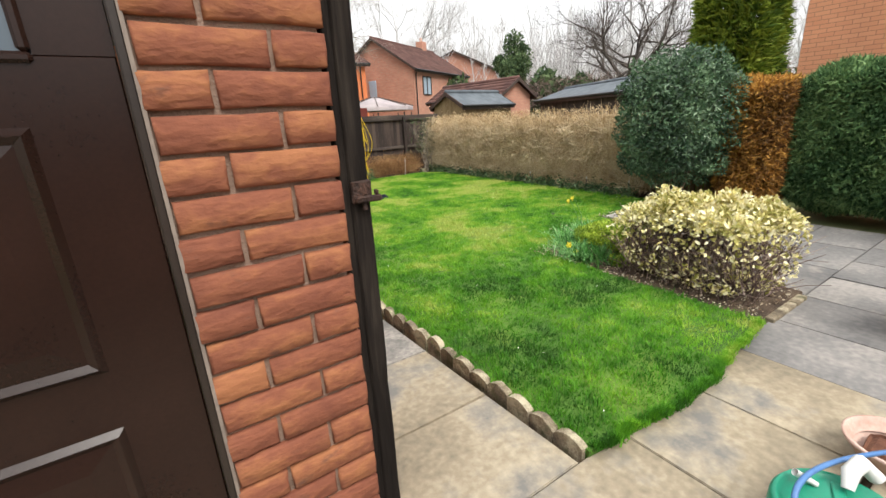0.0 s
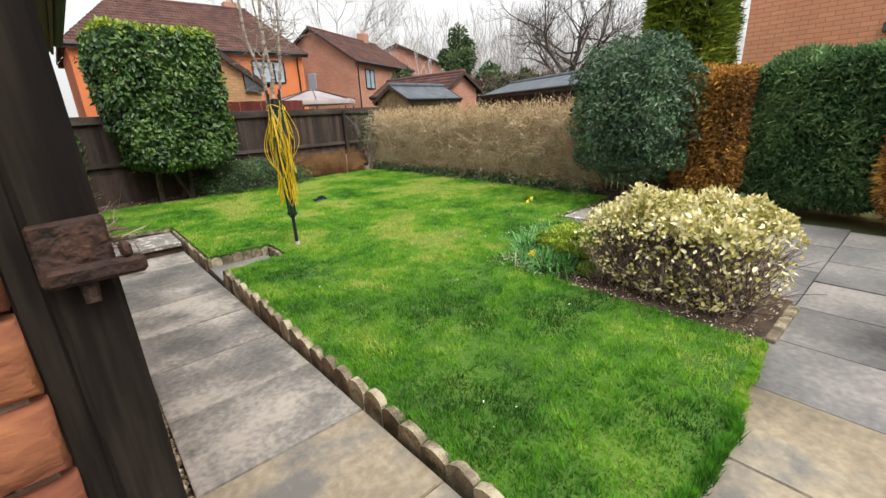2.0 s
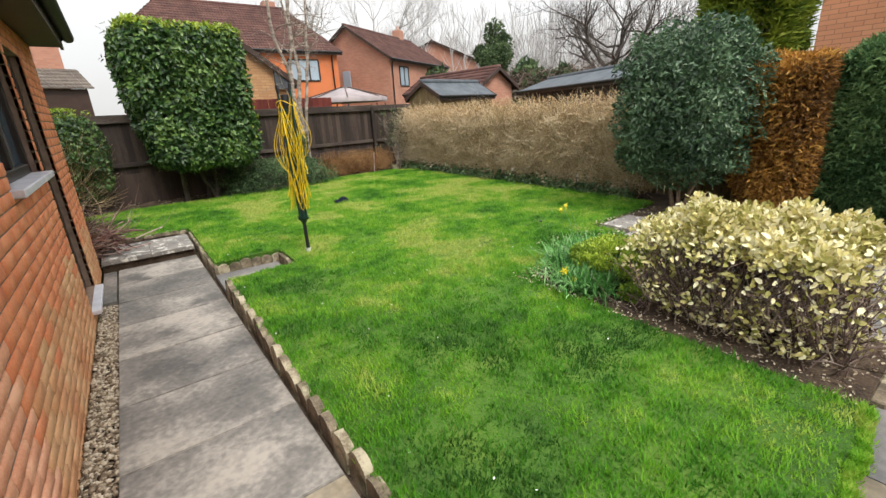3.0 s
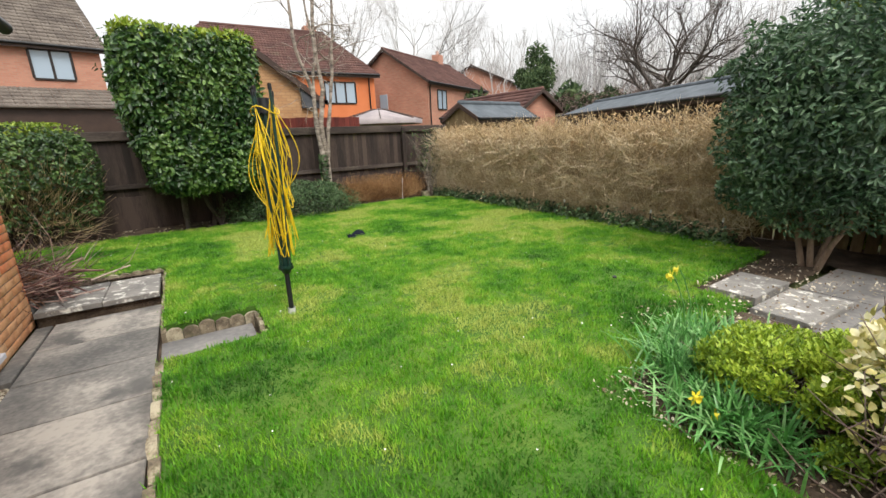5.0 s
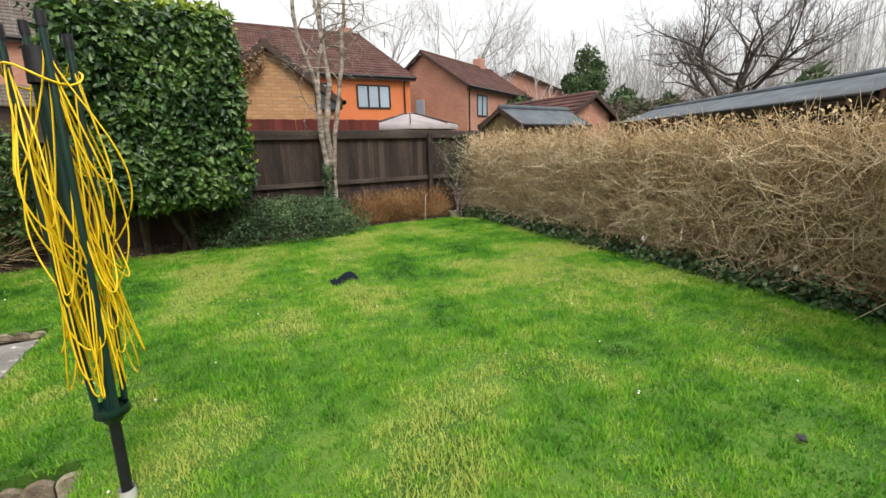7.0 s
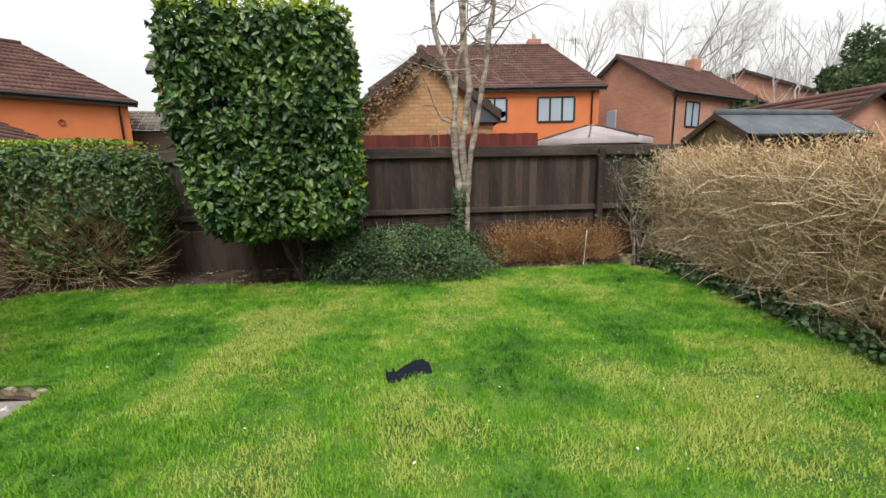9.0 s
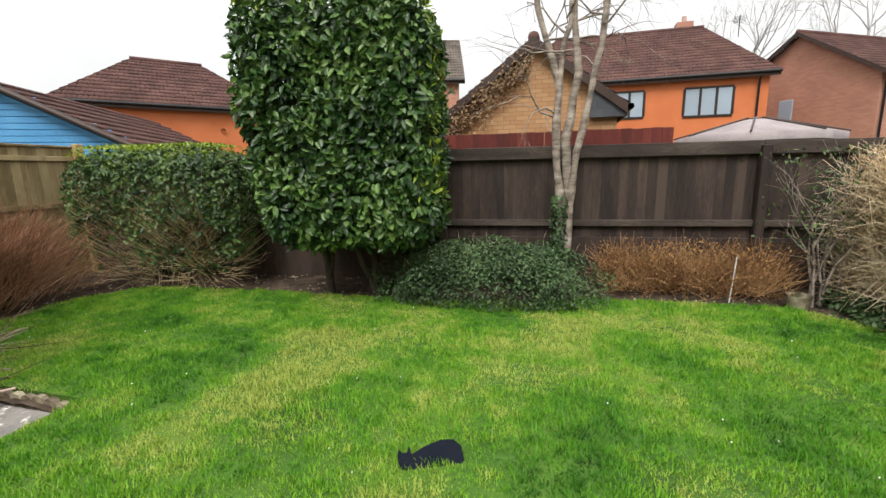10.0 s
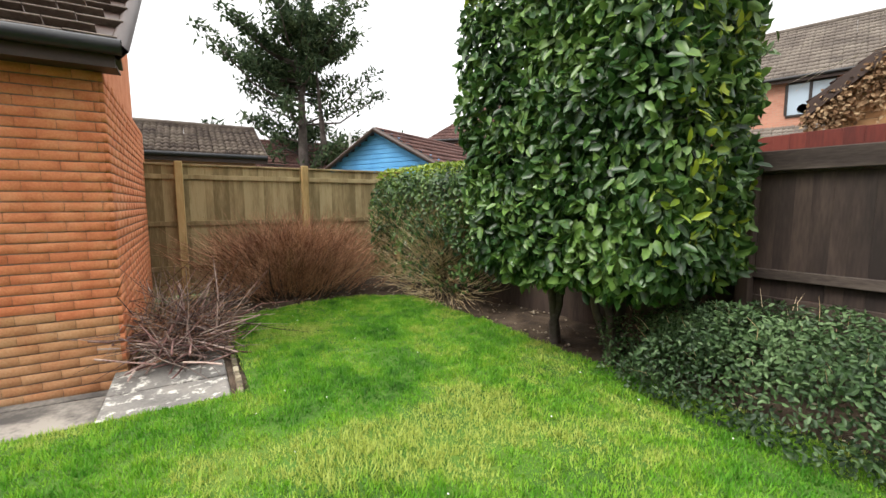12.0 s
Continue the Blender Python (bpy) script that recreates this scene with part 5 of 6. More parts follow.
part("trunk", tubes([([(0, 0, 0), (0, 0, 4.5)], [0.1, 0.03])], 8), BARK_DARK, cy, smooth=True)


def conifer_block(name, label, at, half, top, mat, n, inner, low=0.1):
    t = thing(name, at, label, "hedge", "clipped conifers")
    hz = (top - low) / 2
    P, N = shell(n, (0, 0, low + hz), (*half, hz), 5, 0.2, 0.07, k=3.5)
    part("foliage", slivers(P, N, 0.085, 0.032, 0.6), mat, t)
    P, N = shell(n // 3, (0, 0, low + hz), (half[0] * 0.86, half[1] * 0.86, hz * 0.92), 5, 0.5, 0.04)
    part("inner_foliage", slivers(P, N, 0.12, 0.06, 0.4), inner, t)
    part("stem", tubes([([(0, 0, 0), (0, 0, top * 0.7)], [0.06, 0.02])], 7), BARK_DARK, t, smooth=True)
    return t


conifer_block("conifer_hedge", "clipped conifer turned rusty orange at the hedge end", (6.2, -3.1, 0), (0.6, 0.42), 1.88, LEAF_RUST, 26000, LEAF_RUST)
conifer_block("conifer_hedge", "clipped dark green conifer hedge", (6.45, -4.2, 0), (0.62, 0.78), 1.98, LEAF_CONIFER, 46000, LEAF_CONIFER)
conifer_block("conifer_hedge", "clipped conifer scorched rusty orange", (6.05, -5.35, 0), (0.55, 0.5), 1.9, LEAF_RUST, 24000, LEAF_RUST)
conifer_block("conifer_hedge", "clipped dark green conifer hedge beyond the patio", (6.45, -6.9, 0), (0.6, 1.1), 1.98, LEAF_CONIFER, 20000, LEAF_CONIFER)

# ---------------------------------------------------------------- island bed by the patio
eu = thing("euonymus_bush", (2.62, -4.04, 0), "variegated cream and yellow bush with bare lower twigs", "bush")
P, N = shell(9800, (0, 0, 0.4), (0.53, 0.72, 0.34), 3.2, 0.45, 0.12, 0, lambda P: (P[:, 2] > 0.55) | (rng.uniform(0, 1, len(P)) < 0.36), 5)
part("foliage", leaves(P, N, 0.045, 0.025, -0.2, 0.9, 0.3, 0.8), LEAF_CREAM, eu)
n = 1300
A = np.stack([rng.uniform(-0.42, 0.35, n), rng.uniform(-0.6, 0.6, n), rng.uniform(0.0, 0.38, n)], 1)
part("twig_mass", twigs(A, np.stack([rng.normal(-0.1, 0.7, n), rng.normal(0, 0.6, n), np.full(n, 0.9)], 1), 0.34, 0.0048, 0.4), TWIG_GREY, eu, "bare brown lower twigs")
tuft_p, tuft_n = [], []
for k in range(44):
    a_, r_ = rng.uniform(0, 6.28), rng.uniform(0, 1) ** 0.5
    c = (0.42 * r_ * math.cos(a_), 0.68 * r_ * math.sin(a_), 0.68 - 0.2 * r_ ** 3 + rng.uniform(-0.08, 0.1) + 0.1 * rng.uniform(0, 1) ** 5)
    s_ = rng.uniform(0.06, 0.14)
    P, N = shell(170, c, (s_, s_, s_ * 0.8), 2, 0.8, 0.1)
    tuft_p.append(P)
    tuft_n.append(N)
part("top_foliage", leaves(np.concatenate(tuft_p), np.concatenate(tuft_n), 0.05, 0.027, -0.6, 0.9), LEAF_CREAM, eu, "ragged cream and yellow top shoots")

bx_ = thing("box_shrub", (2.72, -3.08, 0), "low spreading yellow-green evergreen shrub", "shrub")
for k in range(26):
    c = (rng.uniform(-0.36, 0.34), rng.uniform(-0.3, 0.3), 0.0)
    c = (c[0], c[1], 0.31 - 0.9 * (c[0] ** 2 + c[1] ** 2) + rng.uniform(-0.05, 0.06))
    P, N = shell(620, c, (0.115, 0.115, 0.075), 2, 0.5, 0.15)
    part("foliage", leaves(P, unit(N + [0, 0, 0.5]), 0.03, 0.012, -0.6, 0.9), LEAF_BOX, bx_)
n = 260
A = np.stack([rng.uniform(-0.3, 0.3, n), rng.uniform(-0.3, 0.3, n), rng.uniform(0.0, 0.16, n)], 1)
part("twig_mass", twigs(A, np.stack([rng.normal(0, 0.8, n), rng.normal(0, 0.8, n), np.full(n, 0.6)], 1), 0.22, 0.004), TWIG_GREY, bx_, "bare woody lower stems")
part("stem", tubes([([(0, 0, 0), (0, 0, 0.3)], 0.02)], 6), BARK_DARK, bx_)


def blades(n, c, spread, length, width):
    """Long arching strap leaves."""
    a = rng.uniform(0, 6.28, n)
    b = np.stack([c[0] + rng.normal(0, spread, n), c[1] + rng.normal(0, spread * 1.2, n), np.full(n, 0.02)], 1)
    o = np.stack([np.cos(a), np.sin(a), 0 * a], 1) * rng.uniform(0.25, 1.0, (n, 1))
    L = length * rng.uniform(0.6, 1.15, (n, 1))
    s = np.stack([-np.sin(a), np.cos(a), 0 * a], 1) * width / 2
    rows = []
    for f, w in ((0, 0.7), (0.35, 1), (0.65, 0.9), (0.88, 0.6), (1.0, 0.1)):
        p = b + o * L * f + np.array([0, 0, 1.0]) * L * (f - 0.5 * f * f * np.linalg.norm(o, axis=1, keepdims=True) * 1.5)
        rows += [p - s * w, p + s * w]
    V = np.stack(rows, 1).reshape(-1, 3)
    k = np.arange(n)[:, None] * 10
    return np_mesh("blades", V, np.concatenate([k + [2 * q, 2 * q + 1, 2 * q + 3, 2 * q + 2] for q in range(4)]))


def daffodil(at, tall, face, lean=0.03):
    t = thing("daffodil", at, "single yellow daffodil flower on a green stem", "flower", "daffodils")
    part("stem", tubes([([(0, 0, 0), (-lean * 0.3, 0.0, tall * 0.55), (-lean * 0.75, 0, tall * 0.88), (-lean, 0, tall)], 0.004)], 5), LEAF_DAFF, t)
    c = np.array([-lean + 0.012 * math.cos(face), 0.012 * math.sin(face), tall])
    f = np.array([math.cos(face), math.sin(face), 0.1])
    s = np.array([-math.sin(face), math.cos(face), 0])
    u = np.cross(f, s)
    V, F = [c], []
    for k in range(6):
        a = k * math.pi / 3
        for da, r in ((-0.35, 0.025), (0, 0.042), (0.35, 0.025)):
            V.append(c + (s * math.cos(a + da) + u * math.sin(a + da)) * r + f * 0.004)
        F.append((0, 3 * k + 1, 3 * k + 2, 3 * k + 3))
    part("petals", np_mesh("petals", np.array(V), np.array(F)), PETAL, t, "six yellow petals")
    part("trumpet", tubes([([c, c + f * 0.025], [0.011, 0.016])], 8), PETAL, t, "deeper yellow trumpet")


for x, y in ((2.56, -2.73), (2.9, -2.6)):
    dc = thing("daffodil_clump", (x, y, 0), "clump of arching grey-green daffodil leaves", "plant")
    part("leaf_mass", blades(700, (0, 0), 0.11, 0.31, 0.012), LEAF_DAFF, dc)
dc = thing("daffodil_clump", (2.3, -3.02, 0), "smaller clump of daffodil leaves at the bed edge", "plant")
part("leaf_mass", blades(560, (0, 0), 0.1, 0.27, 0.012), LEAF_DAFF, dc)
for x, y, h, f in ((2.2, -2.88, 0.16, -2.0), (2.22, -2.95, 0.1, -1.5), (2.95, -2.42, 0.5, 2.6), (3.02, -2.42, 0.52, 1.9)):
    daffodil((x, y, 0.03), h, f, 0.22 if h > 0.3 else 0.03)
bb = thing("bed_edging_board", (2.5, -4.77, 0), "mossy brick edging of the shrub bed", "edging")
for k in range(3):
    part("edging_brick", wobble(box(-0.34 + k * 0.225, -0.03, -0.04, -0.125 + k * 0.225, 0.035, 0.035, 0.008), 0.004, 12, k), EDGING, bb)
tagged(part("leaf_litter", leaves(np.stack([rng.uniform(2.04, 2.95, 2800), rng.uniform(-4.72, -2.4, 2800), rng.uniform(0.02, 0.06, 2800)], 1), unit(rng.normal(size=(2800, 3)) * 0.4 + [0, 0, 1]), 0.024, 0.013), LEAF_LITTER), "pale dead leaves lying on the bed", "leaves", kind="stuff")
sb = part("bed_soil", wobble(box(2.06, -4.74, -0.05, 2.92, -2.35, 0.028, 0.01), 0.01, 8), SOIL)
tagged(sb, "dark soil of the shrub bed", "soil", kind="structure")
sb = part("bed_soil", wobble(box(2.92, -2.92, -0.05, 3.79, -2.3, 0.02, 0.01), 0.012, 8), SOIL)
tagged(sb, "dark stony soil beside the stepping slabs", "soil", kind="structure")
tagged(part("leaf_litter", leaves(np.stack([rng.uniform(2.9, 5.3, 900), rng.uniform(-2.9, -1.9, 900), rng.uniform(0.03, 0.06, 900)], 1), unit(rng.normal(size=(900, 3)) * 0.4 + [0, 0, 1]), 0.026, 0.015), LEAF_LITTER), "pale dead leaves and chips on the soil", "leaves", kind="stuff")


# ---------------------------------------------------------------- rotary dryer
ry = thing("rotary_dryer", (0.94, -0.31, 0.03), "folded rotary clothes dryer, green pole with yellow lines", "clothes dryer")
rot = pose(0, 0, 0, -2, -3, 20)
ob = part("ground_socket", tubes([([(0, 0, -0.05), (0, 0, 0.06)], 0.03)], 12), GREY_PLASTIC, ry, "metal ground socket", smooth=True)
part("lower_pole", tubes([([(0, 0, 0.02), (0.005, 0.02, 0.38)], 0.02)], 12), BLACK, ry, smooth=True)
part("collar", tubes([([(0.005, 0.02, 0.35), (0.005, 0.02, 0.385), (0.005, 0.02, 0.386), (0.006, 0.02, 0.42)], [0.03, 0.045, 0.06, 0.055])], 14), GREEN_METAL, ry, smooth=True)
part("upper_pole", tubes([([(0.006, 0.02, 0.4), (0.02, 0.06, 1.68)], 0.024)], 12), GREEN_METAL, ry, smooth=True)
part("hub", tubes([([(0.02, 0.058, 1.58), (0.02, 0.06, 1.69)], [0.045, 0.04])], 12), BLACK, ry, smooth=True)
armtop = []
for k in range(4):
    a = radians(30 + 90 * k)
    p0 = np.array([0.006 + 0.045 * math.cos(a), 0.02 + 0.045 * math.sin(a), 0.42])
    p1 = np.array([0.02 + 0.085 * math.cos(a), 0.06 + 0.085 * math.sin(a), 1.73 + 0.04 * (k % 2)])
    armtop.append((p0, p1))
    part("arm", tubes([([p0, (p0 + p1) / 2 + [0.01 * math.cos(a), 0.01 * math.sin(a), 0], p1], 0.011)], 8), GREEN_METAL, ry, smooth=True)
    part("arm_cap", tubes([([p1 - [0, 0, 0.03], p1 + [0, 0, 0.015]], 0.015)], 8), BLACK, ry, smooth=True)
sd = np.random.default_rng(14)
mid_axis = np.array([0.015, 0.045, 0])
for k in range(4):
    for q in range(17):
        (a0, a1), (b0, b1) = armtop[k], armtop[(k + 1) % 4]
        long_arc = q < 5
        f = sd.uniform(0.82, 0.99) if long_arc else sd.uniform(0.4, 0.95)
        s = a0 + (a1 - a0) * f
        if long_arc:
            g_ = sd.uniform(0.2, 0.45)
            e = b0 + (b1 - b0) * g_
            drop, bulge = 0.06, sd.uniform(0.05, 0.13) + (0.06 if q == 0 else 0)
        else:
            e = b0 + (b1 - b0) * np.clip(f + sd.uniform(-0.15, 0.15), 0.3, 0.98)
            drop, bulge = min(sd.uniform(0.25, 0.75), (s[2] + e[2]) / 2 - 0.5), sd.uniform(0.01, 0.1)
        t = np.linspace(0, 1, 21)[:, None]
        hump = np.sin(math.pi * t)
        away = unit((s + e) / 2 * [1, 1, 0] - mid_axis + sd.normal(0, 0.03, 3) * [1, 1, 0])
        side_ = np.cross(away, [0, 0, 1.0])
        pts = s + (e - s) * t - np.array([0, 0, 1.0]) * drop * hump ** 0.75 + away * bulge * hump ** 1.2 + side_ * sd.normal(0, 0.016) * np.sin(2 * math.pi * t)
        part("washing_line", tubes([(pts, 0.003)], 5), YELLOW_LINE, ry, "slack yellow plastic line", smooth=True)
(a0, a1) = armtop[0]
part("binding", tubes([([np.array([0.02 + 0.1 * math.cos(a), 0.058 + 0.1 * math.sin(a), 1.6 + 0.03 * math.sin(2 * a)]) for a in np.linspace(0, 6.28, 20)], 0.004)], 5), YELLOW_LINE, ry)

# ---------------------------------------------------------------- cat-shaped scarer plate on the lawn
bm = bmesh.new()
prof = [(-0.17, 0.03), (-0.175, 0.085), (-0.165, 0.125), (-0.15, 0.1), (-0.125, 0.1), (-0.11, 0.13), (-0.1, 0.09), (-0.03, 0.12), (0.06, 0.145), (0.13, 0.14), (0.17, 0.1), (0.175, 0.03), (0.15, 0.0), (-0.1, -0.0)]
f = bm.faces.new([bm.verts.new((x, 0, z)) for x, z in prof])
ex = bmesh.ops.extrude_face_region(bm, geom=[f])
bmesh.ops.translate(bm, verts=[v for v in ex["geom"] if isinstance(v, bmesh.types.BMVert)], vec=(0, 0.008, 0))
bmesh.ops.recalc_face_normals(bm, faces=bm.faces[:])
ct = part("garden_ornament", bm, SLATE, m=pose(2.41, 2.04, 0.025, -42, 0, 24) @ Matrix.Diagonal((0.92, 1, 0.9, 1)))
tagged(ct, "flat dark slate-blue animal-shaped plate leaning on the lawn", "ornament")
cl = part("clod", wobble(box(-0.03, -0.025, 0, 0.03, 0.025, 0.025, 0.008), 0.012, 30), BLACK, m=pose(3.62, -1.38, 0.055, 0, 0, 40) @ Matrix.Diagonal((0.7, 0.7, 0.6, 1)))
tagged(cl, "small dark clod lying on the lawn", "clod")

n = 260
P = np.stack([rng.uniform(-2.3, 5.7, n), rng.uniform(-4.7, 4.6, n), rng.uniform(0.05, 0.075, n)], 1)
P = P[inside(P[:, 0], P[:, 1], LAWN)]
tagged(part("lawn_litter", leaves(P, unit(rng.normal(size=P.shape) * 0.5 + [0, 0, 1]), 0.014, 0.011), WHITE), "white daisies and bits scattered on the lawn", "litter", kind="stuff")

# ---------------------------------------------------------------- things on the patio
def turned(profile, sides=32, oval=(1, 1)):
    V = np.array([(r * math.cos(a) * oval[0], r * math.sin(a) * oval[1], z) for r, z in profile for a in np.linspace(0, 2 * np.pi, sides, endpoint=False)])
    i, j = np.meshgrid(np.arange(len(profile) - 1), np.arange(sides), indexing="ij")
    k = (j + 1) % sides
    return np_mesh("turned", V, np.stack([i * sides + j, i * sides + k, (i + 1) * sides + k, (i + 1) * sides + j], -1).reshape(-1, 4))


bw = thing("terracotta_bowl", (1.02, -5.64, 0), "shallow faded terracotta bowl with dry compost", "plant pot")
part("bowl", turned([(0.0, 0.0), (0.1, 0.0), (0.16, 0.09), (0.185, 0.12), (0.19, 0.135), (0.175, 0.137), (0.165, 0.12), (0.14, 0.085)]), TERRACOTTA, bw, smooth=True)
part("compost", wobble(box(-0.1, -0.1, 0.06, 0.1, 0.1, 0.092, 0.03), 0.01, 20), COMPOST, bw)

rl = thing("hose_reel", (0.26, -5.62, 0), "green plastic hose reel with grey handle and blue hose", "hose reel")
part("drum", turned([(0.02, 0.05), (0.2, 0.05), (0.22, 0.08), (0.215, 0.3), (0.2, 0.33), (0.19, 0.32), (0.17, 0.31), (0.05, 0.31), (0.0, 0.31)]), REEL_GREEN, rl, smooth=True)
part("base", box(-0.18, -0.15, 0.0, 0.18, 0.15, 0.05, 0.015), REEL_GREEN, rl)
for k in range(3):
    a = radians(120 * k + 20)
    part("rib", box(-0.06, -0.02, 0.312, 0.06, 0.02, 0.322, 0.004), REEL_GREEN, rl, m=pose(0.1 * math.cos(a), 0.1 * math.sin(a), 0, 0, 0, math.degrees(a)))
part("handle", tubes([([(0.12, 0.02, 0.34), (0.17, 0.03, 0.39), (0.24, 0.02, 0.4), (0.27, -0.03, 0.34)], [0.02, 0.03, 0.035, 0.03])], 10), GREY_PLASTIC, rl, "pale grey moulded handle", smooth=True)
part("nozzle", tubes([([(0.08, 0.1, 0.32), (0.03, 0.16, 0.37)], [0.012, 0.016])], 8), GREY_PLASTIC, rl)
t = np.linspace(0, 1, 24)[:, None]
c = [np.array(v) for v in ((-0.12, 0.1, 0.28), (-0.14, 0.13, 0.46), (0.1, 0.2, 0.38), (0.8, -0.15, 0.27))]
pts = (1 - t) ** 3 * c[0] + 3 * t * (1 - t) ** 2 * c[1] + 3 * t ** 2 * (1 - t) * c[2] + t ** 3 * c[3]
pts = np.concatenate([pts, [[1.12, -0.32, 0.15], [1.3, -0.55, 0.02]]])
rl.scale = (0.92, 0.92, 0.8)
part("hose", tubes([(pts, 0.011)], 8), HOSE_BLUE, rl, "blue reinforced hose", smooth=True)

pl = thing("planter", (2.7, -5.58, 0), "square buff stone planter with relief and sparse plant", "planter")
bm = box(-0.19, -0.19, 0, 0.19, 0.19, 0.3, 0.012)
for v in bm.verts:
    f = 0.86 + 0.14 * v.co.z / 0.3
    v.co.x *= f
    v.co.y *= f
part("pot", bm, STONE_POT, pl)
part("rim", box(-0.205, -0.205, 0.27, 0.205, 0.205, 0.31, 0.01), STONE_POT, pl)
for sx in (-1, 1):
    for k in range(3):
        part("relief", box(-0.03, -0.006, 0.09 + 0.05 * k, 0.03, 0.006, 0.1 + 0.05 * k, 0.003), STONE_POT, pl, m=pose(sx * 0.07, 0.185, 0))
        part("relief", box(-0.03, -0.006, 0.09 + 0.05 * k, 0.03, 0.006, 0.1 + 0.05 * k, 0.003), STONE_POT, pl, m=pose(-0.185, sx * 0.07, 0, 0, 0, 90))
part("soil", box(-0.17, -0.17, 0.3, 0.17, 0.17, 0.315), COMPOST, pl)
lines, sd = [], np.random.default_rng(4)
for k in range(12):
    grow((sd.normal(0, 0.08), sd.normal(0, 0.08), 0.3), (sd.normal(-0.2, 0.6), sd.normal(0.3, 0.6), 0.7), 0.2, 0.005, 1, lines, sd, 2, 0.6, -0.2, 0.6)
part("stem_mass", tubes(lines, 4), TWIG_GREY, pl)
P = np.concatenate([np.asarray(l[0]) for l in lines])
P = np.repeat(P, 4, 0) + rng.normal(0, 0.02, (len(P) * 4, 3))
part("foliage", leaves(P, unit(rng.normal(size=P.shape) + [0, 0, 0.5]), 0.04, 0.03), LEAF_PRIVET, pl)


# ---------------------------------------------------------------- houses behind
def uv_wall(quad):
    """A wall, unwrapped in metres along and up for its brickwork; quad runs anticlockwise seen from outside."""
    bm = bmesh.new()
    uv = bm.loops.layers.uv.new("UVMap")
    q = [Vector(v) for v in quad]
    n = (q[1] - q[0]).cross(q[2] - q[0]).normalized()
    u = Vector((0, 0, 1)).cross(n)
    out = [bm.verts.new(v) for v in q]
    back = [bm.verts.new(v - n * 0.2) for v in q]
    bm.faces.new(out)
    bm.faces.new(back[::-1])
    for k in range(len(q)):
        j = (k + 1) % len(q)
        bm.faces.new((out[k], back[k], back[j], out[j]))
    for f in bm.faces:
        for lp in f.loops:
            lp[uv].uv = ((lp.vert.co - q[0]).dot(u), lp.vert.co.z)
    return bm


def far_window(parent, x0, x1, z0, z1, panes, glass=None):
    w = part("window", box(x0, -0.05, z0, x1, 0.02, z0 + 0.08, 0.01), FRAME, parent, "dark-framed casement window")
    part("window_frame", box(x0, -0.05, z1 - 0.07, x1, 0.02, z1, 0.01), FRAME, w)
    step_ = (x1 - x0) / panes
    for k in range(panes + 1):
        c = x0 + k * step_
        part("window_frame", box(c - 0.045, -0.045, z0 + 0.08, c + 0.045, 0.02, z1 - 0.07, 0.008), FRAME, w)
    for k in range(panes):
        part("pane", box(x0 + k * step_ + 0.045, -0.012, z0 + 0.08, x0 + (k + 1) * step_ - 0.045, 0.0, z1 - 0.07), glass or GLASS_FAR, w)
    return w


def verge(x, y0, z0, y1, z1, deep=0.17, thick=0.035):
    """A board under the roof edge, from the eaves up to the ridge."""
    bm = bmesh.new()
    bm.faces.new([bm.verts.new((x - thick / 2, y, z)) for y, z in ((y0, z0), (y1, z1), (y1, z1 - deep), (y0, z0 - deep))])
    ex = bmesh.ops.extrude_face_region(bm, geom=bm.faces[:])
    bmesh.ops.translate(bm, verts=[v for v in ex["geom"] if isinstance(v, bmesh.types.BMVert)], vec=(thick, 0, 0))
    bmesh.ops.recalc_face_normals(bm, faces=bm.faces[:])
    return bm


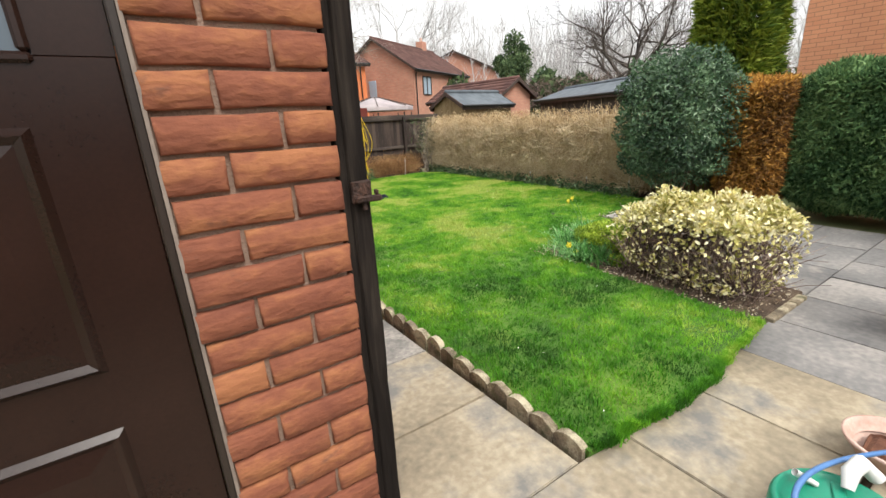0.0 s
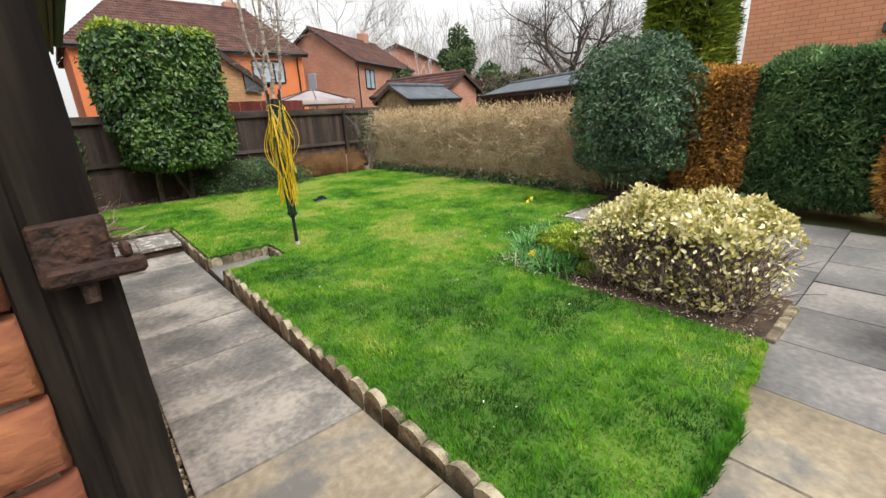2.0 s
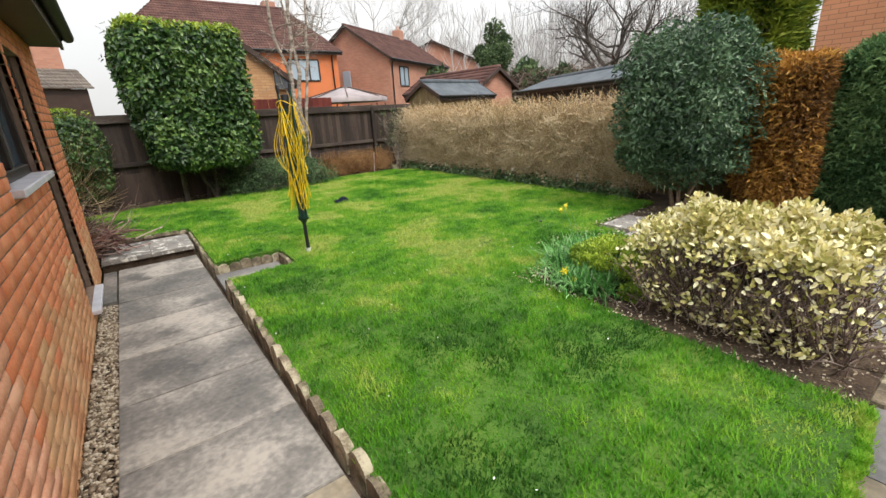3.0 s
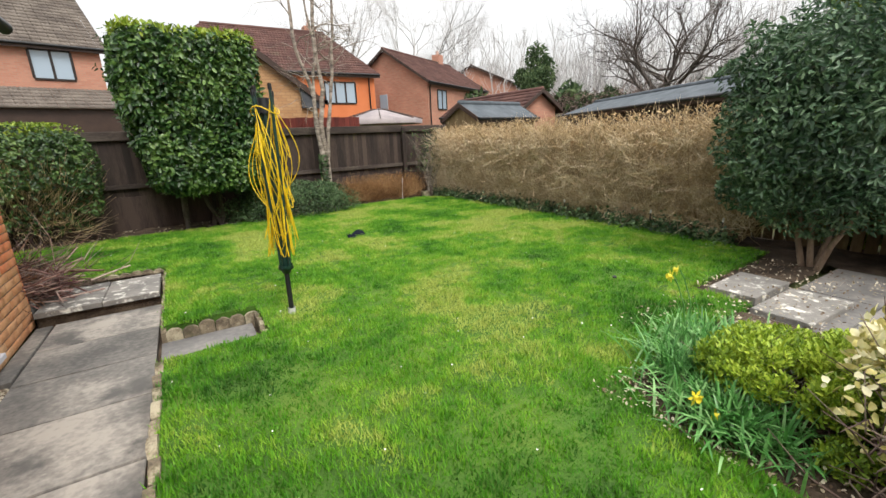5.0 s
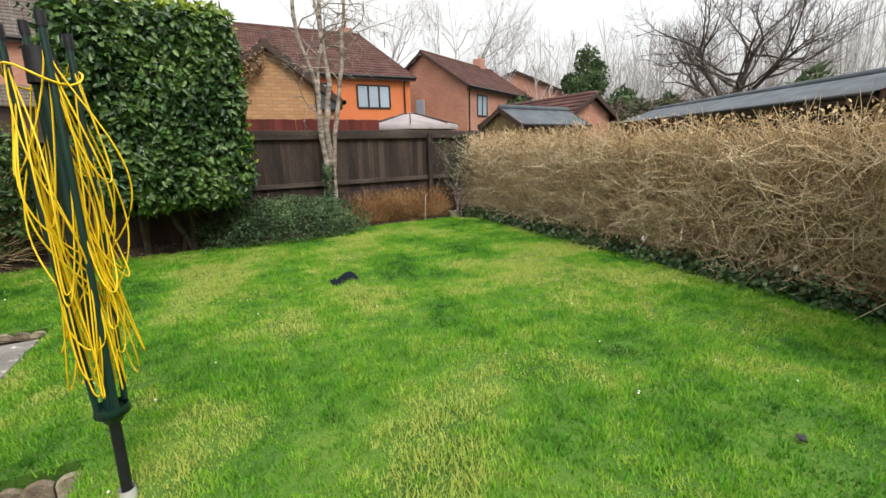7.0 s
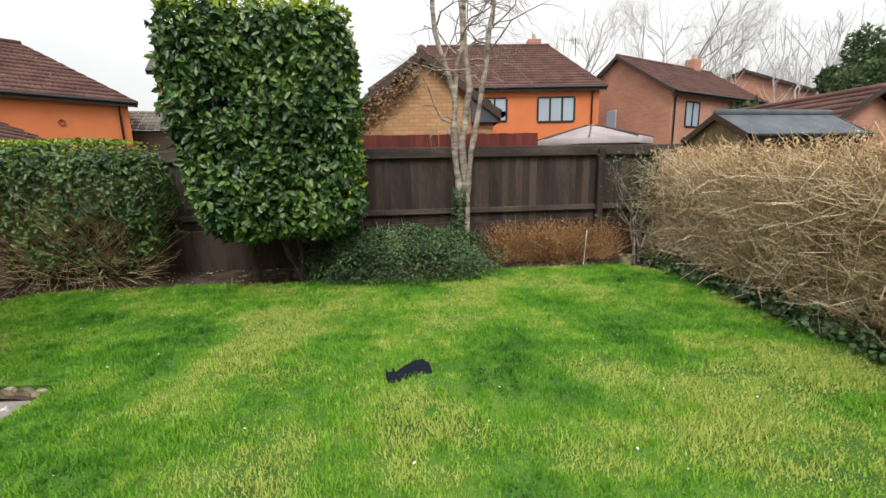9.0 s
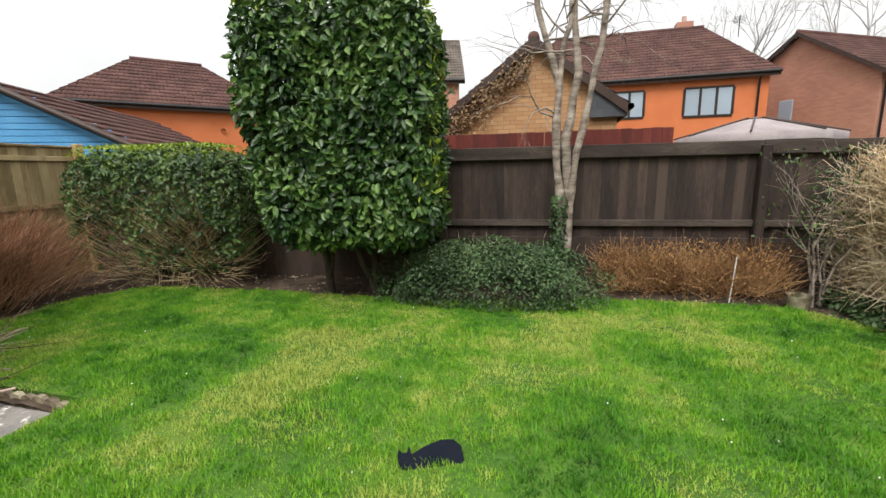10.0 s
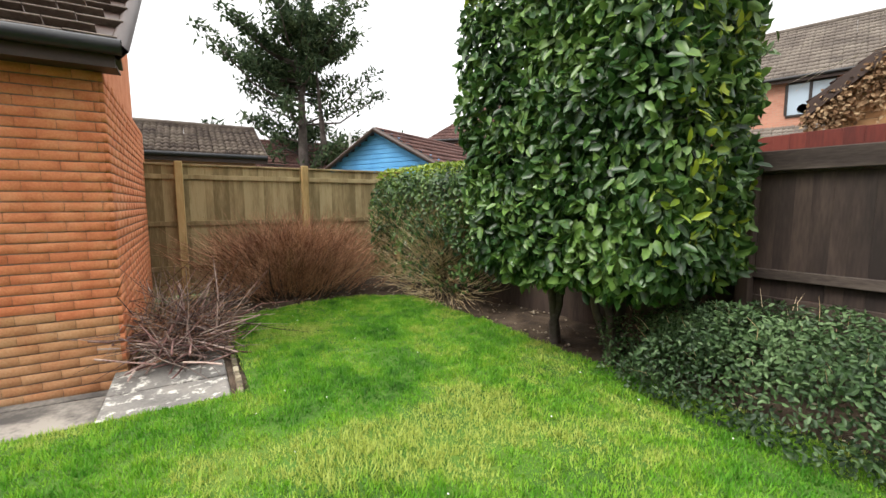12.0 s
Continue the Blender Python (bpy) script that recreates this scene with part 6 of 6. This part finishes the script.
def house(name, label, at, turn, length, span, eave, ridge, wall_mat, tile_mat, hip0=0.0, hip1=0.0, over=0.25, gauge=0.3, category="house", ripple=0.022, boards=True):
    """A house with its front along local x (facing -y), ridge along x; hips in metres at each end."""
    h = thing(name, (at[0], at[1], 0), label, category)
    h.rotation_euler = (0, 0, radians(turn))
    g4 = 0.004
    part("wall", uv_wall([(g4, 0, 0), (length - g4, 0, 0), (length - g4, 0, eave), (g4, 0, eave)]), wall_mat, h)
    part("wall", uv_wall([(length - g4, span, 0), (g4, span, 0), (g4, span, eave), (length - g4, span, eave)]), wall_mat, h)
    for x, hp, flip in ((0, hip0, True), (length, hip1, False)):
        q = [(x, g4, 0), (x, span - g4, 0), (x, span - g4, eave)] + ([(x, span / 2, ridge - 0.1)] if not hp else []) + [(x, g4, eave)]
        part("wall", uv_wall([q[0], *q[:0:-1]] if flip else q), wall_mat, h)
    drop = over * (ridge - eave) / (span / 2)
    e = eave - drop * 0.6 + 0.05
    r0, r1 = (hip0 or -over), length - (hip1 or -over)
    for y, s in ((-over, 0), (span + over, 1)):
        a, b = (-over, y, e), (length + over, y, e)
        if ripple:
            tagged(part("tiles", tiled(a, b, (r0, span / 2, ridge), (r1, span / 2, ridge), "tiles", gauge, 0.3, ripple), tile_mat, h), kind="stuff")
        else:
            part("roof", slope_board(a, b, (r1, span / 2, ridge + 0.03), (r0, span / 2, ridge + 0.03)), tile_mat, h)
        part("fascia", box(-over, y - 0.02 if s else y, e - 0.18, length + over, y if s else y + 0.02, e + 0.01), FASCIA, h)
        part("gutter", tubes([([(-over, y - (0.05 if not s else -0.05), e - 0.03), (length + over, y - (0.05 if not s else -0.05), e - 0.03)], 0.055)], 8), BLACK, h, smooth=True)
    if hip0:
        tagged(part("tiles", tiled((-over, span + over, e), (-over, -over, e), (r0, span / 2, ridge), (r0, span / 2, ridge), "tiles", gauge, 0.3, ripple), tile_mat, h), kind="stuff")
    if hip1:
        tagged(part("tiles", tiled((length + over, -over, e), (length + over, span + over, e), (r1, span / 2, ridge), (r1, span / 2, ridge), "tiles", gauge, 0.3, ripple), tile_mat, h), kind="stuff")
    part("ridge_tiles", tubes([([(r0, span / 2, ridge + 0.03), (r0 + 0.01, span / 2, ridge + 0.03), (r1 - 0.01, span / 2, ridge + 0.03), (r1, span / 2, ridge + 0.03)], [0.0, 0.1, 0.1, 0.0])], 8), tile_mat, h, smooth=True)
    for x, hp in ((-over, hip0), (length + over, hip1)):
        if not hp and boards:
            for side in (-over, span + over):
                part("barge_board", verge(x, side, e + 0.03, span / 2, ridge + 0.04), FASCIA, h)
    return h


def chimney(h, x, y, z0, z1, mat):
    c = part("chimney", uv_box(x - 0.35, y - 0.3, z0, x + 0.35, y + 0.3, z1), mat, h, "brick chimney stack")
    part("chimney_pot", tubes([([(x, y, z1), (x, y, z1 + 0.3)], [0.12, 0.1])], 10), TERRACOTTA, c, smooth=True)


def uv_box(x0, y0, z0, x1, y1, z1):
    bm = box(x0, y0, z0, x1, y1, z1)
    uv = bm.loops.layers.uv.new("UVMap")
    for f in bm.faces:
        for lp in f.loops:
            lp[uv].uv = (lp.vert.co.x + lp.vert.co.y, lp.vert.co.z)
    return bm


def downpipe(h, x, z1, y=-0.08):
    part("downpipe", tubes([([(x, y, 0), (x, y, z1 - 0.35), (x, y - 0.15, z1 - 0.1)], 0.04)], 8), BLACK, h, "black rainwater pipe", smooth=True)


hb = house("house", "orange rendered house with red-brown hipped tile roof", (0.2, 19.7), 0, 10.3, 8.0, 4.95, 7.7, ORANGE, TILE, 2.4, 1.3)
far_window(hb, 7.45, 9.15, 3.35, 4.5, 3)
far_window(hb, 4.9, 6.0, 3.4, 4.5, 2)
downpipe(hb, 9.95, 4.95)
chimney(hb, 8.3, 4.6, 6.8, 8.15, FAR_RED_HAZED)

ga = house("garage", "buff brick garage gable overgrown with brown creeper", (1.05, 15.4), -90, 7.0, 2.85, 2.5, 3.65, FAR_BUFF, TILE, over=0.14, category="garage")
bm = bmesh.new()
bm.faces.new([bm.verts.new((7.01, y, z)) for y, z in ((2.4, 2.3), (2.99, 2.3), (2.99, 2.42), (2.4, 2.82))])
ex = bmesh.ops.extrude_face_region(bm, geom=bm.faces[:])
bmesh.ops.translate(bm, verts=[v for v in ex["geom"] if isinstance(v, bmesh.types.BMVert)], vec=(0.1, 0, 0))
bmesh.ops.recalc_face_normals(bm, faces=bm.faces[:])
part("eaves_box", bm, SLATE_DARK, ga, "grey boarded box end under the eaves")
n = 2600
P = np.stack([rng.uniform(0.9, 2.4, n), np.full(n, 8.3), np.zeros(n)], 1)
topz = 2.5 + (P[:, 0] - 0.95) * 0.8
P[:, 2] = topz - np.abs(rng.normal(0, 0.26, n)) - 0.05
tagged(part("creeper", leaves(P + rng.normal(0, 0.03, (n, 3)), unit(np.tile([[0, -1.0, 0.2]], (n, 1)) + rng.normal(0, 0.3, (n, 3))), 0.055, 0.036), LEAF_CREEPER), "brown dead creeper leaves on the garage gable", "creeper", kind="stuff")

ha = house("house", "red brick house with brown tile roof and side gable", (14.1, 20.0), 30, 8.8, 6.0, 4.75, 6.85, FAR_RED_HAZED, TILE)
far_window(ha, 1.2, 2.4, 3.1, 4.35, 2)
far_window(ha, 6.0, 8.0, 3.3, 4.4, 3, GLASS)
downpipe(ha, 0.15, 4.75)
chimney(ha, 7.3, 3.2, 6.3, 7.5, FAR_RED_HAZED)
part("side_window", box(-0.05, 3.0, 2.9, 0.03, 3.6, 4.2, 0.02), GLASS_FAR, ha, "small side window")
hc2 = house("house", "brown-roofed brick house further back", (27.2, 26.6), 53, 8, 8.2, 5.5, 7.4, FAR_RED_HAZED, TILE_GREY)
hc = house("house", "pink-red brick house with grey-brown tile roof", (-8.9, 18.8), 16, 7.5, 7.0, 5.7, 8.3, FAR_RED_HAZED, TILE_GREY)
far_window(hc, 5.2, 6.5, 4.3, 5.5, 2)
far_window(hc, 1.5, 2.8, 4.3, 5.5, 2)
tagged(part("lean_to_tiles", tiled((-5.5, -1.7, 3.1), (7.9, -1.7, 3.1), (-5.5, 0, 4.0), (7.9, 0, 4.0)), TILE_GREY, hc, "low tiled lean-to roof"), "low tiled lean-to roof", kind="stuff")
part("lean_to_wall", uv_wall([(-5.3, -1.5, 0), (7.7, -1.5, 0), (7.7, -1.5, 3.1), (-5.3, -1.5, 3.1)]), FASCIA, hc)
hdd = house("house", "orange rendered house with brown hipped roof", (-13.3, 11.2), 49, 7.0, 6.0, 4.1, 6.2, ORANGE, TILE, 2.2, 2.2)
downpipe(hdd, 6.7, 4.1)
part("wall_vent", tubes([([(5.0, -0.06, 3.2), (5.0, 0.02, 3.2)], 0.09)], 10), BLACK, hdd)

nx = house("neighbour_house", "orange-red brick side wall of the neighbouring house", (9.2, -2.4), -90, 11, 7, 6.2, 8.5, FAR_NEXT, TILE_GREY, over=0.03, boards=False)
lp = thing("wall_lamp", (9.2, -4.35, 2.42), "dark grey square outdoor lamp on the brick wall", "lamp")
part("bracket", box(-0.08, -0.06, -0.05, -0.01, 0.06, 0.08, 0.01), BLACK, lp)
part("lamp_head", box(-0.22, -0.075, -0.08, -0.08, 0.075, 0.07, 0.015), FELT, lp)

bs = thing("shed", (-7.3, 6.2, 0), "bright blue boarded shed with a plum-brown roof", "shed")
bs.rotation_euler = (0, 0, radians(26))
q = [(-2.1, 0, 0), (2.1, 0, 0), (2.1, 0, 2.15), (0, 0, 3.2), (-2.1, 0, 2.15)]
part("gable", uv_wall(q), BLUE, bs)
for k in range(26):
    z = 0.1 + k * 0.12
    w = 2.1 if z < 2.1 else 2.1 * (3.2 - z) / 1.05
    if w > 0.15:
        part("board", box(-w + 0.02, -0.022, z, w - 0.02, -0.002, z + 0.108, 0.004), BLUE, bs)
part("side", box(2.0, 0, 0, 2.1, 6.0, 2.15), BLUE, bs)
tagged(part("tiles", tiled((2.35, -0.2, 2.05), (2.35, 6.2, 2.05), (0, -0.2, 3.25), (0, 6.2, 3.25), "tiles", 0.35, 0.3, 0.02), TILE, bs), kind="stuff")
tagged(part("tiles", tiled((-2.35, 6.2, 2.05), (-2.35, -0.2, 2.05), (0, 6.2, 3.25), (0, -0.2, 3.25), "tiles", 0.35, 0.3, 0.02), TILE, bs), kind="stuff")
for s in (-1, 1):
    part("barge_board", tubes([([(s * 2.35, -0.22, 2.0), (0, -0.22, 3.2)], 0.07)], 4), FASCIA, bs)

gr = house("outbuilding", "low outbuilding with grey-brown mossy pantile roof", (-8.9, -4.5), 90, 7.9, 3.6, 2.55, 3.45, FAR_RED_HAZED, TILE_BROWN, category="outbuilding", gauge=0.26, ripple=0.045)
gr2 = house("outbuilding", "far red-brown tiled roof", (-15.5, 1.5), 90, 9, 6, 2.5, 4.2, FAR_RED_HAZED, TILE, category="outbuilding")

ls = house("long_shed", "long low shed with grey felt roof", (17.4, 11.9), 246, 11.0, 3.2, 2.2, 2.75, WOOD_DARK, FELT, category="shed", gauge=0.9, ripple=0.0)
lr = house("outbuilding", "small brick outbuilding with mossy tile roof", (16.1, 11.44), 92, 6.0, 2.2, 2.5, 3.3, FAR_RED_HAZED, TILE, category="outbuilding")
gs = house("garden_shed", "small timber shed with pale felt roof", (10.04, 9.41), 9, 3.3, 1.8, 2.02, 2.58, WOOD_BROWN, FELT, category="shed", gauge=0.5, over=0.12, ripple=0.0)

gz = thing("gazebo", (7.6, 12.8, 0), "garden gazebo with faded pale canvas roof", "gazebo")
V = [(0, 0, 2.62)] + [(0.25 * math.cos(a), 0.25 * math.sin(a), 2.55) for a in np.linspace(0.4, 6.68, 8, endpoint=False)] + [(1.75 * math.cos(a), 1.75 * math.sin(a), 2.15) for a in np.linspace(0.4, 6.68, 8, endpoint=False)] + [(1.75 * math.cos(a), 1.75 * math.sin(a), 1.98) for a in np.linspace(0.4, 6.68, 8, endpoint=False)]
F4 = [(1 + 8 * r + k, 1 + 8 * r + (k + 1) % 8, 9 + 8 * r + (k + 1) % 8, 9 + 8 * r + k) for r in range(2) for k in range(8)]
part("canopy", np_mesh("canopy", np.array(V), [np.array(F4), np.array([(0, 1 + k, 1 + (k + 1) % 8) for k in range(8)])]), CANVAS, gz)
for k in range(8):
    a = 0.4 + k * math.pi / 4
    part("rib", tubes([([(0.2 * math.cos(a), 0.2 * math.sin(a), 2.59), (1.77 * math.cos(a), 1.77 * math.sin(a), 2.17)], 0.02)], 5), FASCIA, gz)
    part("post", tubes([([(1.65 * math.cos(a), 1.65 * math.sin(a), 0), (1.65 * math.cos(a), 1.65 * math.sin(a), 1.9)], 0.03)], 6), BLACK, gz)
ae = thing("aerial", (10.4, 23.0, 7.0), "thin television aerial on the roof end", "aerial")
part("mast", tubes([([(0, 0, 0), (0, 0, 0.9)], 0.02)], 5), BLACK, ae)
for k in range(5):
    part("rod", tubes([([(-0.25, 0, 0.6 + 0.06 * k), (0.25, 0, 0.6 + 0.06 * k)], 0.008)], 4), BLACK, ae)
pp = thing("street_lamp", (-12.0, 7.0, 0), "thin grey pole beyond the fence", "lamp post")
part("pole", tubes([([(0, 0, 0), (0, 0, 3.9)], 0.05)], 8), GREY_PLASTIC, pp)
part("arm", tubes([([(-0.2, 0, 3.6), (0.25, 0, 3.6)], 0.03)], 6), GREY_PLASTIC, pp)


# ---------------------------------------------------------------- trees behind
def bare_tree(at, tall, seed, mat, label, girth=0.2, depth=4, split=3, spread=0.5, trunk=0.3, lean=(0, 0)):
    t = thing("bare_tree", (at[0], at[1], 0), label, "tree", "bare winter trees")
    sd, lines = np.random.default_rng(seed), []
    h = tall * trunk
    pts = [(lean[0] * f * h, lean[1] * f * h, f * h) for f in np.linspace(0, 1, 6)]
    part("trunk", tubes([(np.array(pts) + sd.normal(0, 0.03, (6, 3)), np.linspace(girth, girth * 0.75, 6))], 8), mat, t, smooth=True)
    for k in range(5):
        a = k * 1.26 + sd.uniform(-0.4, 0.4)
        grow(pts[-1 - k % 2], (math.cos(a) * 0.8, math.sin(a) * 0.8, sd.uniform(0.5, 1.2)), tall * 0.3, girth * 0.55, depth - 1, lines, sd, split, spread, 0.2, 0.66, 4, 0.22)
    part("crown", tubes(lines, 3), mat, t)
    return t


bare_tree((27.5, 13.5), 12.0, 31, BARK_DARK, "large spreading bare oak", 0.36, 5, 3, 0.7, 0.28)
# the next three trees wear the haze-paled bark
bare_tree((24, 38), 19, 32, BARK_HAZED, "tall bare tree behind the houses", 0.25, 5, 3, 0.42, 0.35)
bare_tree((15, 38), 17, 36, BARK_HAZED, "bare tree above the roofs, paled with haze", 0.22, 4, 3, 0.42, 0.35)
bare_tree((32, 30), 11, 33, BARK_HAZED, "bare tree on the wooded bank", 0.2, 3, 3, 0.4, 0.3)
sd = np.random.default_rng(77)
lines, fine = [], []
for k in range(250):
    a = sd.uniform(0.18, 1.0)
    R = sd.uniform(34, 58)
    x, y = R * math.cos(a), R * math.sin(a)
    h = sd.uniform(7, 11.5) * R / 42
    pts = np.array([(x + sd.normal(0, 0.12) * q, y, h * q / 5) for q in range(6)])
    lines.append((pts, np.linspace(0.11, 0.025, 6)))
    for q in range(24):
        z = sd.uniform(0.3, 0.97)
        b = sd.uniform(0, 6.28)
        L = (1 - z) * 2.2 + 0.5
        p = np.array([x, y, h * z])
        e = p + [math.cos(b) * L * 0.6, math.sin(b) * L * 0.6, L]
        fine.append(([p, (p + e) / 2 + sd.normal(0, 0.1, 3), e], [0.024, 0.017, 0.008]))
wd = thing("woodland", (0, 0, 0), "belt of thin bare winter trees on the bank", "woodland", kind="stuff")
# haze over the woodland comes from its paled bark colour
part("trunks", tubes(lines, 4), BARK_HAZED, wd)
part("branch_mass", tubes(fine, 3), BARK_HAZED, wd)


def evergreen(at, half, z, label, n, size=0.3, mat=None, seed=0):
    t = thing("evergreen_tree", (at[0], at[1], 0), label, "tree", "far evergreens")
    sdd = np.random.default_rng(seed)
    Ps, Ns = [], []
    for k in range(14):
        c = sdd.normal(0, 0.45, 3) * half + [0, 0, z]
        P, N = shell(n // 14, c, np.array(half) * sdd.uniform(0.3, 0.55), 2, 0.6, 0.1, k=1)
        Ps.append(P)
        Ns.append(N)
    P, N = np.concatenate(Ps), np.concatenate(Ns)
    P[:, 2] = np.abs(P[:, 2])
    part("crown", slivers(P, N, size, size * 0.5, 0.6), mat or LEAF_FAR, t)
    part("trunk", tubes([([(0, 0, 0), (0, 0, z)], [0.2, 0.08])], 7), BARK_DARK, t)
    return t


evergreen((23.5, 20.5), (1.5, 1.5, 2.0), 4.8, "dense ivy-covered evergreen tree", 6000, 0.3, seed=1)
bank = thing("bank_undergrowth", (0, 0, 0), "dark green and brown undergrowth on the bank", "undergrowth", kind="stuff")
n = 26000
a = rng.uniform(0.15, 1.02, n)
R = rng.uniform(29, 36, n)
P = np.stack([R * np.cos(a), R * np.sin(a), rng.uniform(0, 1, n) ** 1.3 * (3.6 + 0.7 * np.sin(a * 23) + 0.5 * np.sin(a * 61))], 1)
part("foliage", slivers(P, unit(rng.normal(size=(n, 3))), 0.6, 0.3, 0.2), LEAF_FAR, bank)
n = 9000
a = rng.uniform(0.15, 1.02, n)
R = rng.uniform(28.5, 31, n)
P = np.stack([R * np.cos(a), R * np.sin(a), rng.uniform(0.3, 3.8, n)], 1)
part("brush", twigs(P, rng.normal(0, 1, (n, 3)) * [1, 1, 0.8], 0.9, 0.02), TWIG_GREY, bank)

cf = thing("conifer_tree", (-16.3, 6.3, 0), "dark ragged conifer with upswept branches", "tree")
part("trunk", tubes([([(0, 0, 0), (0.1, 0, 3), (-0.3, 0.1, 6), (-0.1, 0.6, 9)], [0.28, 0.22, 0.14, 0.03]), ([(0, 0, 1), (0.5, 0.8, 4), (0.3, 0.6, 7.5)], [0.2, 0.14, 0.03])], 8), BARK_DARK, cf, smooth=True)
lines, Ps = [], []
sd = np.random.default_rng(55)
for k in range(74):
    z = sd.uniform(2.2, 8.9)
    b = sd.uniform(0, 6.28)
    L = sd.uniform(0.8, 1.0) * (4.6 - 0.3 * z) * sd.uniform(0.5, 1.3) + 0.3
    p = np.array([0.05 * math.cos(b) - 0.03 * z, 0.05 * math.sin(b), z])
    e = p + np.array([math.cos(b) * L, math.sin(b) * L, L * sd.uniform(0.2, 0.75)])
    m_ = (p + e) / 2 - [0, 0, 0.15 * L]
    lines.append(([p, m_, e], [0.05, 0.035, 0.012]))
    f = sd.uniform(0.25, 1.05, (230, 1))
    Ps.append(p + (e - p) * f + sd.normal(0, 0.2, (230, 3)) * [1, 1, 0.7])
part("branch_mass", tubes(lines, 4), BARK_DARK, cf)
P = np.concatenate(Ps)
part("foliage", slivers(P, unit(sd.normal(size=P.shape) + [0, 0, 0.4]), 0.3, 0.11, 0.4), NEEDLE_DARK, cf)
